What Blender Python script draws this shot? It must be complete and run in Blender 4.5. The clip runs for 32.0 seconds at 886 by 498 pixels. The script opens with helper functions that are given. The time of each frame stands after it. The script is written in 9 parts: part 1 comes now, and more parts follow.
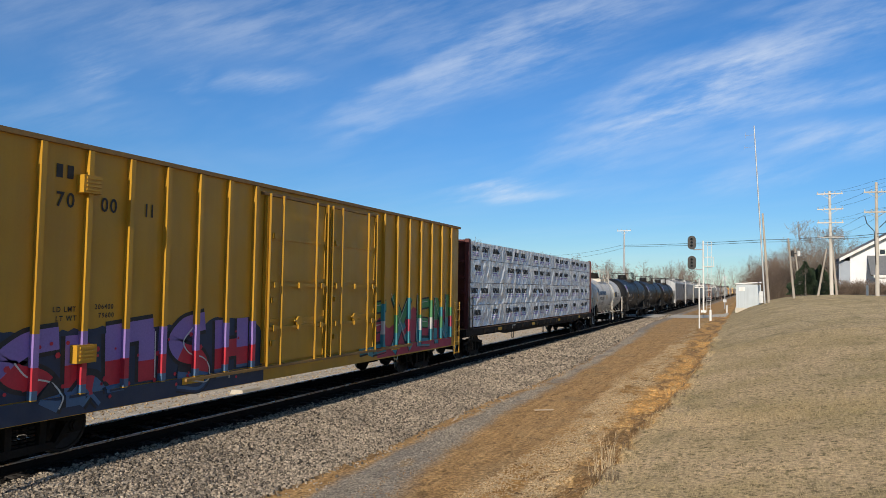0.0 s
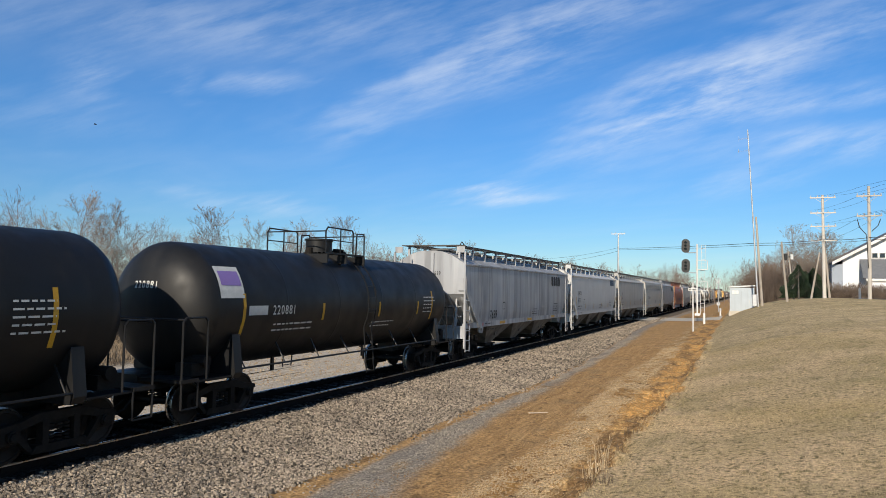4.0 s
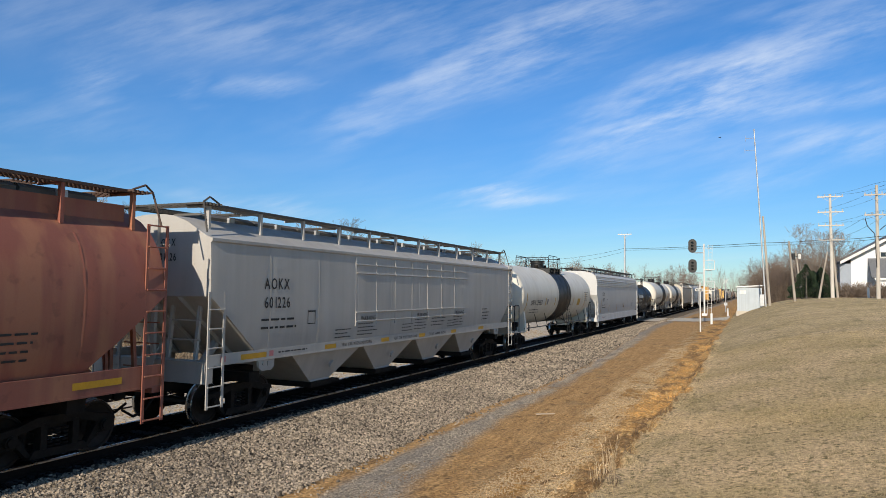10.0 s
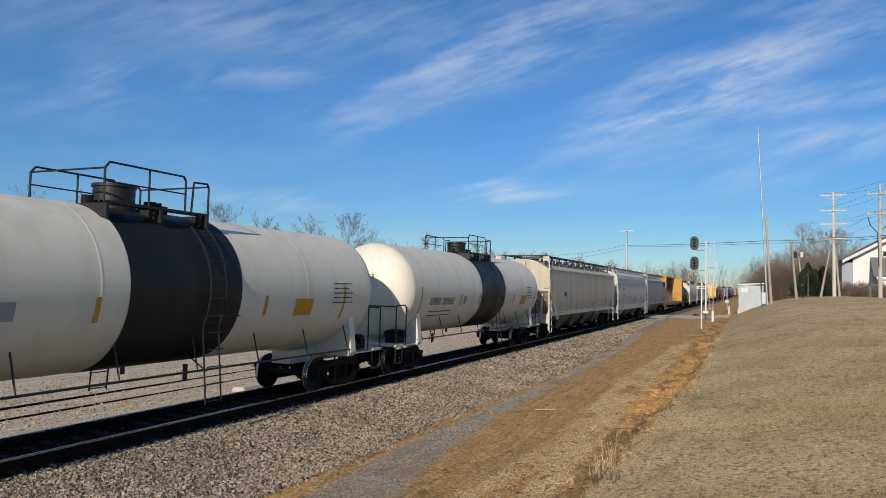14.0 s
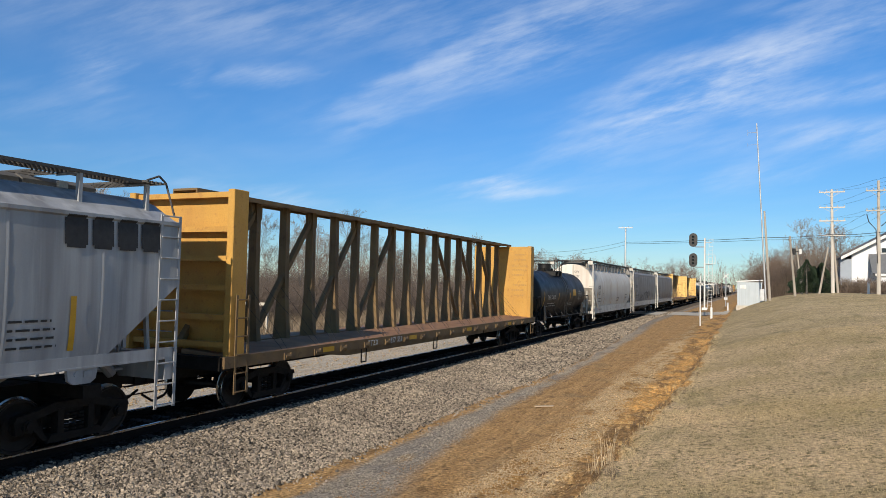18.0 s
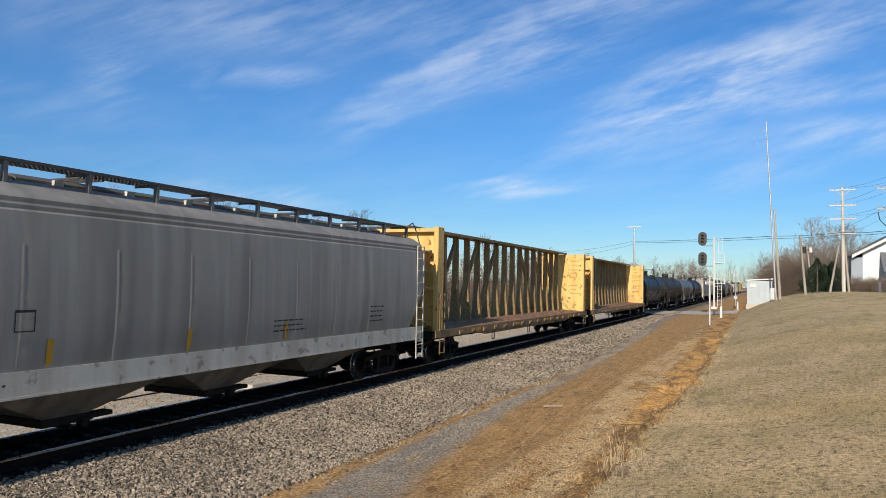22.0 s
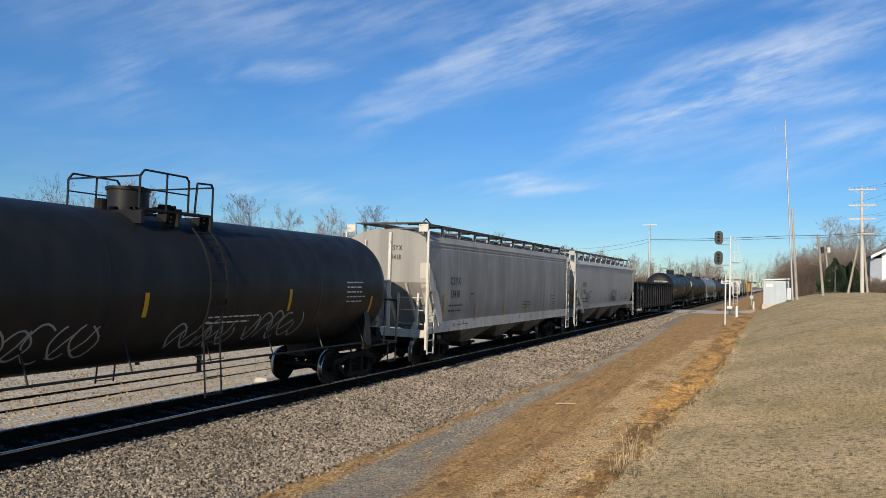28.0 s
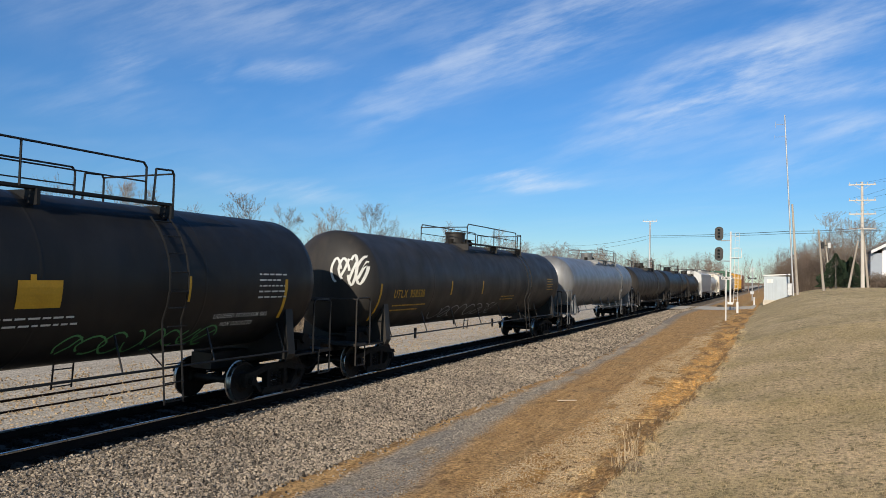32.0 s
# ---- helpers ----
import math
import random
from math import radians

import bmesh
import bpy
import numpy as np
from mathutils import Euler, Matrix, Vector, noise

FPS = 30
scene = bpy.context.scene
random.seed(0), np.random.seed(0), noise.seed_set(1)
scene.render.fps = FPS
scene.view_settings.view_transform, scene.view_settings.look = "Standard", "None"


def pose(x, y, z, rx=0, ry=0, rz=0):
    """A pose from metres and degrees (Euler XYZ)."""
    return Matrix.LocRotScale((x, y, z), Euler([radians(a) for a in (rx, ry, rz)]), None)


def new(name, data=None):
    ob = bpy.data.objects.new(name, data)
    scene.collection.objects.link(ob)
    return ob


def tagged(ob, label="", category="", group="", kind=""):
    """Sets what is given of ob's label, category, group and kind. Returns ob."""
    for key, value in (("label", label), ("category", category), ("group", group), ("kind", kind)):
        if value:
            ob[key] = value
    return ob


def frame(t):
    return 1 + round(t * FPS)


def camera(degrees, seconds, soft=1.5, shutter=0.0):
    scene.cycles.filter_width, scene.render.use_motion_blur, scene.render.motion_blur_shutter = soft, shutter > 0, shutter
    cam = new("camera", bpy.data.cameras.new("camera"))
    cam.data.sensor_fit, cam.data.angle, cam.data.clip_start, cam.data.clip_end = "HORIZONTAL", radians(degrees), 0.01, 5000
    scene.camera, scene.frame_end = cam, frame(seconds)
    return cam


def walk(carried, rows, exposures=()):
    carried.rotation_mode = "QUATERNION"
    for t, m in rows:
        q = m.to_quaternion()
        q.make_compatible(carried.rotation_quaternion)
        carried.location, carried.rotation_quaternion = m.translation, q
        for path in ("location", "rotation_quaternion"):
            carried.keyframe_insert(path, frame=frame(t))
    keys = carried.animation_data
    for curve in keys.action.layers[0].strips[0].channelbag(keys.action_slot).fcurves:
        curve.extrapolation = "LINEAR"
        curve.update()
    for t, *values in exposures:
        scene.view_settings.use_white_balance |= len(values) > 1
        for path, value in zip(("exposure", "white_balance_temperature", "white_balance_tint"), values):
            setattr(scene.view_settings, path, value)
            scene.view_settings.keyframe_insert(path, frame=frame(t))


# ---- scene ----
# The lens and the slow hand-held pan
EYE = (0.0, 0.0, 2.98)
cam = camera(64.2, 32.0, soft=0.45)
PAN = [
    (0.0, 93.035, -0.879, 23.407),
    (0.5, 93.147, -0.825, 23.293),
    (1.0, 93.191, -0.852, 23.205),
    (1.5, 93.207, -0.885, 23.144),
    (2.0, 93.219, -0.880, 23.092),
    (2.5, 93.214, -0.894, 23.048),
    (3.0, 93.202, -0.944, 23.019),
    (3.5, 93.196, -1.004, 22.997),
    (5.5, 93.584, -0.898, 22.787),
    (6.0, 93.622, -0.879, 22.829),
    (6.5, 93.622, -0.890, 22.872),
    (7.0, 93.579, -0.931, 22.903),
    (7.5, 93.511, -0.949, 22.952),
    (8.0, 93.442, -0.915, 23.047),
    (8.5, 93.386, -0.840, 23.179),
    (9.0, 93.354, -0.758, 23.317),
    (9.5, 93.353, -0.705, 23.416),
    (10.0, 93.372, -0.685, 23.462),
    (10.5, 93.396, -0.683, 23.487),
    (11.0, 93.396, -0.706, 23.513),
    (11.5, 93.339, -0.774, 23.529),
    (12.0, 93.246, -0.887, 23.526),
    (12.5, 93.159, -0.998, 23.523),
    (13.0, 93.083, -1.068, 23.536),
    (13.5, 93.009, -1.149, 23.562),
    (14.0, 92.941, -1.273, 23.576),
    (14.5, 92.880, -1.424, 23.548),
    (16.5, 92.830, -1.551, 23.489),
    (17.0, 92.786, -1.431, 23.492),
    (17.5, 92.738, -1.321, 23.485),
    (18.0, 92.694, -1.244, 23.490),
    (18.5, 92.657, -1.224, 23.545),
    (19.0, 92.644, -1.219, 23.643),
    (19.5, 92.688, -1.174, 23.740),
    (20.0, 92.779, -1.083, 23.825),
    (20.5, 92.856, -0.990, 23.912),
    (21.0, 92.873, -0.924, 24.000),
    (21.5, 92.810, -0.922, 24.082),
    (22.0, 92.676, -1.034, 24.167),
    (22.5, 92.520, -1.230, 24.266),
    (23.0, 92.402, -1.439, 24.379),
    (23.5, 92.342, -1.657, 24.490),
    (24.0, 92.330, -1.863, 24.594),
    (24.5, 92.349, -1.995, 24.711),
    (25.0, 92.377, -2.046, 24.839),
    (25.5, 92.412, -2.017, 24.956),
    (27.5, 92.383, -1.726, 25.226),
    (28.0, 92.331, -1.689, 25.286),
    (28.5, 92.276, -1.648, 25.336),
    (29.0, 92.238, -1.575, 25.355),
    (29.5, 92.236, -1.471, 25.331),
    (30.0, 92.244, -1.422, 25.292),
    (30.5, 92.244, -1.422, 25.274),
    (31.0, 92.229, -1.417, 25.273),
    (31.5, 92.187, -1.391, 25.286),
    (32.0, 92.140, -1.333, 25.322),
]
# the camera's own small changes of exposure, in stops
EXPOSURE = [(0.0, -0.11), (0.6, -0.04), (1.2, 0.0), (2.0, -0.11), (3.0, -0.02), (6.0, 0.0), (8.0, 0.02), (10.0, 0.0), (11.0, -0.09), (13.0, -0.09), (14.0, -0.25),
            (15.5, -0.14), (17.0, -0.02), (18.0, -0.02), (19.0, -0.07), (20.0, -0.10), (21.0, -0.05), (23.0, -0.02), (24.0, -0.09), (25.0, -0.05), (28.0, -0.06), (29.0, -0.02), (30.5, -0.02), (32.0, -0.06)]
walk(cam, [(t, pose(*EYE, rx, ry, rz)) for t, rx, ry, rz in PAN], exposures=EXPOSURE)

# The train's run along the track: metres gone after t seconds
def gone(t):
    return 21.413 * t - 0.0105 * t * t + 0.0001635 * t ** 3

TRACK_X = -11.85      # middle of the track; rail tops at z = 0

# Light: a low winter sun behind the camera, a clear sky with thin high cloud
SUN_AZ, SUN_EL = 3.2, 25.0          # degrees off the track's line, and up
to_sun = Vector((math.sin(radians(SUN_AZ)) * math.cos(radians(SUN_EL)),
                 -math.cos(radians(SUN_AZ)) * math.cos(radians(SUN_EL)), math.sin(radians(SUN_EL))))
sun_data = bpy.data.lights.new("sun", "SUN")
sun_data.energy, sun_data.angle, sun_data.color = 5.0, radians(0.53), (1.0, 0.885, 0.72)
sun = new("sun", sun_data)
sun.rotation_euler = to_sun.to_track_quat("Z", "Y").to_euler()
sun.location = (0, 0, 60)

world = bpy.data.worlds.new("sky")
scene.world = world
world.use_nodes = True


def build_sky(tree):
    n, ln = tree.nodes, tree.links
    n.clear()
    out = n.new("ShaderNodeOutputWorld")
    bg = n.new("ShaderNodeBackground")
    bg.inputs["Strength"].default_value = 0.124
    sky = n.new("ShaderNodeTexSky")
    sky.sky_type, sky.sun_disc = "NISHITA", False
    sky.sun_elevation, sky.sun_rotation = radians(SUN_EL), radians(180.0 - SUN_AZ)
    sky.air_density, sky.dust_density, sky.ozone_density = 1.0, 0.0, 5.0
    hue = n.new("ShaderNodeHueSaturation")
    hue.inputs["Saturation"].default_value = 1.2
    ln.new(sky.outputs[0], hue.inputs["Color"])
    tint = n.new("ShaderNodeMixRGB")
    tint.blend_type, tint.inputs[0].default_value, tint.inputs[2].default_value = "MULTIPLY", 1.0, (0.99, 0.985, 1.02, 1)
    ln.new(hue.outputs[0], tint.inputs[1])
    # thin cirrus on a flat layer high up: direction divided by its height
    co = n.new("ShaderNodeTexCoord")
    sep = n.new("ShaderNodeSeparateXYZ")
    ln.new(co.outputs["Generated"], sep.inputs[0])
    up = n.new("ShaderNodeMath")
    up.operation = "MAXIMUM"
    up.inputs[1].default_value = 0.0
    ln.new(sep.outputs[2], up.inputs[0])
    add = n.new("ShaderNodeMath")
    add.inputs[1].default_value = 0.06
    ln.new(up.outputs[0], add.inputs[0])
    flat = n.new("ShaderNodeVectorMath")
    flat.operation = "DIVIDE"
    comb = n.new("ShaderNodeCombineXYZ")
    for i in range(3):
        ln.new(add.outputs[0], comb.inputs[i])
    ln.new(co.outputs["Generated"], flat.inputs[0])
    ln.new(comb.outputs[0], flat.inputs[1])

    level = n.new("ShaderNodeVectorMath")
    level.operation = "MULTIPLY"
    level.inputs[1].default_value = (1, 1, 0)
    ln.new(flat.outputs[0], level.inputs[0])

    def layer(angle, stretch, scale, detail, low, high, shift, distort):
        mp = n.new("ShaderNodeMapping")
        mp.vector_type = "TEXTURE"
        mp.inputs["Rotation"].default_value = (0, 0, radians(angle))
        mp.inputs["Location"].default_value = shift
        mp.inputs["Scale"].default_value = (1.0, 1.0 / stretch, 1.0)
        ln.new(level.outputs[0], mp.inputs[0])
        nz = n.new("ShaderNodeTexNoise")
        nz.inputs["Scale"].default_value = scale
        nz.inputs["Detail"].default_value = detail
        nz.inputs["Roughness"].default_value = 0.56
        nz.inputs["Distortion"].default_value = distort
        ln.new(mp.outputs[0], nz.inputs["Vector"])
        rp = n.new("ShaderNodeMapRange")
        rp.interpolation_type = "SMOOTHSTEP"
        rp.inputs["From Min"].default_value, rp.inputs["From Max"].default_value = low, high
        ln.new(nz.outputs[0], rp.inputs["Value"])
        return rp.outputs[0]

    wide = layer(150, 1.8, 0.50, 3.0, 0.34, 0.70, (0.9, 0.2, 0), 0.6)
    fine = layer(156, 2.6, 0.62, 7.0, 0.28, 0.80, (0.3, 0.4, 0), 0.7)

    def calc(op, a, b=0.0):
        k = n.new("ShaderNodeMath")
        k.operation = op
        for i, v in enumerate((a, b)):
            if hasattr(v, "is_linked"):
                ln.new(v, k.inputs[i])
            else:
                k.inputs[i].default_value = v
        return k.outputs[0]

    def ranged(x, lo, hi, a=0.0, b=1.0):
        r = n.new("ShaderNodeMapRange")
        r.interpolation_type = "SMOOTHSTEP"
        for key, val in (("From Min", lo), ("From Max", hi), ("To Min", a), ("To Max", b)):
            r.inputs[key].default_value = val
        ln.new(x, r.inputs["Value"])
        return r.outputs[0]

    def along(axis):
        k = n.new("ShaderNodeVectorMath")
        k.operation = "DOT_PRODUCT"
        k.inputs[1].default_value = axis
        ln.new(co.outputs["Generated"], k.inputs[0])
        return k.outputs["Value"]

    # the northern sky as a flat chart: across and up, in tangents from a point just over the horizon
    chart = pose(0, 0, 0, 93.442, -0.915, 23.047).to_3x3()
    ahead = along(-chart.col[2])
    depth = calc("MAXIMUM", ahead, 0.15)
    sheet = n.new("ShaderNodeCombineXYZ")
    ln.new(calc("DIVIDE", along(chart.col[0]), depth), sheet.inputs[0])
    ln.new(calc("DIVIDE", along(chart.col[1]), depth), sheet.inputs[1])
    # the wind draws the wisps out: a ragged shift of the chart, long across and short upwards
    drawn = n.new("ShaderNodeMapping")
    drawn.vector_type = "TEXTURE"
    drawn.inputs["Rotation"].default_value = (0, 0, radians(17))
    drawn.inputs["Scale"].default_value = (1.0, 0.20, 1.0)
    ln.new(sheet.outputs[0], drawn.inputs[0])

    def cloth(scale, detail, rough):
        nz = n.new("ShaderNodeTexNoise")
        nz.inputs["Scale"].default_value, nz.inputs["Detail"].default_value, nz.inputs["Roughness"].default_value = scale, detail, rough
        ln.new(drawn.outputs[0], nz.inputs["Vector"])
        return nz

    shift = n.new("ShaderNodeVectorMath")
    shift.operation = "MULTIPLY_ADD"
    ln.new(cloth(3.2, 5.0, 0.6).outputs["Color"], shift.inputs[0])
    shift.inputs[1].default_value = (0.24, 0.075, 0)
    centre = n.new("ShaderNodeVectorMath")
    centre.operation = "SUBTRACT"
    centre.inputs[1].default_value = (0.12, 0.0375, 0)
    ln.new(sheet.outputs[0], centre.inputs[0])
    ln.new(centre.outputs[0], shift.inputs[2])
    total = 0.0
    # each wisp: across, up, half length, half width, tilt in degrees, thickness
    for cx, cy, long, broad, tilt, thick in (
            (0.305, 0.185, 0.19, 0.036, 23, 0.62), (0.455, 0.262, 0.27, 0.050, 17, 0.48), (0.490, 0.200, 0.22, 0.021, 9, 0.62),
            (0.450, 0.143, 0.24, 0.032, 4, 0.30), (0.580, 0.142, 0.09, 0.026, 5, 0.42), (0.350, 0.235, 0.16, 0.040, 18, 0.40),
            (-0.050, 0.212, 0.19, 0.024, 16, 0.30), (0.050, 0.262, 0.15, 0.046, 20, 0.34), (0.180, 0.318, 0.20, 0.060, 22, 0.40),
            (-0.300, 0.310, 0.42, 0.055, -4, 0.26), (-0.500, 0.238, 0.050, 0.030, -8, 0.52), (-0.358, 0.230, 0.025, 0.020, 30, 0.34),
            (-0.252, 0.229, 0.062, 0.016, 6, 0.50), (-0.560, 0.190, 0.13, 0.034, -8, 0.20), (0.078, 0.073, 0.065, 0.012, 3, 1.1),
            (-0.135, 0.165, 0.055, 0.016, 24, 0.30), (-0.275, 0.062, 0.11, 0.014, -9, 0.55), (0.460, 0.096, 0.08, 0.016, 6, 0.36),
            (0.240, 0.078, 0.20, 0.020, 2, 0.16), (0.060, 0.345, 0.55, 0.050, 5, 0.20), (0.560, 0.330, 0.16, 0.045, 14, 0.26)):
        mp = n.new("ShaderNodeMapping")
        mp.vector_type = "TEXTURE"
        mp.inputs["Location"].default_value = (cx, cy, 0)
        mp.inputs["Rotation"].default_value = (0, 0, radians(tilt))
        mp.inputs["Scale"].default_value = (long, broad, 1)
        ln.new(shift.outputs[0], mp.inputs[0])
        far = n.new("ShaderNodeVectorMath")
        far.operation = "LENGTH"
        ln.new(mp.outputs[0], far.inputs[0])
        total = calc("ADD", ranged(far.outputs["Value"], 0.0, 1.6, thick * 0.50, 0.0), total)
    wisps = calc("MULTIPLY", total, ranged(cloth(6.5, 7.0, 0.62).outputs[0], 0.30, 0.72, 0.10, 1.25))
    wisps = calc("MINIMUM", wisps, 0.9)
    # elsewhere a thin even veil
    veil = calc("MULTIPLY", calc("MULTIPLY", wide, fine), ranged(ahead, 0.62, 0.80, 0.50, 0.10))
    mul = n.new("ShaderNodeMath")
    mul.operation = "ADD"
    ln.new(calc("MULTIPLY", wisps, ranged(ahead, 0.45, 0.70)), mul.inputs[0])
    ln.new(veil, mul.inputs[1])
    mix = n.new("ShaderNodeMixRGB")
    mix.inputs[2].default_value = (6.6, 7.2, 8.0, 1)
    ln.new(mul.outputs[0], mix.inputs[0])
    # the clear air keeps its blue down to the horizon
    low = n.new("ShaderNodeMixRGB")
    low.inputs[1].default_value, low.inputs[2].default_value = (0.60, 0.735, 0.81, 1), (0.98, 1.0, 1.03, 1)
    ln.new(ranged(up.outputs[0], 0.0, 0.30), low.inputs[0])
    clear = n.new("ShaderNodeMixRGB")
    clear.blend_type, clear.inputs[0].default_value = "MULTIPLY", 1.0
    ln.new(tint.outputs[0], clear.inputs[1])
    ln.new(low.outputs[0], clear.inputs[2])
    glare = n.new("ShaderNodeMixRGB")
    glare.inputs[1].default_value, glare.inputs[2].default_value = (0.97, 0.91, 0.80, 1), (0.95, 0.95, 0.97, 1)
    ln.new(ranged(ahead, 0.10, 0.70), glare.inputs[0])
    hazy = n.new("ShaderNodeMixRGB")
    hazy.blend_type, hazy.inputs[0].default_value = "MULTIPLY", 1.0
    ln.new(clear.outputs[0], hazy.inputs[1])
    ln.new(glare.outputs[0], hazy.inputs[2])
    ln.new(hazy.outputs[0], mix.inputs[1])
    ln.new(mix.outputs[0], bg.inputs["Color"])
    ln.new(bg.outputs[0], out.inputs[0])


build_sky(world.node_tree)
scene.view_settings.exposure = 0.0


# ---------------------------------------------------------------- materials
def surface(name, color, color2=None, rough=0.6, metal=0.0, scale=1.2, contrast=0.5, fine=0.15, fine_scale=30.0,
            streak=0.0, streak_color=(0.05, 0.035, 0.025), spots=0.0, spot_color=(0.12, 0.05, 0.02), spot_scale=9.0,
            bump=0.0, bump_scale=60.0, islands=0.0, own=True, spec=0.5, run=1.0, pale=0.0, pale_color=(0.5, 0.5, 0.5)):
    """A weathered surface: two tones in large patches, fine grain, runs that follow gravity, spots of wear."""
    m = bpy.data.materials.new(name)
    m.use_nodes = True
    t = m.node_tree
    n, ln = t.nodes, t.links
    bsdf = n["Principled BSDF"]
    bsdf.inputs["Metallic"].default_value = metal
    bsdf.inputs["Specular IOR Level"].default_value = spec
    color2 = color2 or tuple(c * 0.75 for c in color)
    co = n.new("ShaderNodeTexCoord")
    vec = co.outputs["Object"]
    if own:
        info = n.new("ShaderNodeObjectInfo")
        sc = n.new("ShaderNodeMath")
        sc.operation = "MULTIPLY"
        sc.inputs[1].default_value = 57.0
        ln.new(info.outputs["Random"], sc.inputs[0])
        ad = n.new("ShaderNodeVectorMath")
        ln.new(vec, ad.inputs[0])
        ln.new(sc.outputs[0], ad.inputs[1])
        vec = ad.outputs[0]

    def noise_of(s, detail=5.0, stretch=None):
        v = vec
        if stretch:
            mp = n.new("ShaderNodeMapping")
            mp.inputs["Scale"].default_value = stretch
            ln.new(vec, mp.inputs[0])
            v = mp.outputs[0]
        nz = n.new("ShaderNodeTexNoise")
        nz.inputs["Scale"].default_value, nz.inputs["Detail"].default_value = s, detail
        ln.new(v, nz.inputs["Vector"])
        return nz.outputs[0]

    def ranged(x, lo, hi, a=0.0, b=1.0):
        r = n.new("ShaderNodeMapRange")
        for key, val in (("From Min", lo), ("From Max", hi), ("To Min", a), ("To Max", b)):
            r.inputs[key].default_value = val
        ln.new(x, r.inputs["Value"])
        return r.outputs[0]

    def mixed(fac, a, b, kind="MIX"):
        x = n.new("ShaderNodeMixRGB")
        x.blend_type = kind
        for i, v in enumerate((fac, a, b)):
            if hasattr(v, "is_linked"):
                ln.new(v, x.inputs[i])
            elif i == 0:
                x.inputs[0].default_value = v
            else:
                x.inputs[i].default_value = (*v, 1)
        return x.outputs[0]

    c = mixed(ranged(noise_of(scale), 0.5 - contrast / 2, 0.5 + contrast / 2), color, color2)
    if streak:
        c = mixed(ranged(noise_of(2.2, 5.0, (1.0, run, 0.07)), 0.45, 0.62, 0.0, streak), c, streak_color)
    if pale:
        c = mixed(ranged(noise_of(2.7, 6.0, (1.0, run * 1.3, 0.09)), 0.53, 0.66, 0.0, pale), c, pale_color)
    if spots:
        c = mixed(ranged(noise_of(spot_scale, 8.0), 0.60, 0.66, 0.0, spots), c, spot_color)
    if islands:
        geo = n.new("ShaderNodeNewGeometry")
        c = mixed(1.0, c, mixed(geo.outputs["Random Per Island"], (1 - islands,) * 3, (1 + islands,) * 3), "MULTIPLY")
    grain = noise_of(fine_scale, 3.0)
    c = mixed(1.0, c, mixed(grain, (1 - fine,) * 3, (1 + fine,) * 3), "MULTIPLY")
    ln.new(c, bsdf.inputs["Base Color"])
    ln.new(ranged(noise_of(scale * 3), 0.3, 0.7, max(0.05, rough - 0.10), min(1.0, rough + 0.10)), bsdf.inputs["Roughness"])
    if bump:
        b = n.new("ShaderNodeBump")
        b.inputs["Strength"].default_value = min(1.0, bump * 20)
        b.inputs["Distance"].default_value = bump
        ln.new(noise_of(bump_scale, 6.0), b.inputs["Height"])
        ln.new(b.outputs[0], bsdf.inputs["Normal"])
    return m


STEEL_DARK = surface("dark_cast_steel", (0.011, 0.010, 0.009), (0.022, 0.018, 0.015), 0.8, 0.0, 4, fine=0.3, spec=0.15)
WHEEL_STEEL = surface("wheel_steel", (0.013, 0.011, 0.010), (0.024, 0.019, 0.016), 0.6, 0.0, 5, fine=0.3, spec=0.25)
RAIL_TOP = surface("polished_rail_head", (0.50, 0.49, 0.47), (0.42, 0.41, 0.40), 0.28, 1.0, 2)
RAIL_RUST = surface("rusty_rail", (0.022, 0.015, 0.012), (0.015, 0.011, 0.010), 0.95, 0.0, 3, fine=0.4, spec=0.1)
TIE_WOOD = surface("creosoted_timber", (0.020, 0.017, 0.015), (0.036, 0.030, 0.025), 0.95, 0.0, 3, fine=0.4)
# near-black stones: the train's shadow is put into their colour
SHADE_STONE = surface("oil_dark_stone", (0.022, 0.019, 0.016), (0.014, 0.012, 0.011), 0.95, 0, 0.8, spec=0.1, islands=0.5, own=False)
STONES = surface("broken_granite", (0.305, 0.25, 0.188), (0.17, 0.14, 0.108), 0.92, 0, 0.7, fine=0.25, fine_scale=40, islands=0.90, own=False)
BLADES = surface("dead_grass_blades", (0.54, 0.40, 0.235), (0.33, 0.26, 0.125), 0.9, 0, 0.35, contrast=0.4, fine=0.2, islands=0.45, own=False)
ASPHALT = surface("dusty_pale_asphalt", (0.34, 0.31, 0.265), (0.26, 0.235, 0.20), 0.95, 0, 0.8, fine=0.3, own=False)
BARK = surface("grey_brown_bark", (0.20, 0.18, 0.16), (0.14, 0.125, 0.11), 0.95, 0, 2, fine=0.3, islands=0.25)
TWIGS = surface("bare_twigs", (0.265, 0.23, 0.195), (0.195, 0.17, 0.145), 0.95, 0, 0.6, fine=0.2, islands=0.35)
BRUSH = surface("dry_brush", (0.145, 0.108, 0.085), (0.215, 0.165, 0.125), 0.95, 0, 0.3, fine=0.2, islands=0.40, own=False)
NEEDLES = surface("evergreen_needles", (0.035, 0.060, 0.026), (0.022, 0.040, 0.018), 0.9, 0, 1, islands=0.4)
POLE_WOOD = surface("weathered_pole_wood", (0.46, 0.41, 0.35), (0.34, 0.30, 0.25), 0.95, 0, 1.5, streak=0.3, fine=0.25)
GALV = surface("galvanised_steel", (0.50, 0.51, 0.52), (0.42, 0.43, 0.44), 0.5, 0.5, 3)
WHITE_PAINT = surface("white_paint", (0.74, 0.74, 0.72), (0.66, 0.65, 0.62), 0.6, 0, 2, streak=0.12)
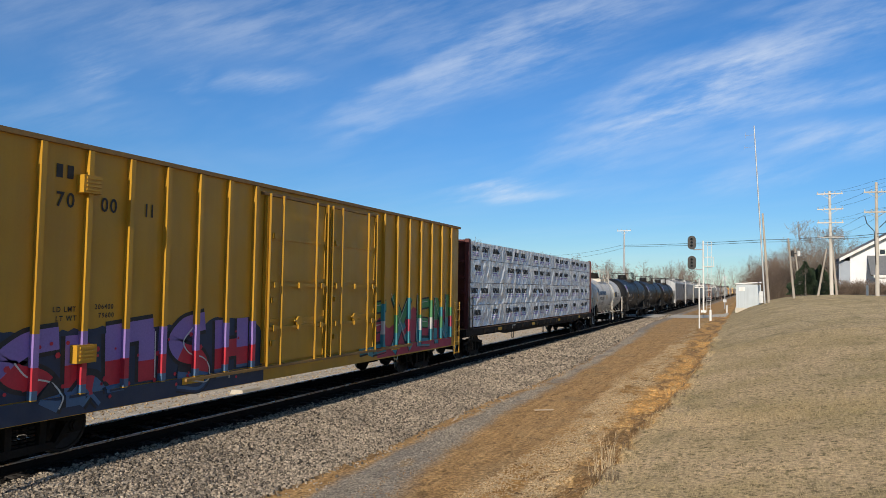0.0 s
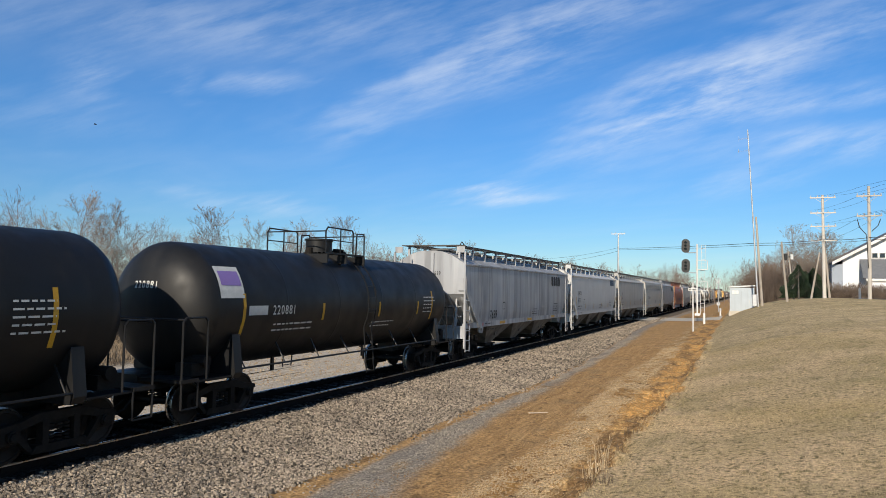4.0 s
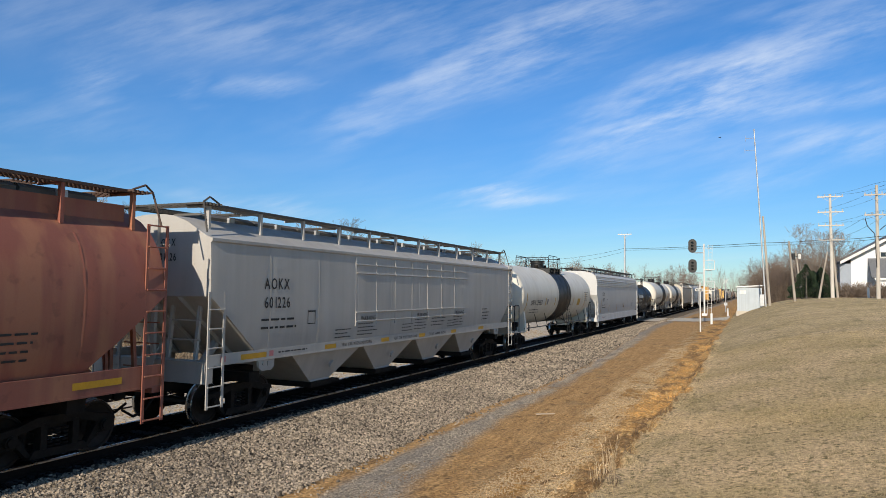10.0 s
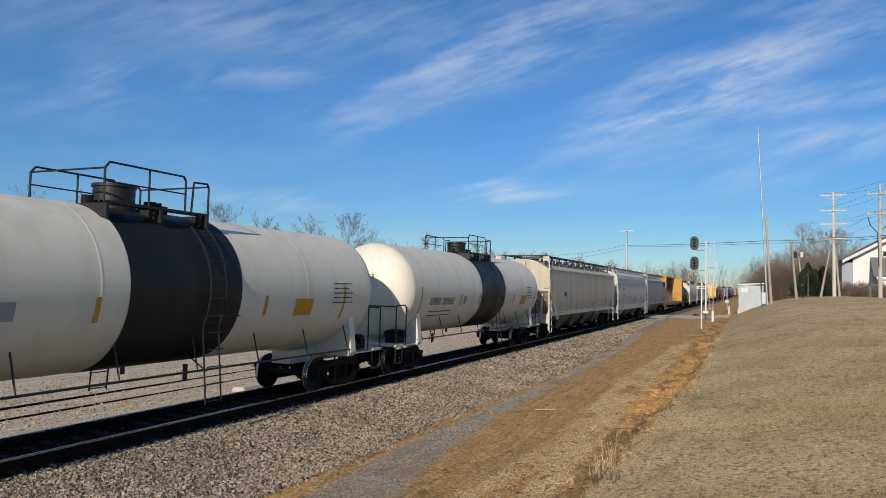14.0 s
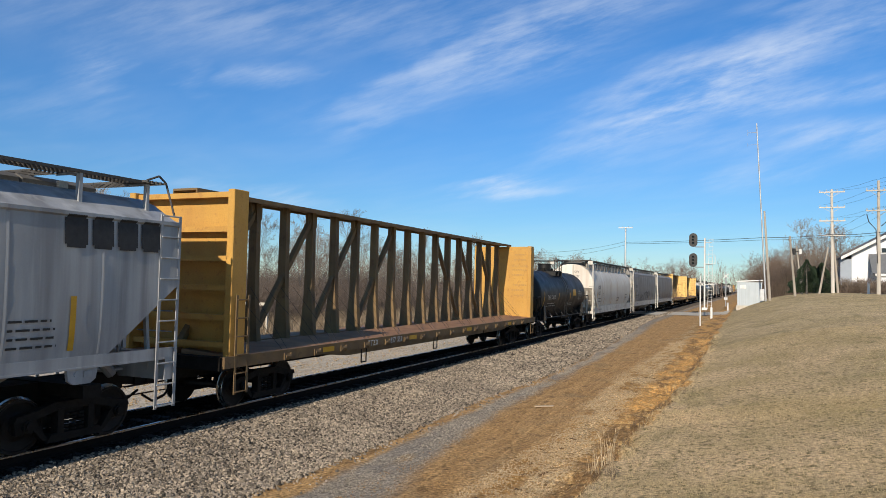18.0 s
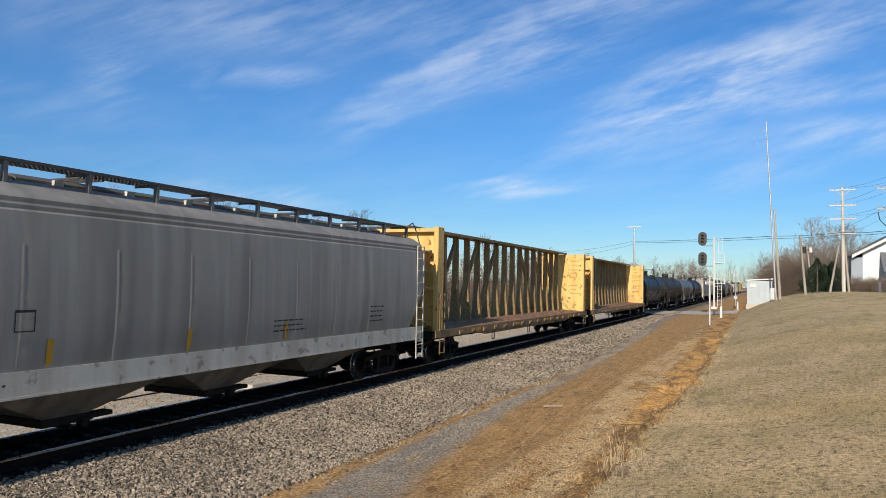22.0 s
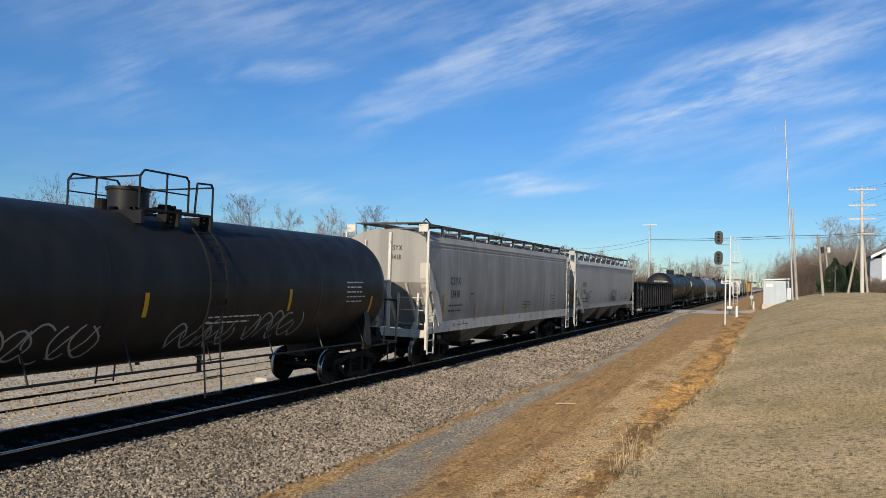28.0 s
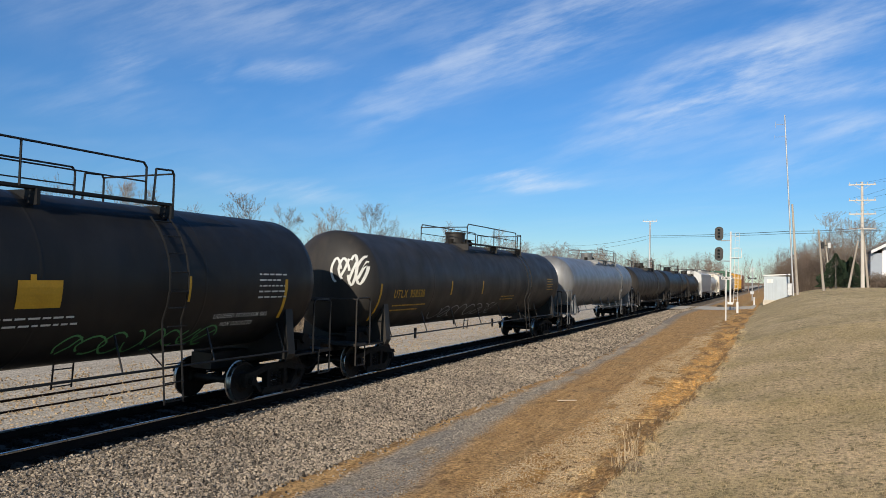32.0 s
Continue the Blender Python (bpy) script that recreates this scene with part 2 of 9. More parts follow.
BLACK_PAINT = surface("black_paint", (0.011, 0.011, 0.012), (0.016, 0.016, 0.016), 0.5, 0, 2)
LENS = surface("dark_lens", (0.010, 0.010, 0.012), None, 0.15)
CABLE = surface("black_cable", (0.03, 0.03, 0.033), None, 0.8)
SIDING = surface("pale_siding", (0.76, 0.77, 0.80), (0.70, 0.71, 0.74), 0.7, 0, 1)
# the house siding again, with the side wall's shade painted in as grey
SIDING_SHADED = surface("grey_siding", (0.33, 0.37, 0.43), (0.29, 0.33, 0.39), 0.7, 0, 1)
SHINGLE = surface("grey_shingles", (0.13, 0.135, 0.145), (0.17, 0.175, 0.185), 0.9, 0, 3, fine=0.3, fine_scale=20)
WINDOW = surface("dark_window_glass", (0.03, 0.04, 0.05), None, 0.08)
SHED_METAL = surface("pale_blue_grey_sheet", (0.44, 0.49, 0.53), (0.39, 0.44, 0.48), 0.5, 0.1, 1, streak=0.15)
CONCRETE = surface("pale_concrete", (0.54, 0.49, 0.41), (0.44, 0.40, 0.33), 0.95, 0, 2, fine=0.2)
HUT_WOOD = surface("pale_hut_boards", (0.55, 0.50, 0.42), (0.42, 0.38, 0.31), 0.95, 0, 2, streak=0.3)
# grime colour, darkened further to paint in the shade beneath the hoppers
GRIME_SHADE = surface("grimy_brown_steel", (0.040, 0.034, 0.029), (0.065, 0.054, 0.044), 0.85, 0, 1.2, streak=0.4, streak_color=(0.03, 0.027, 0.025), fine=0.2)
MARK_WHITE = surface("stencil_white", (0.66, 0.66, 0.63), (0.52, 0.52, 0.50), 0.7, 0, 4)
MARK_BLACK = surface("stencil_black", (0.022, 0.022, 0.024), (0.035, 0.034, 0.034), 0.7, 0, 4)
MARK_YELLOW = surface("reflective_yellow", (0.60, 0.33, 0.015), (0.50, 0.27, 0.012), 0.5, 0, 4)
MARK_RED = surface("decal_red", (0.55, 0.03, 0.05), (0.45, 0.03, 0.05), 0.6)
MARK_PINK = surface("decal_pink", (0.60, 0.22, 0.22), (0.55, 0.2, 0.2), 0.6)
MARK_BLUE = surface("deep_blue_paint", (0.018, 0.06, 0.13), (0.022, 0.07, 0.15), 0.6)
MARK_TEAL = surface("teal_spray_paint", (0.05, 0.27, 0.30), (0.04, 0.22, 0.28), 0.6)
MARK_VIOLET = surface("violet_spray_paint", (0.28, 0.19, 0.48), (0.24, 0.15, 0.42), 0.6)
MARK_BAND = surface("blue_spray_paint", (0.022, 0.040, 0.085), (0.018, 0.030, 0.06), 0.6)
MARK_LOWBLUE = surface("slate_blue_spray_paint", (0.075, 0.145, 0.26), (0.06, 0.12, 0.22), 0.6)
MARK_ROSE = surface("rose_red_spray_paint", (0.45, 0.05, 0.09), (0.34, 0.05, 0.08), 0.7)
MARK_GREY = surface("faded_grey_spray_paint", (0.34, 0.34, 0.34), (0.26, 0.26, 0.27), 0.7)
MARK_GREEN = surface("green_spray_paint", (0.10, 0.30, 0.12), (0.08, 0.26, 0.1), 0.7)


# ---------------------------------------------------------------- mesh tools
def box(bm, x0, x1, y0, y1, z0, z1):
    v = [bm.verts.new((x, y, z)) for x in (x0, x1) for y in (y0, y1) for z in (z0, z1)]
    for f in ((0, 1, 3, 2), (4, 6, 7, 5), (0, 4, 5, 1), (2, 3, 7, 6), (0, 2, 6, 4), (1, 5, 7, 3)):
        bm.faces.new([v[i] for i in f])
    return v


def rod(bm, a, b, r, sides=6, r2=None):
    """A round bar from a to b, tapered where r2 is given."""
    a, b = Vector(a), Vector(b)
    d = (b - a).normalized()
    u = d.orthogonal().normalized()
    w = d.cross(u)
    r2 = r if r2 is None else r2
    rings = []
    for p, rad in ((a, r), (b, r2)):
        rings.append([bm.verts.new(p + rad * (math.cos(2 * math.pi * i / sides) * u + math.sin(2 * math.pi * i / sides) * w)) for i in range(sides)])
    for i in range(sides):
        j = (i + 1) % sides
        bm.faces.new((rings[0][i], rings[0][j], rings[1][j], rings[1][i]))
    bm.faces.new(rings[0][::-1])
    bm.faces.new(rings[1])


def pipe(bm, pts, r, sides=6):
    for a, b in zip(pts, pts[1:]):
        rod(bm, a, b, r, sides)


def slab(bm, pts, y0, y1):
    """A prism: an outline in x, z drawn out along y."""
    a = [bm.verts.new((x, y0, z)) for x, z in pts]
    b = [bm.verts.new((x, y1, z)) for x, z in pts]
    k = len(pts)
    for i in range(k):
        bm.faces.new((a[i], a[(i + 1) % k], b[(i + 1) % k], b[i]))
    bm.faces.new(a[::-1])
    bm.faces.new(b)


def plate(bm, pts, x0, x1):
    """A prism: an outline in y, z drawn out along x."""
    a = [bm.verts.new((x0, y, z)) for y, z in pts]
    b = [bm.verts.new((x1, y, z)) for y, z in pts]
    k = len(pts)
    for i in range(k):
        bm.faces.new((a[i], a[(i + 1) % k], b[(i + 1) % k], b[i]))
    bm.faces.new(a[::-1])
    bm.faces.new(b)


def mesh_of(name, bm, material, smooth=0.0):
    bmesh.ops.recalc_face_normals(bm, faces=bm.faces)
    me = bpy.data.meshes.new(name)
    bm.to_mesh(me)
    bm.free()
    me.materials.append(material)
    if smooth:
        me.polygons.foreach_set("use_smooth", [True] * len(me.polygons))
        me.set_sharp_from_angle(angle=radians(smooth))
    return me


def part(name, bm, material, parent, label="", smooth=0.0):
    ob = new(name, mesh_of(name, bm, material, smooth) if isinstance(bm, bmesh.types.BMesh) else bm)
    ob.parent = parent
    if label:
        tagged(ob, label)
    return ob


def soup(name, verts, faces, material):
    me = bpy.data.meshes.new(name)
    me.from_pydata(verts.tolist() if hasattr(verts, "tolist") else verts, [], faces.tolist() if hasattr(faces, "tolist") else faces)
    me.materials.append(material)
    return new(name, me)


def smoothstep(a, b, x):
    t = np.clip((np.asarray(x, float) - a) / (b - a), 0, 1)
    return t * t * (3 - 2 * t)


# ---------------------------------------------------------------- the ground
# edges of the ground's bands along the track: y, then x of the lawn's lip, the foot of the clay face, the stone chips,
# the two sides of the grey dust and the toe of the ballast
EDGE_Y = (0.0, 10.0, 13.5, 16.0, 19.0, 21.0, 24.0, 28.0, 34.5, 45.0, 54.0, 68.0, 100.0)
LIP = (-2.16, -2.17, -2.16, -2.15, -1.93, -1.87, -1.80, -1.69, -1.77, -1.87, -1.85, -1.78, -1.85)
FACE_FOOT = (-3.20, -3.25, -3.07, -3.10, -3.17, -3.17, -3.16, -3.14, -3.08, -3.26, -3.38, -3.50, -3.50)
CHIPS = (-4.50, -4.47, -4.44, -4.19, -4.17, -4.30, -4.38, -4.42, -4.10, -3.96, -3.93, -3.90, -3.90)
DUST_NEAR = (-5.30, -5.55, -5.98, -6.18, -6.33, -6.35, -6.37, -6.41, -6.38, -6.50, -6.88, -7.45, -7.45)
DUST_FAR = (-6.80, -6.86, -7.00, -7.08, -7.05, -6.99, -6.82, -6.80, -6.85, -7.18, -7.63, -8.25, -8.25)
TOE = (-7.75, -7.58, -7.40, -7.42, -7.42, -7.38, -7.12, -7.02, -6.95, -7.26, -7.72, -8.35, -8.35)


def land_z(x, y):
    """Height of the smooth ground: track bed, ditch, clay bank and the lawn that rises away from the camera."""
    x, y = np.asarray(x, float), np.asarray(y, float)
    x = x - (np.interp(y, EDGE_Y, LIP) + 1.90) * np.exp(-((x + 2.0) / 1.25) ** 2)
    far = smoothstep(8, 78, y)
    low = smoothstep(4, 62, y)
    bed = np.interp(x, [-400, -60, -40, -24, -21, -17.5, -15.2, -14.3, -13.2, -10.65, -10.3, -7.9, -6.4, -4.6, -3.4, -2.75, -2.35, -2.10, -1.93, -1.75],
                    [4.0, 2.0, 0.2, -0.55, -0.62, -0.60, -0.55, -0.45, -0.20, -0.20, -0.24, -0.62, -0.68, -0.62, -0.54, -0.47, -0.40, -0.30, -0.07, -0.03])
    bed_far = np.interp(x, [-400, -60, -40, -24, -15.2, -13.2, -10.65, -10.2, -8.5, -6.0, -4.3, -3.0, -2.3, -2.06, -1.75],
                        [4.0, 2.0, 0.2, -0.4, -0.4, -0.20, -0.20, -0.18, -0.02, 0.0, 0.06, 0.16, 0.24, 0.32, 0.50])
    lawn_near = np.interp(x, [-1.75, -0.8, 0.3, 3, 10, 40, 400], [-0.04, 0.12, 0.32, 0.80, 1.35, 2.2, 4.0])
    lawn_far = np.interp(x, [-1.75, 0, 1.4, 3.9, 8, 10.5, 14, 40, 400], [0.50, 1.30, 1.82, 2.36, 2.72, 2.72, 2.66, 2.6, 2.6])
    near = np.where(x < -1.75, bed, lawn_near)
    distant = np.where(x < -1.75, bed_far, lawn_far)
    w = np.where(x < -1.75, low + (far - low) * smoothstep(-3.4, -1.75, x), far)
    z = near * (1 - w) + distant * w
    beyond = smoothstep(86, 130, y) * np.where(x > -1.75, 1.0, 0.0) * smoothstep(-1.75, 1.0, x)
    z = z * (1 - beyond) + beyond * np.interp(x, [-2, 2, 7, 12], [0.4, 1.2, 2.5, 2.6])
    behind = smoothstep(0, -40, y)
    return z * (1 - behind) + behind * np.where(x < -9, -0.2, 0.5)


def lumps(x, y, size):
    return np.array([noise.noise(Vector((a / size, b / size, 0.3))) for a, b in zip(np.ravel(x), np.ravel(y))]).reshape(np.shape(x))


def relief(x, y):
    """Lumps, gullies and clods of the ditch, the clay bank and the lawn."""
    x, y = np.broadcast_arrays(np.asarray(x, float), np.asarray(y, float))
    out = np.zeros(x.shape)
    on = (x > -7.6) & (x < 30) & (y > 0) & (y < 90)
    gx, gy = x[on], y[on]
    d = 0.035 * lumps(gx, gy, 0.9) + 0.05 * lumps(gx + 40, gy, 3.5)
    k = (gx > -5.2) & (gx < -1.2)
    bx, by = gx[k], gy[k]
    bx = bx - (np.interp(by, EDGE_Y, LIP) + 1.90) * np.exp(-((bx + 2.0) / 1.25) ** 2)
    bank = smoothstep(-3.9, -2.6, bx) * smoothstep(-1.55, -1.95, bx)
    edge = np.exp(-((bx + 1.95) / 0.35) ** 2)
    gully = np.abs(lumps(bx * 0.45, by * 1.25 + 0.5 * bx, 0.62))
    clods = (np.abs(lumps(bx + 3, by, 0.22)) + 1.1 * np.abs(lumps(bx + 7, by, 0.42))) * smoothstep(-5.2, -3.4, bx) * smoothstep(-1.8, -2.1, bx)
    d[k] += bank * (0.10 * lumps(bx + 9, by, 1.3) - 0.22 * gully + 0.05) + 0.05 * clods + edge * 0.16 * lumps(bx + 20, by, 0.8)
    out[on] = d * smoothstep(-7.6, -6.9, gx)
    return out


def ground_z(x, y):
    return land_z(x, y) + relief(x, y)


def ground_material():
    """Bands along the track: lawn, clay bank, dirt, stone dust, ballast, pale road, leaf litter, with ragged edges."""
    m = bpy.data.materials.new("ground_bands")
    m.use_nodes = True
    n, ln = m.node_tree.nodes, m.node_tree.links
    bsdf = n["Principled BSDF"]
    bsdf.inputs["Roughness"].default_value = 0.95
    bsdf.inputs["Specular IOR Level"].default_value = 0.15
    co = n.new("ShaderNodeTexCoord")
    sep = n.new("ShaderNodeSeparateXYZ")
    ln.new(co.outputs["Object"], sep.inputs[0])

    def nz(scale, detail, stretch=(1, 1, 1)):
        mp = n.new("ShaderNodeMapping")
        mp.inputs["Scale"].default_value = stretch
        ln.new(co.outputs["Object"], mp.inputs[0])
        t = n.new("ShaderNodeTexNoise")
        t.inputs["Scale"].default_value, t.inputs["Detail"].default_value = scale, detail
        ln.new(mp.outputs[0], t.inputs["Vector"])
        return t.outputs[0]

    def calc(op, a, b):
        k = n.new("ShaderNodeMath")
        k.operation = op
        for i, v in enumerate((a, b)):
            if hasattr(v, "is_linked"):
                ln.new(v, k.inputs[i])
            else:
                k.inputs[i].default_value = v
        return k.outputs[0]

    def ramp(x, lo, hi):
        r = n.new("ShaderNodeMapRange")
        r.interpolation_type = "SMOOTHSTEP"
        r.inputs["From Min"].default_value, r.inputs["From Max"].default_value = lo, hi
        ln.new(x, r.inputs["Value"])
        return r.outputs[0]

    def mix(f, a, b, kind="MIX"):
        x = n.new("ShaderNodeMixRGB")
        x.blend_type = kind
        for i, v in enumerate((f, a, b)):
            if hasattr(v, "is_linked"):
                ln.new(v, x.inputs[i])
            elif i == 0:
                x.inputs[0].default_value = v
            else:
                x.inputs[i].default_value = (*v, 1)
        return x.outputs[0]

    wander = calc("SUBTRACT", nz(0.9, 8.0, (1, 0.35, 1)), 0.5)
    fray = calc("SUBTRACT", nz(3.4, 6.0, (1, 0.6, 1)), 0.5)
    ragged = calc("ADD", sep.outputs[0], calc("ADD", calc("MULTIPLY", wander, 0.75), calc("MULTIPLY", fray, 0.35)))

    def past(line):
        """How far a place lies beyond one of the long edges."""
        fc = n.new("ShaderNodeFloatCurve")
        cv = fc.mapping.curves[0]
        for k, (py, px) in enumerate(zip(EDGE_Y, line)):
            at = (py / 100.0, -px / 12.0)
            if k < 2:
                cv.points[k].location = at
            else:
                cv.points.new(*at)
        for p in cv.points:
            p.handle_type = "AUTO_CLAMPED"
        fc.mapping.update()
        ln.new(calc("DIVIDE", sep.outputs[1], 100.0), fc.inputs["Value"])
        return calc("ADD", ragged, calc("MULTIPLY", fc.outputs[0], 12.0))

    patches, grain, chips = nz(0.8, 6.0), nz(16.0, 6.0), nz(26.0, 3.0)
    runs = nz(3.0, 5.0, (2.5, 0.25, 1))
    lawn = mix(ramp(nz(0.22, 6.0, (1, 0.8, 1)), 0.40, 0.62), (0.57, 0.42, 0.245), (0.43, 0.325, 0.165))
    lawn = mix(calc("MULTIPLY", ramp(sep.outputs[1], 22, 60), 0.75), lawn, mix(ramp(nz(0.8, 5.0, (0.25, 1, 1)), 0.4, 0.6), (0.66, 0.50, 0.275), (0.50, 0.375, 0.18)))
    lawn = mix(calc("MULTIPLY", ramp(nz(1.1, 6.0, (1, 0.6, 1)), 0.52, 0.70), 0.6), lawn, (0.20, 0.175, 0.078))
    lawn = mix(calc("MULTIPLY", calc("MULTIPLY", ramp(sep.outputs[0], 0.6, 4.5), ramp(sep.outputs[1], 34, 16)), ramp(nz(0.5, 5.0), 0.36, 0.62)), lawn, (0.21, 0.185, 0.075))
    lawn = mix(ramp(nz(2.6, 5.0, (1, 0.9, 1)), 0.48, 0.75), lawn, (0.47, 0.35, 0.205))
    lawn = mix(ramp(nz(9.0, 5.0, (1, 0.8, 1)), 0.50, 0.66), lawn, (0.23, 0.18, 0.09))
    clay = mix(ramp(nz(1.3, 7.0, (1, 0.5, 1)), 0.40, 0.56), (0.27, 0.155, 0.066), (0.56, 0.305, 0.10))
    clay = mix(calc("MULTIPLY", ramp(sep.outputs[1], 21.0, 16.0), 0.75), clay, mix(ramp(patches, 0.4, 0.6), (0.13, 0.083, 0.045), (0.27, 0.165, 0.075)))
    clay = mix(ramp(nz(7.0, 5.0, (1, 0.25, 1)), 0.50, 0.68), clay, (0.56, 0.35, 0.14))
    clay = mix(ramp(chips, 0.62, 0.72), clay, (0.60, 0.47, 0.29))
    chip = mix(ramp(chips, 0.38, 0.62), (0.33, 0.195, 0.075), (0.70, 0.525, 0.30))
    chip = mix(ramp(nz(1.6, 7.0, (1, 0.4, 1)), 0.44, 0.60), chip, (0.36, 0.205, 0.075))
    chip = mix(ramp(nz(5.0, 6.0), 0.58, 0.68), chip, (0.17, 0.10, 0.048))
    dirt = mix(ramp(runs, 0.30, 0.70), (0.37, 0.215, 0.088), (0.52, 0.32, 0.138))
    dirt = mix(ramp(patches, 0.55, 0.75), dirt, (0.34, 0.225, 0.11))
    dirt = mix(ramp(nz(4.0, 6.0, (1, 0.5, 1)), 0.56, 0.70), dirt, (0.23, 0.135, 0.060))
    dust = mix(ramp(chips, 0.35, 0.65), (0.22, 0.185, 0.145), (0.38, 0.33, 0.265))
    dust = mix(ramp(nz(1.4, 7.0, (1, 0.3, 1)), 0.58, 0.72), dust, (0.32, 0.22, 0.12))
    stone = mix(ramp(chips, 0.35, 0.65), (0.10, 0.08, 0.06), (0.22, 0.18, 0.13))
    # the train's shadow on the track bed, painted as a near-black band
    shaded_bed = mix(ramp(chips, 0.35, 0.65), (0.010, 0.009, 0.008), (0.024, 0.020, 0.017))
    road = mix(ramp(runs, 0.3, 0.7), (0.58, 0.51, 0.41), (0.42, 0.36, 0.28))
    litter = mix(ramp(patches, 0.35, 0.65), (0.20, 0.145, 0.09), (0.33, 0.25, 0.15))
    c = litter
    for edge, soft, nxt in ((-24.5, 0.9, road), (-14.1, 0.15, stone), (-13.6, 0.2, shaded_bed), (-10.60, 0.10, stone)):
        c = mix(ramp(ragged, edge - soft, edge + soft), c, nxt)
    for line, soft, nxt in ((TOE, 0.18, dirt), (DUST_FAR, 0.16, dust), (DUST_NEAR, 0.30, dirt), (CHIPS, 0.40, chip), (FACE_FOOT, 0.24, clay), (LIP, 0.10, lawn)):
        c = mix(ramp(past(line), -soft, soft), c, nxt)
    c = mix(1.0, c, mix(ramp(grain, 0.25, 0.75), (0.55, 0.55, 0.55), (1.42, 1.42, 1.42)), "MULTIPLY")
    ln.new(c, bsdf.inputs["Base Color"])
    bp = n.new("ShaderNodeBump")
    bp.inputs["Strength"].default_value, bp.inputs["Distance"].default_value = 0.8, 0.05
    ln.new(calc("ADD", grain, calc("MULTIPLY", runs, 0.8)), bp.inputs["Height"])
    ln.new(bp.outputs[0], bsdf.inputs["Normal"])
    return m


def build_ground():
    xs = np.unique(np.concatenate([np.linspace(-2500, -60, 12), np.linspace(-60, -13, 40), np.linspace(-13, -4.4, 44), np.linspace(-4.4, -1.2, 62), np.linspace(-1.2, 4, 26), np.linspace(4, 30, 30), np.linspace(30, 2500, 12)]))
    ys = np.unique(np.concatenate([np.linspace(-2500, -60, 10), np.linspace(-60, 3, 20), np.linspace(3, 7, 12), np.linspace(7, 26, 240), np.linspace(26, 45, 100), np.linspace(45, 130, 75), np.linspace(130, 2600, 14)]))
    gx, gy = np.meshgrid(xs, ys)
    gz = ground_z(gx, gy)
    nx, ny = len(xs), len(ys)
    verts = np.stack([gx, gy, gz], -1).reshape(-1, 3)
    i = np.arange((nx - 1) * (ny - 1))
    r, c = i // (nx - 1), i % (nx - 1)
    a = r * nx + c
    faces = np.stack([a, a + 1, a + 1 + nx, a + nx], -1)
    ob = soup("ground", verts, faces, ground_material())
    me = ob.data
    me.polygons.foreach_set("use_smooth", np.ones(len(i), bool))
    return tagged(ob, "stony track bed, clay ditch and dry winter lawn", "ground", kind="structure")


ground = build_ground()


# ---------------------------------------------------------------- the track
def build_track():
    railway = tagged(new("railway_track"), "single main track on timber ties in grey stone ballast", "railway track", kind="structure")
    profile = [(-0.075, -0.18), (0.075, -0.18), (0.075, -0.165), (0.012, -0.14), (0.012, -0.045), (0.036, -0.03), (-0.036, -0.03), (-0.012, -0.045), (-0.012, -0.14), (-0.075, -0.165)]
    for off in (-0.753, 0.753):
        bm = bmesh.new()
        slab(bm, [(TRACK_X + off + x, z) for x, z in profile], -120, 900)
        part("rail", bm, RAIL_RUST, railway)
        bm = bmesh.new()
        slab(bm, [(TRACK_X + off + x, z) for x, z in ((-0.036, -0.03), (0.036, -0.03), (0.036, -0.006), (0.026, 0.0), (-0.026, 0.0), (-0.036, -0.006))], -120, 900)
        part("rail_head", bm, RAIL_TOP, railway, "polished steel running surface")
    bm = bmesh.new()
    box(bm, -1.3, 1.3, -0.115, 0.115, -0.37, -0.178)
    bmesh.ops.bevel(bm, geom=bm.edges[:], offset=0.015, segments=1, affect="EDGES")
    tie = mesh_of("tie", bm, TIE_WOOD)
    for k in range(150):
        ob = new("tie", tie)
        ob.parent = railway
        ob.location = (TRACK_X + random.uniform(-0.04, 0.04), 2.0 + 0.54 * k, random.uniform(-0.012, 0.006))
        ob.rotation_euler = (0, 0, random.uniform(-0.02, 0.02))
    # an old siding behind the main track
    siding = tagged(new("railway_siding"), "rusty disused siding rails sunk in pale stone", "railway track", kind="structure")
    for x in (-18.2, -16.76):
        bm = bmesh.new()
        slab(bm, [(x + a, z - 0.50) for a, z in profile], -60, 320)
        part("rail", bm, RAIL_RUST, siding)


build_track()


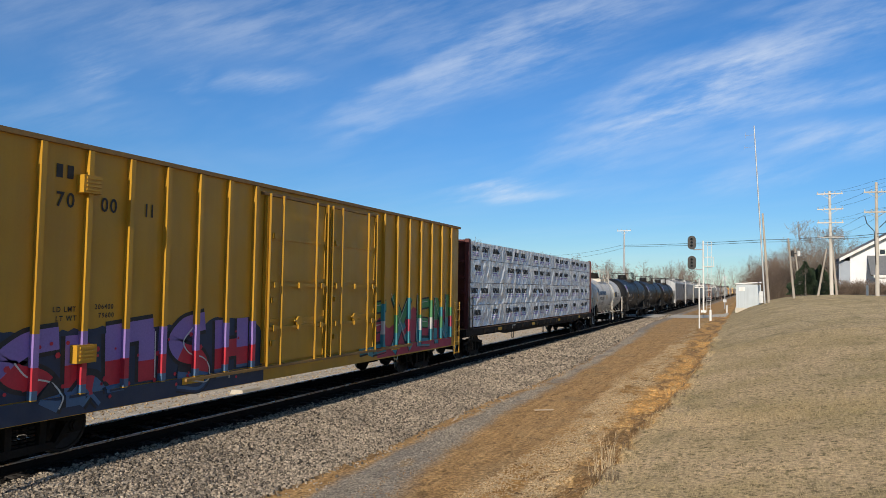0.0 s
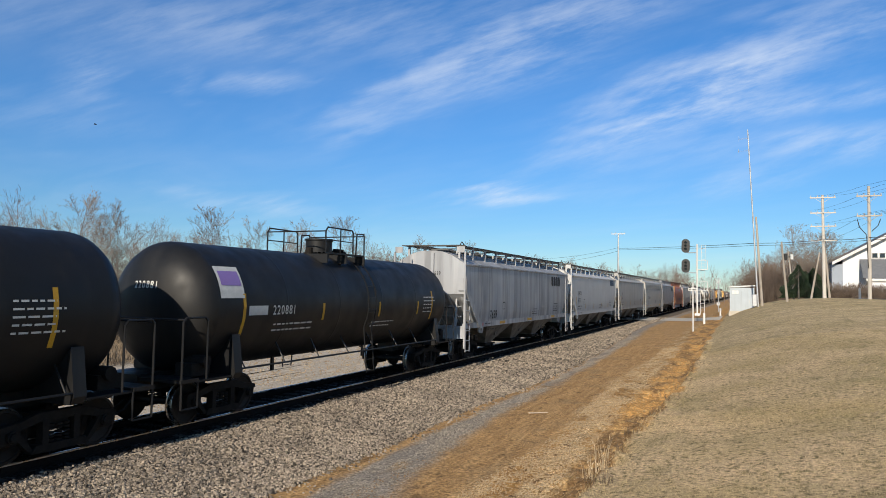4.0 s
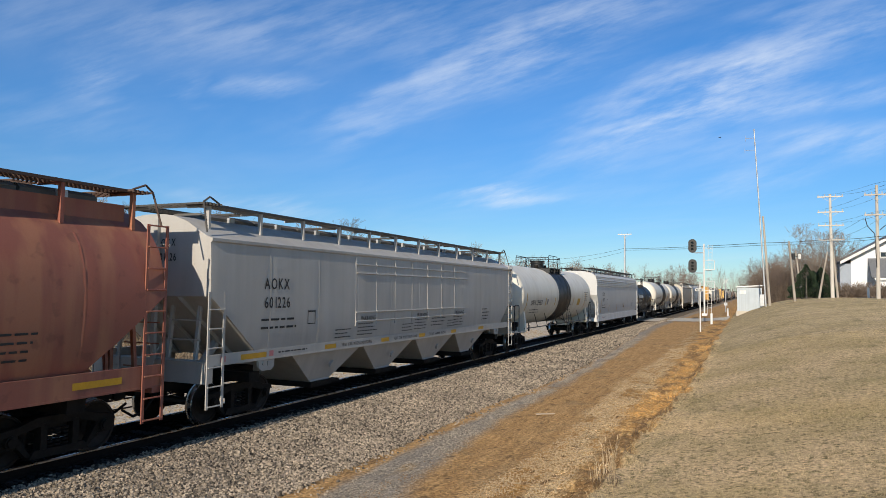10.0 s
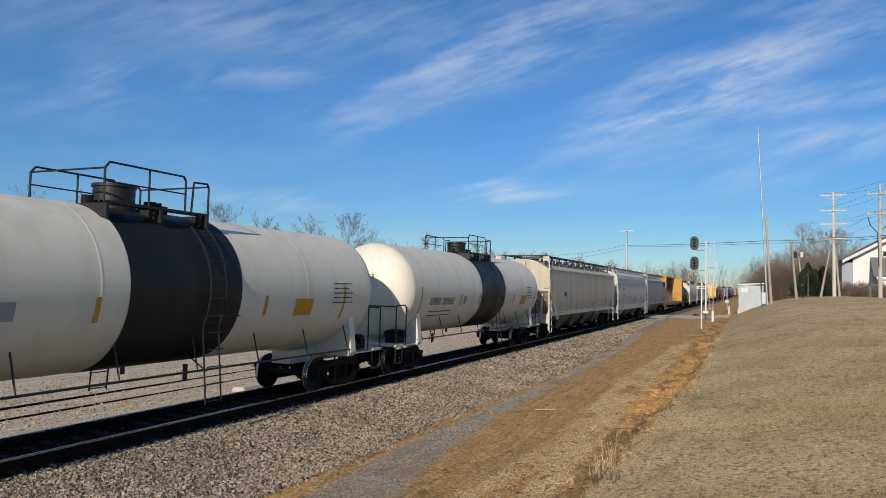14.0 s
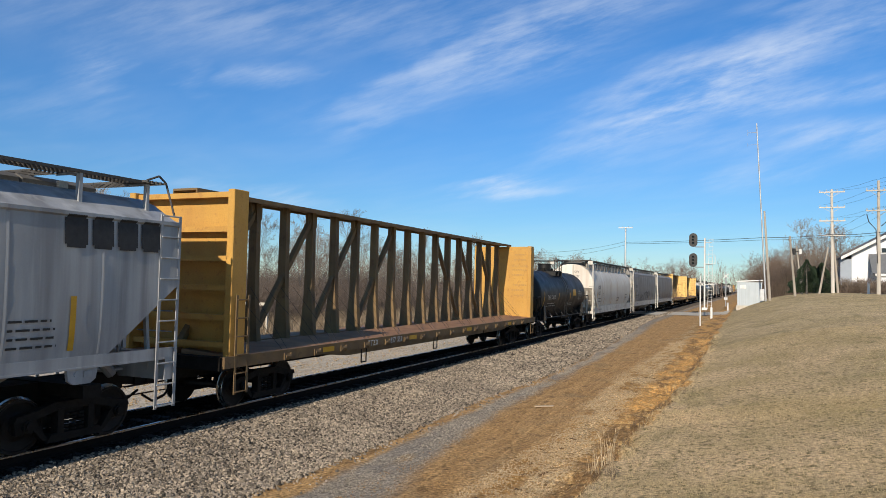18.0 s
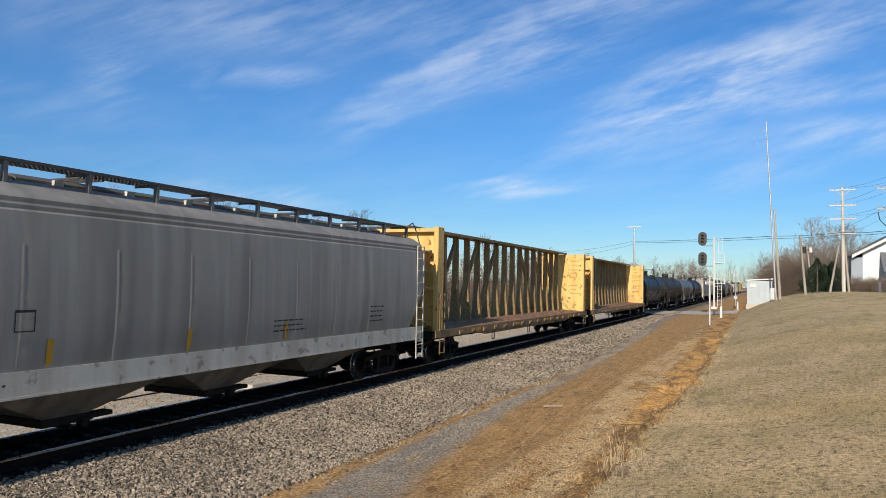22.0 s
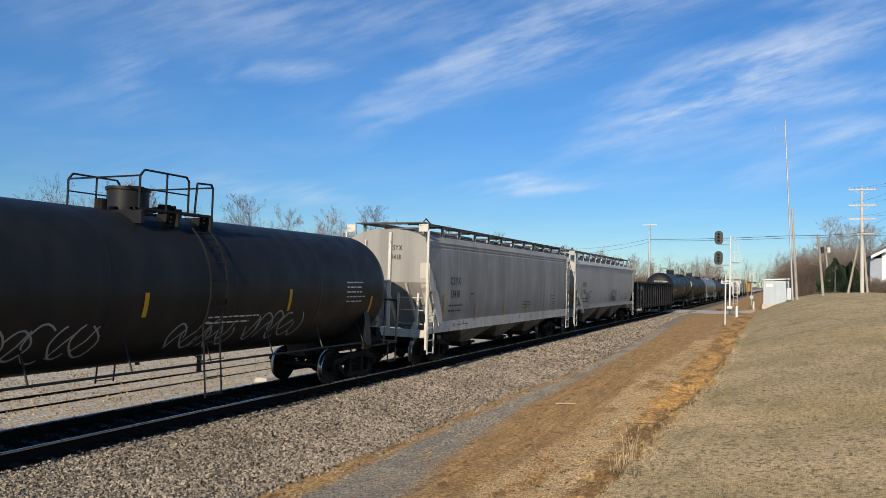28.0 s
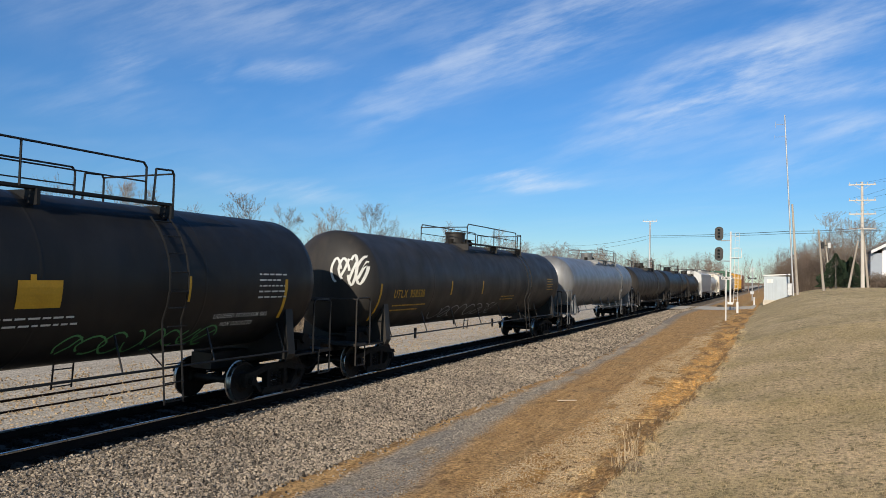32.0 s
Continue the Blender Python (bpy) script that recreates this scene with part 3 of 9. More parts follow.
def scatter_stones(name, count, xr, yr, size, material, density_fall=0.0, lift=0.3, seed=1, edges=None, clump=0.0):
    """Many broken stones lying on the ground, as one mesh; edges: two of the long edges to keep between."""
    g = np.random.default_rng(seed)
    x = g.uniform(*xr, count)
    y = yr[0] + (yr[1] - yr[0]) * g.uniform(0, 1, count) ** (1 + density_fall)
    if edges:
        a, b = [np.interp(y, EDGE_Y, e) if len(np.shape(e)) else np.full(count, e) for e in edges]
        u = (x - xr[0]) / (xr[1] - xr[0])
        x = a + (b - a) * u + g.normal(0, 0.07, count)
    if clump:
        ok = lumps(x, y * 0.4, 0.55) + 0.6 * lumps(x + 11, y, 0.3) > g.uniform(-0.55, 0.35, count) * clump
        x, y = x[ok], y[ok]
        count = len(x)
    z = ground_z(x, y)
    s = size * g.uniform(0.55, 1.5, count)
    corner = np.array([[a, b, c] for a in (-1, 1) for b in (-1, 1) for c in (-1, 1)], float)
    v = corner[None] * g.uniform(0.45, 1.0, (count, 8, 3))
    v *= (s[:, None] * g.uniform(0.55, 1.0, (count, 3)))[:, None, :]
    ang = g.uniform(0, 2 * np.pi, (count, 3))
    for axis in range(3):
        i, j = [(1, 2), (0, 2), (0, 1)][axis]
        ca, sa = np.cos(ang[:, axis])[:, None], np.sin(ang[:, axis])[:, None]
        vi, vj = v[..., i].copy(), v[..., j].copy()
        v[..., i], v[..., j] = ca * vi - sa * vj, sa * vi + ca * vj
    v += np.stack([x, y, z + s * lift], -1)[:, None, :]
    f = np.array([(0, 1, 3, 2), (4, 6, 7, 5), (0, 4, 5, 1), (2, 3, 7, 6), (0, 2, 6, 4), (1, 5, 7, 3)])
    faces = (np.arange(count)[:, None, None] * 8 + f[None]).reshape(-1, 4)
    return soup(name, v.reshape(-1, 3), faces, material)


tagged(scatter_stones("ballast_stones", 78000, (-10.80, -7.55), (6, 30), 0.027, STONES, 0.40, seed=3, edges=(-10.60, TOE)), "broken grey and tan ballast stones", "gravel", kind="stuff")
tagged(scatter_stones("ballast_stones", 24000, (-10.80, -7.4), (26, 90), 0.042, STONES, 0.3, seed=4, edges=(-10.60, TOE)), "broken grey and tan ballast stones", "gravel", kind="stuff")
# these carry the painted shadow out past the near rail
tagged(scatter_stones("track_stones", 12000, (-13.3, -10.56), (4.5, 40), 0.030, SHADE_STONE, 0.3, seed=5), "ballast stones between the ties", "gravel", kind="stuff")


# ---------------------------------------------------------------- lettering
GLYPHS = {}


def build_glyphs():
    made = {}
    for ch in "0123456789ABCDEFGHIJKLMNOPQRSTUVWXYZ":
        cu = bpy.data.curves.new("letter", "FONT")
        cu.body, cu.resolution_u, cu.offset = ch, 3, 0.014
        made[ch] = new("letter", cu)
    deps = bpy.context.evaluated_depsgraph_get()
    for ch, ob in made.items():
        me = bpy.data.meshes.new_from_object(ob.evaluated_get(deps))
        v = np.array([p.co[:2] for p in me.vertices])
        GLYPHS[ch] = (v, [tuple(p.vertices) for p in me.polygons], v[:, 0].max())
        bpy.data.meshes.remove(me)
    for ob in made.values():
        cu = ob.data
        bpy.data.objects.remove(ob)
        bpy.data.curves.remove(cu)


build_glyphs()
CAP = GLYPHS["H"][0][:, 1].max()


def lettering(parent, text, at, u0, v0, height, material, wide=0.85, gap=0.16, bold=0.0):
    """Text laid on a surface: at(u, v) gives the place u metres along and v metres up. Starts at u0, foot at v0."""
    verts, faces, u = [], [], u0
    for ch in text:
        if ch == " ":
            u += height * 0.55
            continue
        pts, polys, width = GLYPHS[ch]
        k = height / CAP
        for dx in ((0.0, bold) if bold else (0.0,)):
            base = len(verts)
            verts += [at(u + p[0] * k * wide + dx * height, v0 + p[1] * k) for p in pts]
            faces += [tuple(i + base for i in poly) for poly in polys]
        u += width * k * wide + gap * height
    ob = soup("lettering", verts, faces, material)
    ob.parent = parent
    return ob


def patch(bm, at, u0, u1, v0, v1, nu=1, nv=4):
    grid = [[bm.verts.new(at(u0 + (u1 - u0) * i / nu, v0 + (v1 - v0) * j / nv)) for j in range(nv + 1)] for i in range(nu + 1)]
    for i in range(nu):
        for j in range(nv):
            bm.faces.new((grid[i][j], grid[i + 1][j], grid[i + 1][j + 1], grid[i][j + 1]))


def mark(parent, name, at, u0, v0, w, h, material, label=""):
    bm = bmesh.new()
    patch(bm, at, u0, u0 + w, v0, v0 + h)
    return part(name, bm, material, parent, label)


def small_print(parent, at, u0, v0, w, rows, size, material, seed=0):
    """Lines of print too small to read: bars of its size."""
    g = random.Random(seed)
    bm = bmesh.new()
    for r in range(rows):
        u = u0
        end = u0 + w * g.uniform(0.7, 1.0)
        while u < end:
            k = size * g.uniform(1.0, 3.0)
            z = v0 - r * size * 1.7
            patch(bm, at, u, min(u + k, end), z + size * 0.2, z + size * 0.66, 1, 1)
            u += k
            u += size * 0.6
    return part("small_print", bm, material, parent)


def block_letters(parent, at, u0, v0, h, count, material, wide=0.8, label="large maker's mark as plain blocks"):
    """A maker's mark as a row of plain heavy blocks with clipped corners."""
    w = h * wide
    for i in range(count):
        u = u0 + i * (w + h * 0.16)
        bm = bmesh.new()
        k = w * 0.09
        for a, b, c, d in ((k, w - k, 0.0, h * 0.10), (0.0, w, h * 0.10, h * 0.90), (k, w - k, h * 0.90, h)):
            patch(bm, at, u + a, u + b, v0 + c, v0 + d, 1, 3)
        part("makers_mark", bm, material, parent, label)


def ribbon(bm, at, pts, width):
    """A sprayed stroke through (u, v) points."""
    p = [Vector(q) for q in pts]
    left, right = [], []
    for i, q in enumerate(p):
        d = (p[min(i + 1, len(p) - 1)] - p[max(i - 1, 0)]).normalized()
        nrm = Vector((-d.y, d.x)) * width / 2
        left.append(bm.verts.new(at(*(q + nrm))))
        right.append(bm.verts.new(at(*(q - nrm))))
    for i in range(len(p) - 1):
        bm.faces.new((left[i], right[i], right[i + 1], left[i + 1]))


def scrawl(parent, at, u0, v0, w, h, count, material, seed, width=0.05, label="sprayed scrawl"):
    """Loose looping spray strokes, not readable."""
    g = random.Random(seed)
    bm = bmesh.new()
    for i in range(count):
        cu = u0 + w * (i + 0.5) / count
        rx, ry = w / count * g.uniform(0.45, 0.75), h * g.uniform(0.35, 0.5)
        a0, turn = g.uniform(0, 6.28), g.choice((-1, 1)) * g.uniform(3.2, 6.0)
        sk = g.uniform(-0.25, 0.25)
        pts = []
        for k in range(15):
            a = a0 + turn * k / 14
            b = ry * math.sin(a) * (1 - 0.25 * math.cos(2 * a))
            pts.append((cu + rx * math.cos(a) + sk * b, v0 + h / 2 + b))
        ribbon(bm, at, pts, width)
        if g.random() < 0.6:
            ribbon(bm, at, [(cu - rx * 0.6, v0 + h * g.uniform(0, 0.3)), (cu + rx * 0.1, v0 + h * 0.5), (cu + rx * 0.7, v0 + h * g.uniform(0.6, 1.0))], width)
    return part("graffiti", bm, material, parent, label)


# ---------------------------------------------------------------- running gear
def gear_meshes():
    """The meshes that every bogie shares."""
    made = {}
    # wheels and axle turned from one profile: (along the axle, radius)
    half = [(0.0, 0.085), (0.60, 0.085), (0.66, 0.13), (0.70, 0.13), (0.715, 0.36), (0.715, 0.472), (0.722, 0.486), (0.738, 0.486), (0.748, 0.458), (0.836, 0.456), (0.857, 0.442), (0.857, 0.400), (0.835, 0.385), (0.80, 0.24), (0.835, 0.16), (0.90, 0.15), (0.93, 0.12), (0.93, 0.02)]
    outline = [(-x, r) for x, r in half[:0:-1]] + half
    bm = bmesh.new()
    sides = 40
    rings = [[bm.verts.new((x, r * math.cos(2 * math.pi * i / sides), r * math.sin(2 * math.pi * i / sides))) for i in range(sides)] for x, r in outline]
    for a, b in zip(range(len(rings)), range(1, len(rings))):
        bright = min(outline[a][1], outline[b][1]) > 0.44 and max(abs(outline[a][0]), abs(outline[b][0])) > 0.74
        for i in range(sides):
            j = (i + 1) % sides
            f = bm.faces.new((rings[a][i], rings[a][j], rings[b][j], rings[b][i]))
            f.material_index = 1 if bright else 0
    bm.faces.new(rings[0])
    bm.faces.new(rings[-1][::-1])
    made["wheelset"] = mesh_of("wheelset", bm, WHEEL_STEEL, 35)
    made["wheelset"].materials.append(RAIL_TOP)
    bm = bmesh.new()
    top = [(-1.14, 0.56), (-1.10, 0.66), (-0.75, 0.71), (-0.42, 0.81), (0.42, 0.81), (0.75, 0.71), (1.10, 0.66), (1.14, 0.56), (0.72, 0.58), (0.40, 0.66), (-0.40, 0.66), (-0.72, 0.58)]
    plate(bm, top, 0.94, 1.09)
    plate(bm, [(-0.56, 0.15), (0.56, 0.15), (0.48, 0.28), (-0.48, 0.28)], 0.92, 1.11)
    for s in (-1, 1):
        plate(bm, [(s * 0.48, 0.16), (s * 0.60, 0.20), (s * 0.98, 0.60), (s * 0.80, 0.62)], 0.95, 1.08)
        plate(bm, [(s * 0.24, 0.26), (s * 0.36, 0.26), (s * 0.36, 0.70), (s * 0.24, 0.70)], 0.93, 1.10)
        plate(bm, [(s * 0.74, 0.36), (s * 1.08, 0.36), (s * 1.12, 0.60), (s * 0.72, 0.60)], 0.97, 1.06)
    made["side_frame"] = mesh_of("side_frame", bm, STEEL_DARK)
    bm = bmesh.new()
    for y in (-0.15, 0.0, 0.15):
        for k in range(5):
            rod(bm, (1.01, y, 0.29 + k * 0.065), (1.01, y, 0.325 + k * 0.065), 0.062, 8)
    made["spring_group"] = mesh_of("spring_group", bm, STEEL_DARK)
    bm = bmesh.new()
    rod(bm, (0.93, 0, 0), (1.13, 0, 0), 0.105, 12)
    rod(bm, (1.13, 0, 0), (1.16, 0, 0), 0.075, 12)
    made["bearing_cap"] = mesh_of("bearing_cap", bm, STEEL_DARK, 40)
    bm = bmesh.new()
    box(bm, -1.0, 1.0, -0.2, 0.2, 0.50, 0.72)
    box(bm, -0.3, 0.3, -0.3, 0.3, 0.70, 0.80)
    for y in (-0.5, 0.5):
        rod(bm, (-0.75, y, 0.36), (0.75, y, 0.36), 0.04, 6)
        for s in (-1, 1):
            box(bm, s * 0.80 - 0.05, s * 0.80 + 0.05, y - 0.06, y + 0.06, 0.22, 0.55)
    made["bolster"] = mesh_of("bolster", bm, STEEL_DARK)
    bm = bmesh.new()
    box(bm, -0.12, 0.12, -0.75, 0.0, 0.76, 0.94)
    box(bm, -0.17, 0.17, -0.98, -0.70, 0.72, 0.98)
    pipe(bm, [(0.32, -0.05, 0.72), (0.36, -0.35, 0.45), (0.34, -0.65, 0.36), (0.30, -0.9, 0.52)], 0.028, 6)
    made["coupler"] = mesh_of("coupler", bm, STEEL_DARK)
    return made


GEAR = gear_meshes()
WHEELSETS = []
CARS = []


def bogie(car, y):
    truck = part("bogie", GEAR["bolster"], None, car, "black cast steel two-axle bogie")
    truck.location = (0, y, 0)
    for s in (0, math.pi):
        f = part("side_frame", GEAR["side_frame"], None, truck)
        f.rotation_euler = (0, 0, s)
        part("spring_group", GEAR["spring_group"], None, truck).rotation_euler = (0, 0, s)
    for dy in (-0.889, 0.889):
        w = part("wheelset", GEAR["wheelset"], None, truck)
        w.location = (0, dy, 0.457)
        w["car"] = len(CARS) - 1
        WHEELSETS.append((w, dy, len(CARS) - 1))
        b = part("bearing_cap", GEAR["bearing_cap"], None, truck)
        b.location = (0, dy, 0.49)


def start_car(name, front, rear, label, category, inset):
    """An empty at rail level under the middle of the car, with bogies and couplers."""
    car = tagged(new(name), label, category, group="cars of the freight train")
    half = (rear - front) / 2
    car.location = (TRACK_X, (front + rear) / 2, 0)
    CARS.append((car, (front + rear) / 2))
    for y in (-half + inset, half - inset):
        bogie(car, y)
    for s in (0, math.pi):
        c = part("coupler", GEAR["coupler"], None, car)
        c.location, c.rotation_euler = (0, -half if s == 0 else half, 0), (0, 0, s)
    return car, half


RUNGS = {}


def rung(parent, at, length, r, material):
    """One bar along y from a place on; alike bars share a mesh."""
    key = (round(length, 3), r, material.name)
    if key not in RUNGS:
        bm = bmesh.new()
        rod(bm, (0, 0, 0), (0, length, 0), r, 5)
        RUNGS[key] = mesh_of("rung", bm, material)
    ob = part("rung", RUNGS[key], None, parent)
    ob.location = at
    return ob


def ladder(parent, x, y0, y1, z0, z1, material, step=0.40, r=0.016, label="steel ladder"):
    bm = bmesh.new()
    for y in (y0, y1):
        box(bm, x - 0.012, x + 0.012, y - 0.03, y + 0.03, z0, z1)
    rungs = [z0 + 0.05 + step * k for k in range(int((z1 - z0 - 0.05) / step) + 1)]
    if x < 0:
        for z in rungs:
            rod(bm, (x + 0.02, y0, z), (x + 0.02, y1, z), r)
        return part("ladder", bm, material, parent, label)
    made = part("ladder", bm, material, parent, label)
    for z in rungs:
        rung(made, (x + 0.02, y0, z), y1 - y0, r, material)
    return made


# ---------------------------------------------------------------- covered hoppers
RIBBED = [(1.50, 1.30), (1.56, 1.55), (1.61, 2.0), (1.625, 2.5), (1.62, 3.0), (1.60, 3.5), (1.565, 3.95), (1.53, 3.99), (1.545, 4.05), (1.525, 4.10), (1.54, 4.16), (1.50, 4.22), (1.20, 4.40), (0.75, 4.52), (0.35, 4.56), (0, 4.56)]
PLAIN = [(1.50, 1.30), (1.57, 1.6), (1.615, 2.0), (1.63, 2.5), (1.625, 3.0), (1.615, 3.5), (1.59, 3.93), (1.63, 3.96), (1.63, 4.02), (1.50, 4.06), (1.28, 4.18), (0.95, 4.38), (0.55, 4.52), (0.25, 4.56), (0, 4.56)]
ROUND = [(1.36, 1.30), (1.50, 1.6), (1.59, 2.0), (1.63, 2.45), (1.63, 2.9), (1.57, 3.3), (1.44, 3.68), (1.22, 4.0), (0.95, 4.24), (0.60, 4.42), (0.3, 4.48), (0, 4.49)]


def side_x(profile, z):
    zs = [p[1] for p in profile[:9]]
    return float(np.interp(z, zs, [p[0] for p in profile[:9]]))


def hopper(front, rear, paint, label, profile=PLAIN, bays=3, trim=None, board=None, lean=1.9, seams=10, dent=0.020, end_paint=None, tall_ladder=True, seed=1, gusset=True, bay_paint=None, bay_low=0.80, sill_z=(1.41, 1.61), cage=False, coaming=False, pipes=False):
    g = random.Random(seed)
    ribbed = profile is RIBBED
    car, h = start_car("covered_hopper_car", front, rear, label, "hopper car", 1.75)
    trim, board = trim or paint, board or BOARD_DARK
    # shell: the cross-section drawn along the car, slightly dished between its seams
    foot = sill_z[0] + 0.06
    profile = [(side_x(profile, foot), foot)] + [p for p in profile if p[1] > foot + 0.05]
    ring = profile + [(-x, z) for x, z in profile[-2::-1]]
    bm = bmesh.new()
    ys, push = [], []
    pitch = 2 * (h - 0.05) / seams
    for i in range(seams):
        y0 = -h + 0.05 + i * pitch
        d = dent * g.uniform(0.4, 1.3)
        for k, f in ((0.0, -0.35), (0.02, 0.10), (0.15, 0.55), (0.35, 0.95), (0.55, 1.0), (0.8, 0.7), (0.97, 0.10)):
            ys.append(y0 + k * pitch)
            push.append(d * f * g.uniform(0.9, 1.1) if k not in (0.0,) else -0.006)
    ys.append(h - 0.05)
    push.append(0.0)
    rows = []
    for y, d in zip(ys, push):
        row = []
        for x, z in ring:
            k = max(0.0, math.sin(math.pi * min(1, max(0, (z - 1.4) / 2.6)))) if 1.4 < z < 4.0 else 0.0
            wob = 1.0 + 0.35 * noise.noise(Vector((y * 0.8, z * 1.3, seed)))
            row.append(bm.verts.new((x - math.copysign(d * k * wob, x) if abs(x) > 0.01 else x, y, z)))
        rows.append(row)
    m = len(ring)
    for a, b in zip(rows, rows[1:]):
        for i in range(m - 1):
            bm.faces.new((a[i], a[i + 1], b[i + 1], b[i]))
        bm.faces.new((a[m - 1], a[0], b[0], b[m - 1]))
    bm.faces.new(rows[0])
    bm.faces.new(rows[-1][::-1])
    for s in (-1, 1):
        p = Vector((0, s * (h - 0.05), 2.80))
        d = Vector((0, -s * lean, -1.5)).normalized()
        nrm = Vector((0, s * abs(d.z), -abs(d.y)))
        cut = bmesh.ops.bisect_plane(bm, geom=bm.verts[:] + bm.edges[:] + bm.faces[:], plane_co=p, plane_no=nrm, clear_outer=True)
        edges = [e for e in cut["geom_cut"] if isinstance(e, bmesh.types.BMEdge)]
        bmesh.ops.holes_fill(bm, edges=edges, sides=0)
    part("body", bm, paint, car, smooth=28)
    # a thin cover strip over each welded seam
    low, high = sill_z[1] + 0.02, (3.45 if ribbed else 4.10 if coaming else 3.90)
    strip = None
    for i in range(1, seams):
        y = -h + 0.05 + i * pitch
        if strip is None:
            bm = bmesh.new()
            zs = [low + (high - low) * k / 12 for k in range(13)]
            for sx in (1,):
                cols = [[bm.verts.new((sx * (float(np.interp(z, [p[1] for p in profile], [p[0] for p in profile])) + d), dy, z)) for z in zs] for dy, d in ((-0.045, 0.001), (-0.006, 0.005), (0.006, 0.005), (0.009, 0.001))]
                for a, b in zip(cols, cols[1:]):
                    for k in range(12):
                        bm.faces.new((a[k], a[k + 1], b[k + 1], b[k]))
            strip = mesh_of("panel_seam", bm, paint)
        part("panel_seam", strip, None, car).location = (0, y, 0)
    # sills and end platforms
    for s in (-1, 1):
        bm = bmesh.new()
        box(bm, s * 1.53 - 0.05, s * 1.53 + 0.05, -h + 0.03, h - 0.03, sill_z[0], sill_z[1])
        box(bm, s * 1.50 - 0.09, s * 1.50 + 0.09, -h + 0.05, h - 0.05, sill_z[0] - 0.015, sill_z[0] + 0.02)
        part("side_sill", bm, trim, car)
    for s in (-1, 1):
        bm = bmesh.new()
        box(bm, -1.57, 1.57, s * (h - 0.12) - 0.12, s * (h - 0.12) + 0.12, min(1.0, sill_z[0]), max(1.14, sill_z[0] + 0.10))
        part("end_sill", bm, trim, car)
        bm = bmesh.new()
        box(bm, -0.34, 0.34, s * (h - 1.6) - 1.5, s * (h - 1.6) + 1.5, 0.74, 1.06)
        box(bm, -1.45, 1.45, s * (h - 1.75) - 0.18, s * (h - 1.75) + 0.18, 0.86, 1.08)
        part("draft_sill", bm, STEEL_DARK, car, "dark steel draft sill and bolster")
        # jacking plates under the sill, over the bogie
        for sx in (-1, 1):
            bm = bmesh.new()
            yj = s * (h - 2.05)
            plate(bm, [(yj - 0.30, sill_z[0]), (yj + 0.30, sill_z[0]), (yj + 0.27, sill_z[0] - 0.20), (yj + 0.16, sill_z[0] - 0.27), (yj - 0.16, sill_z[0] - 0.27), (yj - 0.27, sill_z[0] - 0.20)], sx * 1.49, sx * 1.555)
            rod(bm, (sx * 1.555, yj - 0.12, sill_z[0] - 0.10), (sx * 1.575, yj - 0.12, sill_z[0] - 0.10), 0.05, 10)
            box(bm, sx * 1.56 - 0.012, sx * 1.56 + 0.012, yj + 0.02, yj + 0.18, sill_z[0] - 0.16, sill_z[0] - 0.06)
            if sill_z[0] > 1.2:
                part("jacking_plate", bm, trim, car)
            else:
                bm.free()
        bm = bmesh.new()
        for x in (-1.1, -0.35, 0.35, 1.1):
            a = (x, s * (h - 0.2), 1.10)
            rod(bm, a, (x, s * (h - 0.35), 2.75), 0.05, 4)
        for x in (-0.7, 0.7):
            rod(bm, (x, s * (h - 0.7), 1.1), (x, s * (h - 1.3), 1.75), 0.10, 8)
        box(bm, -0.5, 0.5, s * (h - 0.5) - 0.25, s * (h - 0.5) + 0.25, 1.12, 1.16)
        part("end_post", bm, trim, car)
        # end ladder and grab irons
        bm = bmesh.new()
        ye = s * (h + 0.02)
        for x in (-1.25, -0.8):
            box(bm, x - 0.025, x + 0.025, ye - 0.02, ye + 0.02, 1.1, 4.2)
        for k in range(8):
            rod(bm, (-1.25, ye, 1.3 + 0.38 * k), (-0.8, ye, 1.3 + 0.38 * k), 0.014)
        for z in (1.45, 1.9, 2.3):
            rod(bm, (0.55, ye, z), (1.45, ye, z), 0.014)
        box(bm, 0.10, 0.20, ye - 0.02, ye + 0.06, 1.1, 4.45)
        part("end_ladder", bm, trim, car)
        top = 4.15 if s > 0 else 2.9
        ya = s * (h - 0.03)
        ladder(car, 1.615, min(ya, ya - s * 0.46), max(ya, ya - s * 0.46), 0.48, top if tall_ladder or s > 0 else 2.2, trim)
        ladder(car, -1.615, min(ya, ya - s * 0.46), max(ya, ya - s * 0.46), 0.48, 2.9, trim)
        # flanges along the sloping end sheet, and its stiffeners
        def slope(z, out):
            y = h - 0.05 - lean * (2.8 - z) / 1.5 + out
            return (s * y, z)
        if cage:            # a railed stand for the brakeman
            bm = bmesh.new()
            for x in (-1.50, -0.75, 0.75, 1.50):
                rod(bm, (x, s * (h - 0.05), sill_z[0]), (x, s * (h - 0.05), 2.35), 0.022)
            for x in (-1.50, 1.50):
                rod(bm, (x, s * (h - 0.75), sill_z[1]), (x, s * (h - 0.75), 2.35), 0.022)
                for z in (1.55, 1.95, 2.35):
                    rod(bm, (x, s * (h - 0.05), z), (x, s * (h - 0.75), z), 0.018)
            for z in (1.55, 1.95, 2.35):
                for q in (-1, 1):
                    rod(bm, (q * 0.75, s * (h - 0.05), z), (q * 1.50, s * (h - 0.05), z), 0.018)
            part("end_railing", bm, trim, car)
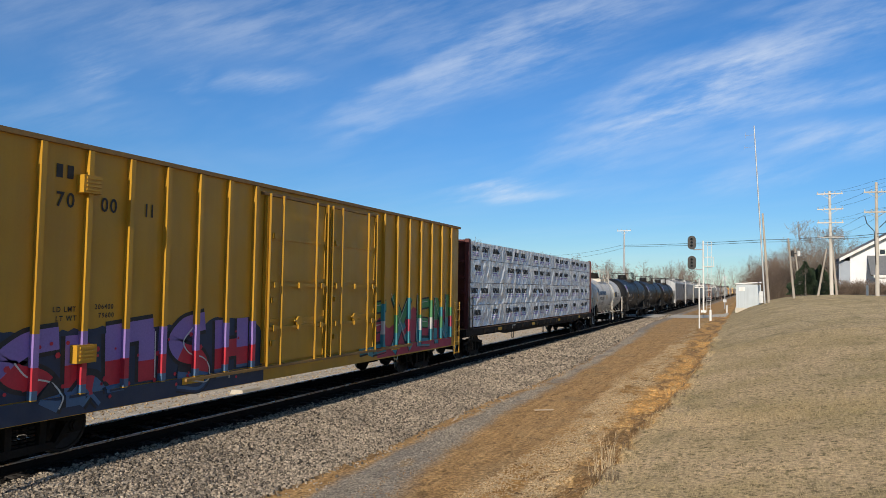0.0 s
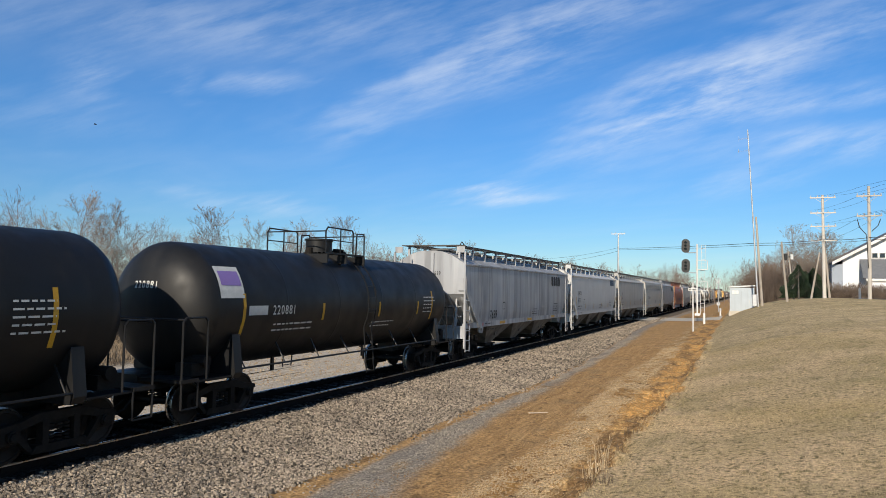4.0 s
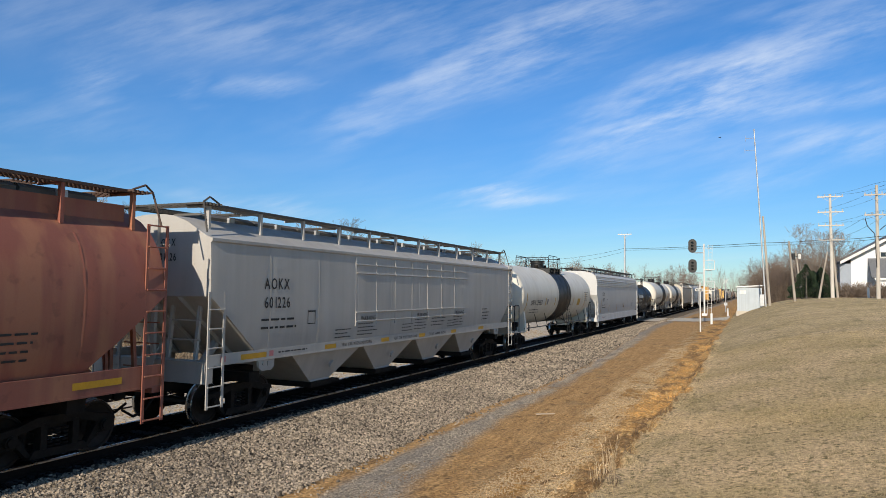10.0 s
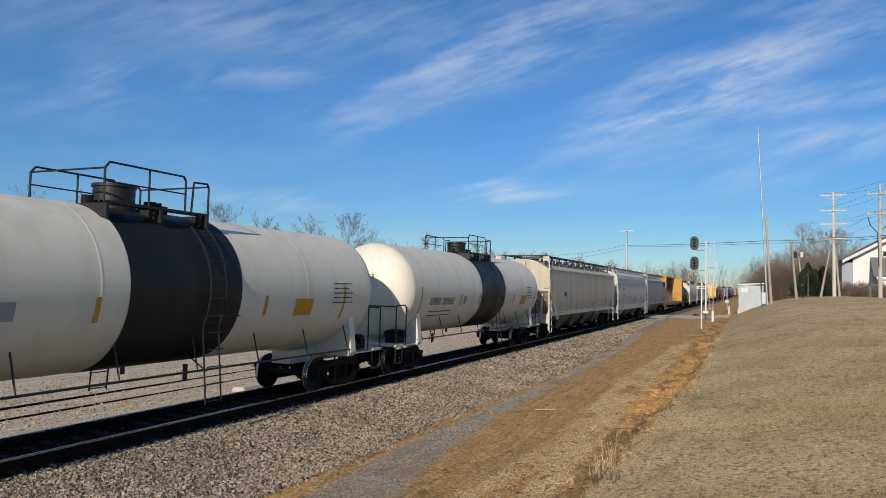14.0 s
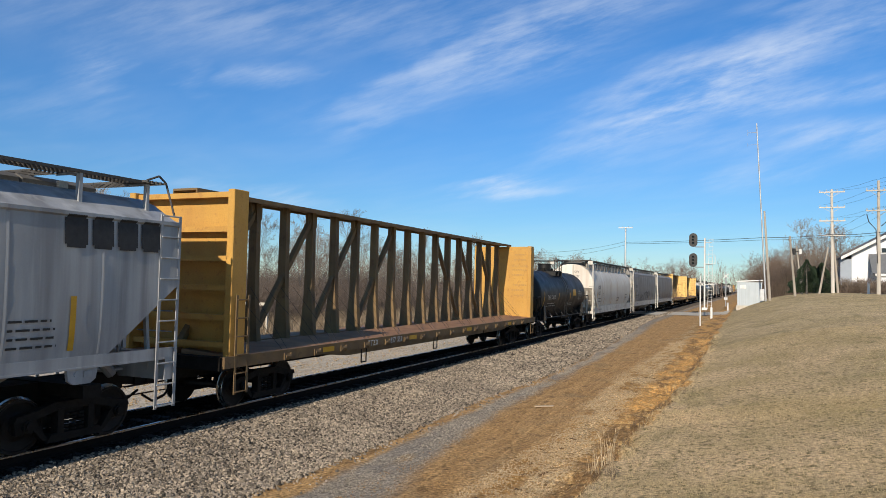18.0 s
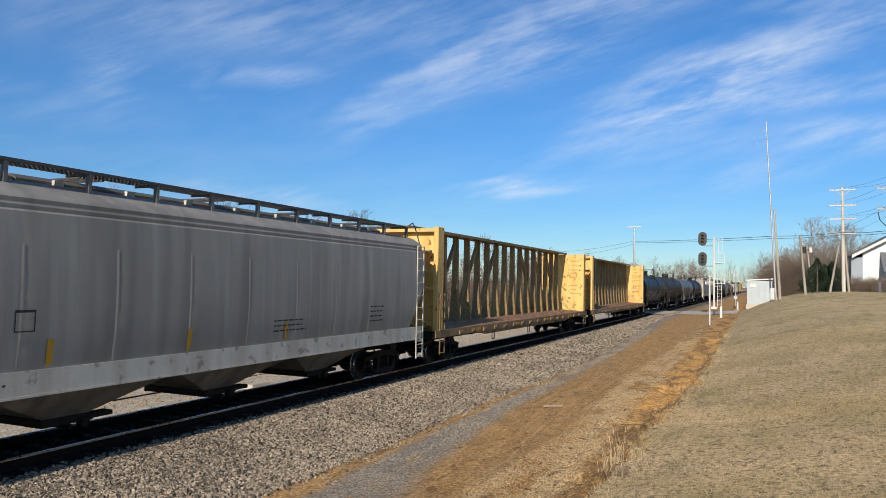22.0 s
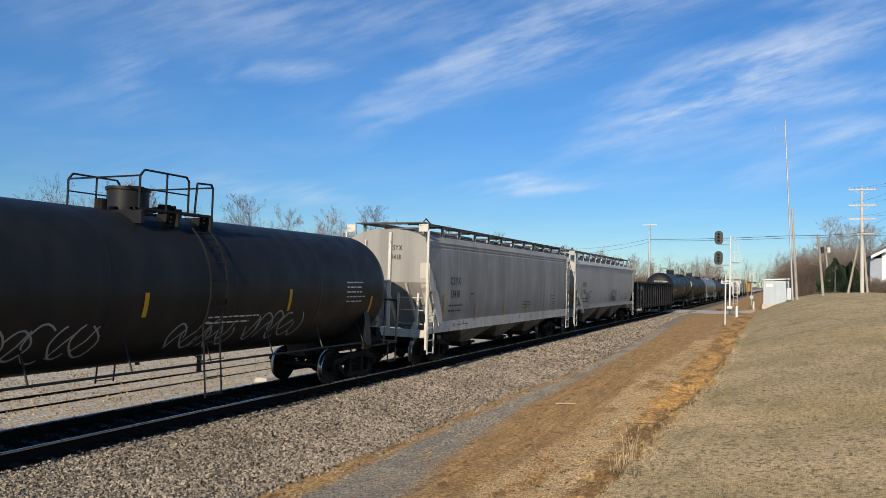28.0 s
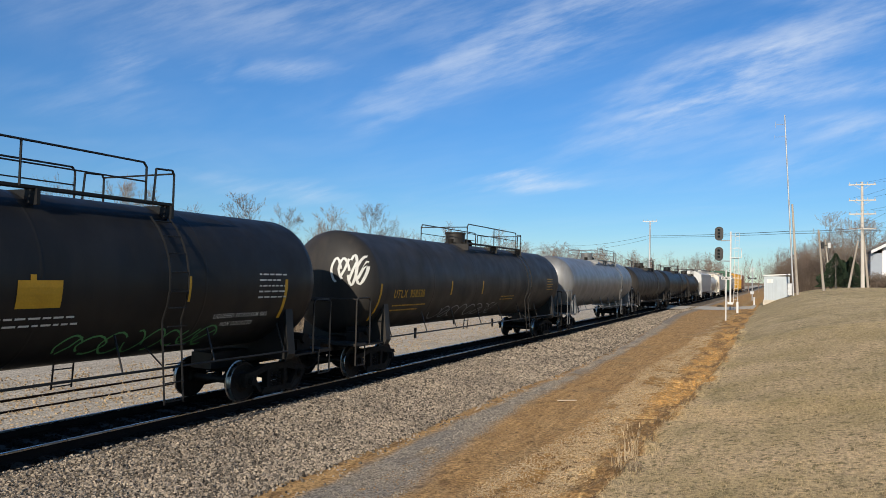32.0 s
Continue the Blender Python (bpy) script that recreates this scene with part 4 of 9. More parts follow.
        if gusset and s < 0:
            for sx in (-1, 1):
                bm = bmesh.new()
                pts = [slope(1.36, -0.12), slope(1.36, 0.17), slope(1.75, 0.15), slope(2.55, 0.06), (s * (h + 0.0), 2.95), (s * (h + 0.0), 3.45), (s * (h - 0.16), 3.25), slope(2.75, -0.34), slope(2.45, -0.42), slope(1.75, -0.30)]
                x0, x1 = sx * 1.30, sx * (side_x(profile, 2.2) + 0.022)
                plate(bm, pts, min(x0, x1), max(x0, x1))
                part("end_gusset", bm, end_paint or (trim if ribbed else paint), car)
                bm = bmesh.new()
                box(bm, sx * 1.58 - 0.035, sx * 1.58 + 0.035, s * (h + 0.01) - 0.03, s * (h + 0.01) + 0.03, 0.62, 4.50)
                plate(bm, [(s * (h + 0.04), 4.47), (s * (h - 0.02), 4.47), (s * (h - 0.02), 4.72), (s * (h + 0.04), 4.72)], sx * 1.22, sx * 1.56)
                part("corner_post", bm, trim, car)
        bm = bmesh.new()
        for x in (-0.8, 0.0, 0.8):
            plate(bm, [slope(1.4, 0.0), slope(1.4, 0.14), slope(2.78, 0.14), slope(2.78, 0.0)], x - 0.035, x + 0.035)
        part("end_stiffener", bm, end_paint or trim, car)
    if ribbed and trim is not TRIM_WHITE:
        for sx in (-1, 1):
            for z in (3.50, 3.64, 3.78, 3.92):
                bm = bmesh.new()
                x = sx * side_x(profile, z)
                slab(bm, [(x - sx * 0.03, z - 0.045), (x + sx * 0.045, z - 0.03), (x + sx * 0.045, z + 0.02), (x - sx * 0.03, z + 0.045)], -h + 0.06, h - 0.06)
                part("side_rib", bm, paint, car)
    # discharge bays
    inner = h - 3.1
    size = 2 * inner / bays
    for i in range(bays):
        yc = -inner + size * (i + 0.5)
        bm = bmesh.new()
        lo = [bm.verts.new((x, yc + y, 0.52)) for x, y in ((-bay_low, -0.42), (bay_low, -0.42), (bay_low, 0.42), (-bay_low, 0.42))]
        hi = [bm.verts.new((x, yc + y, sill_z[0] + 0.04)) for x, y in ((-1.46, -size * 0.50), (1.46, -size * 0.50), (1.46, size * 0.50), (-1.46, size * 0.50))]
        for k in range(4):
            j = (k + 1) % 4
            bm.faces.new((lo[k], lo[j], hi[j], hi[k]))
        bm.faces.new(lo)
        bm.faces.new(hi)
        for q in (-1, 1):          # stiffening pipe and flange round the funnel's foot
            rod(bm, (q * bay_low, yc - 0.46, 0.55), (q * bay_low, yc + 0.46, 0.55), 0.035, 6)
            rod(bm, (q * (bay_low + 0.30), yc + 0.1, 0.98), (q * (bay_low + 0.36), yc + 0.1, 0.96), 0.10, 10)
        bay = part("discharge_bay", bm, bay_paint or BAY_GRIME, car, "" if bay_paint else "grimy funnel-shaped discharge bay")
        bm = bmesh.new()
        box(bm, -bay_low - 0.08, bay_low + 0.08, yc - 0.5, yc + 0.5, 0.40, 0.53)
        box(bm, bay_low - 0.2, bay_low + 0.05, yc + 0.5, yc + 0.95, 0.42, 0.50)
        rod(bm, (-0.9, yc, 0.36), (0.95, yc, 0.36), 0.05, 8)
        rod(bm, (0.80, yc + 0.3, 0.40), (0.95, yc + 0.3, 0.40), 0.09, 10)
        part("outlet_gate", bm, STEEL_DARK, bay, "dark steel outlet gate")
    # roof: hatch trough, running boards on brackets
    n_hatch = 10
    wide = 0.92 if coaming else 0.50
    for i in range(n_hatch):
        y0 = -h + 1.0 + i * (2 * h - 2) / n_hatch
        y1 = y0 + (2 * h - 2) / n_hatch - 0.06
        bm = bmesh.new()
        slab(bm, [(-wide, 4.28), (wide, 4.28), (wide, 4.60), (wide - 0.15, 4.68), (0.15 - wide, 4.68), (-wide, 4.60)], y0, y1)
        hatch = part("roof_hatch", bm, ROOF_GREY, car)
        bm = bmesh.new()
        box(bm, wide - 0.01, wide + 0.07, (y0 + y1) / 2 - 0.09, (y0 + y1) / 2 + 0.09, 4.52, 4.64)
        part("hatch_latch", bm, TRIM_WHITE if ribbed else GALV, hatch, "pale hatch latch")
    if coaming:
        for s in (-1, 1):
            bm = bmesh.new()
            box(bm, s * 0.97 - 0.02, s * 0.97 + 0.02, -h + 0.5, h - 0.5, 4.16, 4.52)
            part("coaming", bm, trim, car)
    if pipes:
        for z, r in ((0.92, 0.085), (0.68, 0.10)):
            bm = bmesh.new()
            pipe(bm, [(1.0, -h + 3.2, z - 0.1), (1.32, -h + 3.5, z), (1.32, h - 4.2, z), (1.05, h - 3.9, z - 0.1)], r, 10)
            for k in range(5):
                y = -h + 4.4 + k * 2.2
                rod(bm, (1.32, y - 0.05, z), (1.32, y + 0.05, z), r * 1.35, 10)
            part("unloading_pipe", bm, GALV, car, "long grey unloading pipe")
    for s in (-1, 1):
        bm = bmesh.new()
        for x in (0.60, 0.70, 0.80, 0.90, 1.00, 1.10):
            box(bm, s * x - 0.010, s * x + 0.010, -h + 0.25, h - 0.25, 4.765, 4.795)
        box(bm, s * 1.19 - 0.012, s * 1.19 + 0.012, -h + 0.25, h - 0.25, 4.745, 4.80)
        k = -h + 0.25
        while k < h - 0.25:
            box(bm, s * 0.89 - 0.30, s * 0.89 + 0.30, k, k + 0.030, 4.768, 4.793)
            k += 0.085
        part("running_board", bm, board, car, "open steel roof walkway")
        posts = 12
        for i in range(posts):
            y = -h + 0.45 + i * (2 * h - 0.9) / (posts - 1)
            bm = bmesh.new()
            foot_z = float(np.interp(1.14, [p[0] for p in profile[::-1]], [p[1] for p in profile[::-1]]))
            plate(bm, [(y - 0.035, foot_z - 0.03), (y + 0.035, foot_z - 0.03), (y + 0.035, 4.80), (y - 0.035, 4.80)], s * 1.10, s * 1.185)
            box(bm, s * 0.86 - 0.30, s * 0.86 + 0.30, y - 0.02, y + 0.02, 4.72, 4.764)
            part("walkway_bracket", bm, trim if trim not in (TRIM_WHITE, WHITE_PAINT) else BOARD_GREY, car)
    for i in range(5):
        y = -h + 2.2 + i * (2 * h - 4.4) / 4
        bm = bmesh.new()
        for k in range(7):
            box(bm, -0.62, 0.62, y - 0.24 + 0.08 * k - 0.008, y - 0.24 + 0.08 * k + 0.008, 4.74, 4.765)
        for x in (-0.55, -0.3, 0.0, 0.3, 0.55):
            box(bm, x - 0.008, x + 0.008, y - 0.25, y + 0.25, 4.735, 4.74)
        part("crossing_board", bm, board, car)
    for s in (-1, 1):
        bm = bmesh.new()
        for k in range(5):
            y = s * (h - 0.18 - 0.11 * k)
            box(bm, -1.35, 1.35, y - 0.012, y + 0.012, 4.76, 4.80)
        for k in range(16):
            x = -1.3 + k * 2.6 / 15
            box(bm, x - 0.012, x + 0.012, min(s * (h - 0.16), s * (h - 0.64)), max(s * (h - 0.16), s * (h - 0.64)), 4.765, 4.795)
        pipe(bm, [(1.30, s * (h - 0.6), 4.80), (1.30, s * (h - 0.3), 4.92), (1.30, s * (h - 0.12), 4.80), (1.48, s * (h - 0.05), 4.15)], 0.02)
        part("end_walkway", bm, board, car)

    def at(u, v):       # u from the front end, v above the rail
        return (side_x(profile, v) + 0.012, -h + u, v)

    def at_sill(u, v):
        return (1.585, -h + u, v + sill_z[0] + (sill_z[1] - sill_z[0]) / 2)

    def at_end(u, v):
        return (u, -h + 0.035, v)
    return car, at, at_sill, at_end, 2 * h


# ---------------------------------------------------------------- tank cars
def tank_car(front, rear, paint, label, r=1.52, zc=2.62, trim=None, platform=(0.0, 3.4), dome=-0.4, head=0.72, rings=5, rail_paint=None, band=None, seed=1, dish=1.0, saddle=True):
    car, h = start_car("tank_car", front, rear, label, "tank car", 1.75)
    trim = trim or paint
    rail_paint = rail_paint or trim
    g = random.Random(seed)
    ys = []
    end = h - 0.38
    for k in range(9):
        a = math.pi / 2 * (1 - k / 8)
        ys.append((-end + head - head * math.sin(a), max(0.001, math.cos(a)) ** dish))
    ys += [(-end + head + 0.03, 1.0), (-end + head + 0.30, 1.0)]
    cyl = 2 * (end - head)
    for i in range(1, rings):
        y = -end + head + cyl * i / rings
        for dy, f in ((-0.22, 1.0), (-0.045, 1.0), (-0.03, 1.0), (-0.012, 1.0030), (0.012, 1.0030), (0.03, 1.0), (0.045, 1.0), (0.22, 1.0)):
            ys.append((y + dy, f))
    ys += [(-y, f) for y, f in ys[10::-1]]
    sides = 48
    bm = bmesh.new()
    rows = [[bm.verts.new((r * f * math.cos(2 * math.pi * i / sides), y, zc + r * f * math.sin(2 * math.pi * i / sides))) for i in range(sides)] for y, f in ys]
    for a, b in zip(rows, rows[1:]):
        for i in range(sides):
            j = (i + 1) % sides
            bm.faces.new((a[i], a[j], b[j], b[i]))
    bm.faces.new(rows[0])
    bm.faces.new(rows[-1])
    tank = part("tank", bm, paint, car, smooth=40)
    if band:
        bm = bmesh.new()
        rr = r + 0.008
        a, b = [[bm.verts.new((rr * math.cos(2 * math.pi * i / sides), y, zc + rr * math.sin(2 * math.pi * i / sides))) for i in range(sides)] for y in band]
        for i in range(sides):
            j = (i + 1) % sides
            bm.faces.new((a[i], a[j], b[j], b[i]))
        part("painted_band", bm, TANK_BLACK, car, "black painted spill band", smooth=40)
    # stub sills, saddles, end platforms with handrails
    for s in (-1, 1):
        bm = bmesh.new()
        y0, y1 = s * (h - 0.02), s * (h - 3.1)
        box(bm, -0.30, 0.30, min(y0, y1), max(y0, y1), 0.74, 1.10)
        part("stub_sill", bm, trim, car)
        bm = bmesh.new()
        y = s * (h - 1.75)
        slab(bm, [(-1.42, 0.92), (1.42, 0.92), (1.50, 1.05), (1.38, zc - r * 0.42), (0.9, zc - r * 0.80), (-0.9, zc - r * 0.80), (-1.38, zc - r * 0.42), (-1.50, 1.05)], y - 0.13, y + 0.13)
        part("saddle", bm, trim, car)
        bm = bmesh.new()
        box(bm, -1.45, 1.45, min(s * (h - 0.04), s * (h - 0.55)), max(s * (h - 0.04), s * (h - 0.55)), 0.98, 1.05)
        box(bm, -1.42, 1.42, min(s * (h - 0.5), s * (h - 1.7)), max(s * (h - 0.5), s * (h - 1.7)), 0.96, 1.00)
        part("end_platform", bm, trim, car)
        bm = bmesh.new()
        for sx in (-1, 1):
            x = sx * 1.42
            pipe(bm, [(x, s * (h - 0.08), 0.45), (x, s * (h - 0.08), 2.22), (x, s * (h - 0.16), 2.30), (x, s * (h - 0.72), 2.30), (x, s * (h - 0.80), 2.22), (x, s * (h - 0.80), 1.0)], 0.022)
            pipe(bm, [(x, s * (h - 0.10), 0.45), (x, s * (h - 0.55), 0.45), (x, s * (h - 0.55), 0.98)], 0.02)
        rod(bm, (-1.42, s * (h - 0.16), 2.26), (1.42, s * (h - 0.16), 2.26), 0.022)
        part("handrail", bm, rail_paint, car)
        bm = bmesh.new()
        box(bm, 0.75, 1.2, min(s * (h - 0.6), s * (h - 1.15)), max(s * (h - 0.6), s * (h - 1.15)), 1.05, 1.32)
        rod(bm, (0.6, s * (h - 0.95), 1.35), (1.3, s * (h - 0.95), 1.35), 0.13, 10)
        part("brake_gear", bm, STEEL_DARK, car)
    # grab rails along both sides, on brackets
    for s in (-1, 1):
        bm = bmesh.new()
        rod(bm, (s * 1.46, -h + 1.6, 1.12), (s * 1.46, h - 1.6, 1.12), 0.024)
        n = 8
        for i in range(n):
            y = -h + 2.0 + i * (2 * h - 4.0) / (n - 1)
            rod(bm, (s * 1.46, y, 1.12), (s * r * 0.80, y, zc - r * 0.62), 0.018, 5)
            if i % 3 == 1:
                box(bm, s * 0.9 - 0.03, s * 0.9 + 0.03, y + 0.2, y + 0.28, 0.86, 1.2)
        part("side_rail", bm, rail_paint, car)
    # top: platform, rails, manway, valve housing, ladders
    p0, p1 = platform
    zt = zc + r
    bm = bmesh.new()
    for x in (-0.95, -0.80, 0.80, 0.95):
        box(bm, x - 0.05, x + 0.05, p0, p1, zt - 0.02, zt + 0.03)
    k = p0
    while k <= p1:
        for s in (-1, 1):
            box(bm, s * 0.87 - 0.12, s * 0.87 + 0.12, k, k + 0.04, zt - 0.015, zt + 0.025)
        k += 0.2
    for y in (p0 + 0.05, (p0 + p1) / 2, p1 - 0.05):
        box(bm, -1.05, 1.05, y - 0.03, y + 0.03, zt - 0.28, zt - 0.02)
    part("top_platform", bm, rail_paint, car, "steel grating platform round the manway")
    bm = bmesh.new()
    for s in (-1, 1):
        x = s * 1.0
        pipe(bm, [(x, p0, zt), (x, p0, zt + 0.62), (x, p0 + 0.1, zt + 0.74), (x, p1 - 0.75, zt + 0.74), (x, p1 - 0.68, zt + 0.66), (x, p1 - 0.68, zt)], 0.022)
        rod(bm, (x, p0, zt + 0.38), (x, p1 - 0.68, zt + 0.38), 0.016)
        pipe(bm, [(x, p1, zt - 0.1), (x, p1, zt + 0.60), (x, p1 - 0.05, zt + 0.68), (x, p1 - 0.45, zt + 0.66), (x, p1 - 0.5, zt + 0.0)], 0.022)
        rod(bm, (x, (p0 + p1) / 2 - 0.3, zt), (x, (p0 + p1) / 2 - 0.3, zt + 0.74), 0.02)
    for y, z in ((p0, 0.62), (p1, 0.62)):
        rod(bm, (-1.0, y, zt + z), (1.0, y, zt + z), 0.018)
    part("platform_rail", bm, rail_paint, car)
    bm = bmesh.new()
    rod(bm, (0, dome, zt - 0.1), (0, dome, zt + 0.42), 0.40, 20)
    rod(bm, (0, dome, zt + 0.42), (0, dome, zt + 0.48), 0.43, 20)
    rod(bm, (0, dome, zt - 0.1), (0, dome, zt + 0.06), 0.48, 20)
    part("manway_dome", bm, trim if band is None else BLACK_PAINT, car, smooth=40)
    bm = bmesh.new()
    for dy, dz, rr in ((0.8, 0.22, 0.13), (1.15, 0.16, 0.10), (-0.75, 0.18, 0.11)):
        rod(bm, (0.15, dome + dy, zt - 0.1), (0.15, dome + dy, zt + dz), rr, 10)
    rod(bm, (-0.3, dome + 0.75, zt + 0.1), (0.3, dome + 0.95, zt + 0.16), 0.06, 8)
    part("valve", bm, STEEL_DARK, car)
    for s in (-1, 1):
        bm = bmesh.new()
        y0, y1 = p1 - 0.58, p1 - 0.12
        for y in (y0, y1):
            pts = []
            for k in range(8):
                a = radians(50 - k * 11)
                pts.append((s * (r + 0.10) * math.cos(a), y, zc + (r + 0.10) * math.sin(a)))
            pts.append((s * (r + 0.06), y, 0.45))
            pipe(bm, pts, 0.02, 5)
        bars = [(s * (r + 0.10) * math.cos(a), y0, zc + (r + 0.10) * math.sin(a)) for a in [radians(46 - k * 13) for k in range(5)]]
        bars += [(s * (r + 0.065), y0, z) for z in (0.5, 0.85, 1.2, 1.55, 1.9, 2.25)]
        rod(bm, (s * (r + 0.05), y0, 1.12), (s * 1.0, y0, zc - r * 0.8), 0.016, 5)
        if s < 0:
            for p in bars:
                rod(bm, p, (p[0], y1, p[2]), 0.014, 5)
        made = part("ladder", bm, rail_paint, car)
        if s > 0:
            for p in bars:
                rung(made, p, y1 - y0, 0.014, rail_paint)

    def at(u, v):       # u from the front end, v: height above the rail
        k = max(-1.0, min(1.0, (v - zc) / (r + 0.008)))
        return ((r + 0.008) * math.sqrt(1 - k * k), -h + u, v)

    def at_head(u, v):
        q = min(0.98, math.hypot(u, v - zc) / r)
        y = -end + head - head * math.sqrt(1 - q * q)
        return (u, y - 0.01, v)
    return car, at, at_head, 2 * h


def tank_marks(car, at, length, r, zc, color, text, u, v, size, stripes=(), wide=0.85, number_u=None, seed=0, panels=True):
    lettering(car, text, at, u, v, size, color, wide)
    small_print(car, at, u + 0.1, v - 0.28, 2.2, 2, 0.085, color, seed)
    for su, sv, sh in stripes:
        mark(car, "reflective_stripe", at, su, sv, 0.10, sh, MARK_YELLOW)
    if panels:
        small_print(car, at, length - 3.0, zc + 0.15, 1.0, 5, 0.075, color, seed + 1)
        small_print(car, at, length * 0.55, zc - 0.6, 1.6, 2, 0.07, color, seed + 2)


# ---------------------------------------------------------------- boxcars
def boxcar(front, rear, paint, roof_paint, label, door=(6.3, 11.2), height=5.30, first=0.27, step=0.88):
    car, h = start_car("boxcar", front, rear, label, "boxcar", 2.35)
    top = height
    bm = bmesh.new()
    box(bm, -1.56, 1.56, -h + 0.06, h - 0.06, 1.05, top - 0.05)
    part("body", bm, paint, car)
    bm = bmesh.new()
    slab(bm, [(-1.64, top - 0.10), (1.64, top - 0.10), (1.64, top - 0.02), (0.8, top + 0.05), (0, top + 0.08), (-0.8, top + 0.05), (-1.64, top - 0.02)], -h + 0.02, h - 0.02)
    k = -h + 0.5
    while k < h - 0.4:
        slab(bm, [(-1.6, top - 0.03), (1.6, top - 0.03), (0.8, top + 0.10), (-0.8, top + 0.10)], k, k + 0.07)
        k += 1.2
    part("roof", bm, roof_paint, car)
    for s in (-1, 1):
        bm = bmesh.new()
        box(bm, s * 1.585 - 0.03, s * 1.585 + 0.03, -h + 0.04, h - 0.04, 0.76, 1.10)
        part("side_sill", bm, paint, car)
        # upright ribs, left out where the doors are
        u = first
        while u < 2 * h - 0.05:
            if s < 0 or not (door[0] - 0.15 < u < door[1] + 0.15):
                bm = bmesh.new()
                y = -h + u
                plate_pts = [(y - 0.045, 1.10), (y + 0.045, 1.10), (y + 0.045, top - 0.12), (y - 0.045, top - 0.12)]
                plate(bm, plate_pts, s * 1.55, s * 1.672)
                part("side_rib", bm, paint, car)
            u += step
    y0, y1 = -h + door[0], -h + door[1]
    mid = (y0 + y1) / 2
    for a, b in ((y0, mid), (mid, y1)):
        bm = bmesh.new()
        box(bm, 1.57, 1.62, a + 0.03, b - 0.03, 1.16, top - 0.28)
        for k in range(3):
            z = 1.16 + (top - 1.44) * (k + 1) / 4
            box(bm, 1.61, 1.65, a + 0.06, b - 0.06, z - 0.04, z + 0.04)
        for yy in (a + 0.10, b - 0.12):
            box(bm, 1.61, 1.655, yy - 0.05, yy + 0.05, 1.16, top - 0.28)
        d = part("door", bm, paint, car, "sliding plug door with locking bars")
        bm = bmesh.new()
        for yy in (a + 0.12, a + 0.62, b - 0.62, b - 0.12):
            rod(bm, (1.69, yy, 1.08), (1.69, yy, top - 0.22), 0.028)
        for z in (1.6, 2.6, 4.1):
            box(bm, 1.64, 1.70, a + 0.28, a + 0.42, z - 0.06, z + 0.06)
        for z in (1.95, 2.95):
            box(bm, 1.655, 1.69, a + 0.12, b - 0.12, z - 0.035, z + 0.035)
            for yy in (a + 0.35, (a + b) / 2, b - 0.35):
                box(bm, 1.66, 1.725, yy - 0.05, yy + 0.05, z - 0.07, z + 0.07)
        part("lock_bar", bm, paint, d)
        bm = bmesh.new()
        pipe(bm, [(1.70, (a + b) / 2 - 0.2, 2.1), (1.70, (a + b) / 2 + 0.25, 2.05)], 0.02)
        rod(bm, (1.66, (a + b) / 2, 2.08), (1.72, (a + b) / 2, 2.08), 0.12, 10)
        part("door_handle", bm, paint, d)
    bm = bmesh.new()
    box(bm, 1.60, 1.70, y0 - 2.4, y1 + 2.4, 1.03, 1.09)
    part("door_track", bm, roof_paint, car)
    bm = bmesh.new()
    box(bm, 1.57, 1.66, y0 - 0.1, y1 + 0.1, top - 0.27, top - 0.20)
    part("door_header", bm, roof_paint, car)
    for z in (top - 0.85, 1.62):        # vent boxes beside a rib
        bm = bmesh.new()
        box(bm, 1.56, 1.74, -h + first + 3 * step - 0.20, -h + first + 3 * step + 0.18, z, z + 0.30)
        for k in range(4):
            box(bm, 1.735, 1.76, -h + first + 3 * step - 0.15, -h + first + 3 * step + 0.13, z + 0.04 + k * 0.065, z + 0.075 + k * 0.065)
        part("vent_box", bm, paint, car)
    for s in (-1, 1):
        ya = s * (h - 0.10)
        ladder(car, 1.655, min(ya, ya - s * 0.45), max(ya, ya - s * 0.45), 0.45, 2.4, paint)
        bm = bmesh.new()
        for z in np.arange(1.3, top - 0.3, 0.55):
            box(bm, -1.5, 1.5, s * (h - 0.06) - 0.06, s * (h - 0.06) + 0.06, z, z + 0.2)
        for z in np.arange(1.2, top - 0.5, 0.42):
            rod(bm, (1.0, s * (h + 0.02), z), (1.5, s * (h + 0.02), z), 0.014)
        part("end_wall", bm, paint, car)
        bm = bmesh.new()
        box(bm, -0.35, 0.35, min(s * (h - 0.05), s * (h - 3.2)), max(s * (h - 0.05), s * (h - 3.2)), 0.74, 1.06)
        part("centre_sill", bm, STEEL_DARK, car)

    def at(u, v):
        return (1.572, -h + u, v)
    return car, at, 2 * h


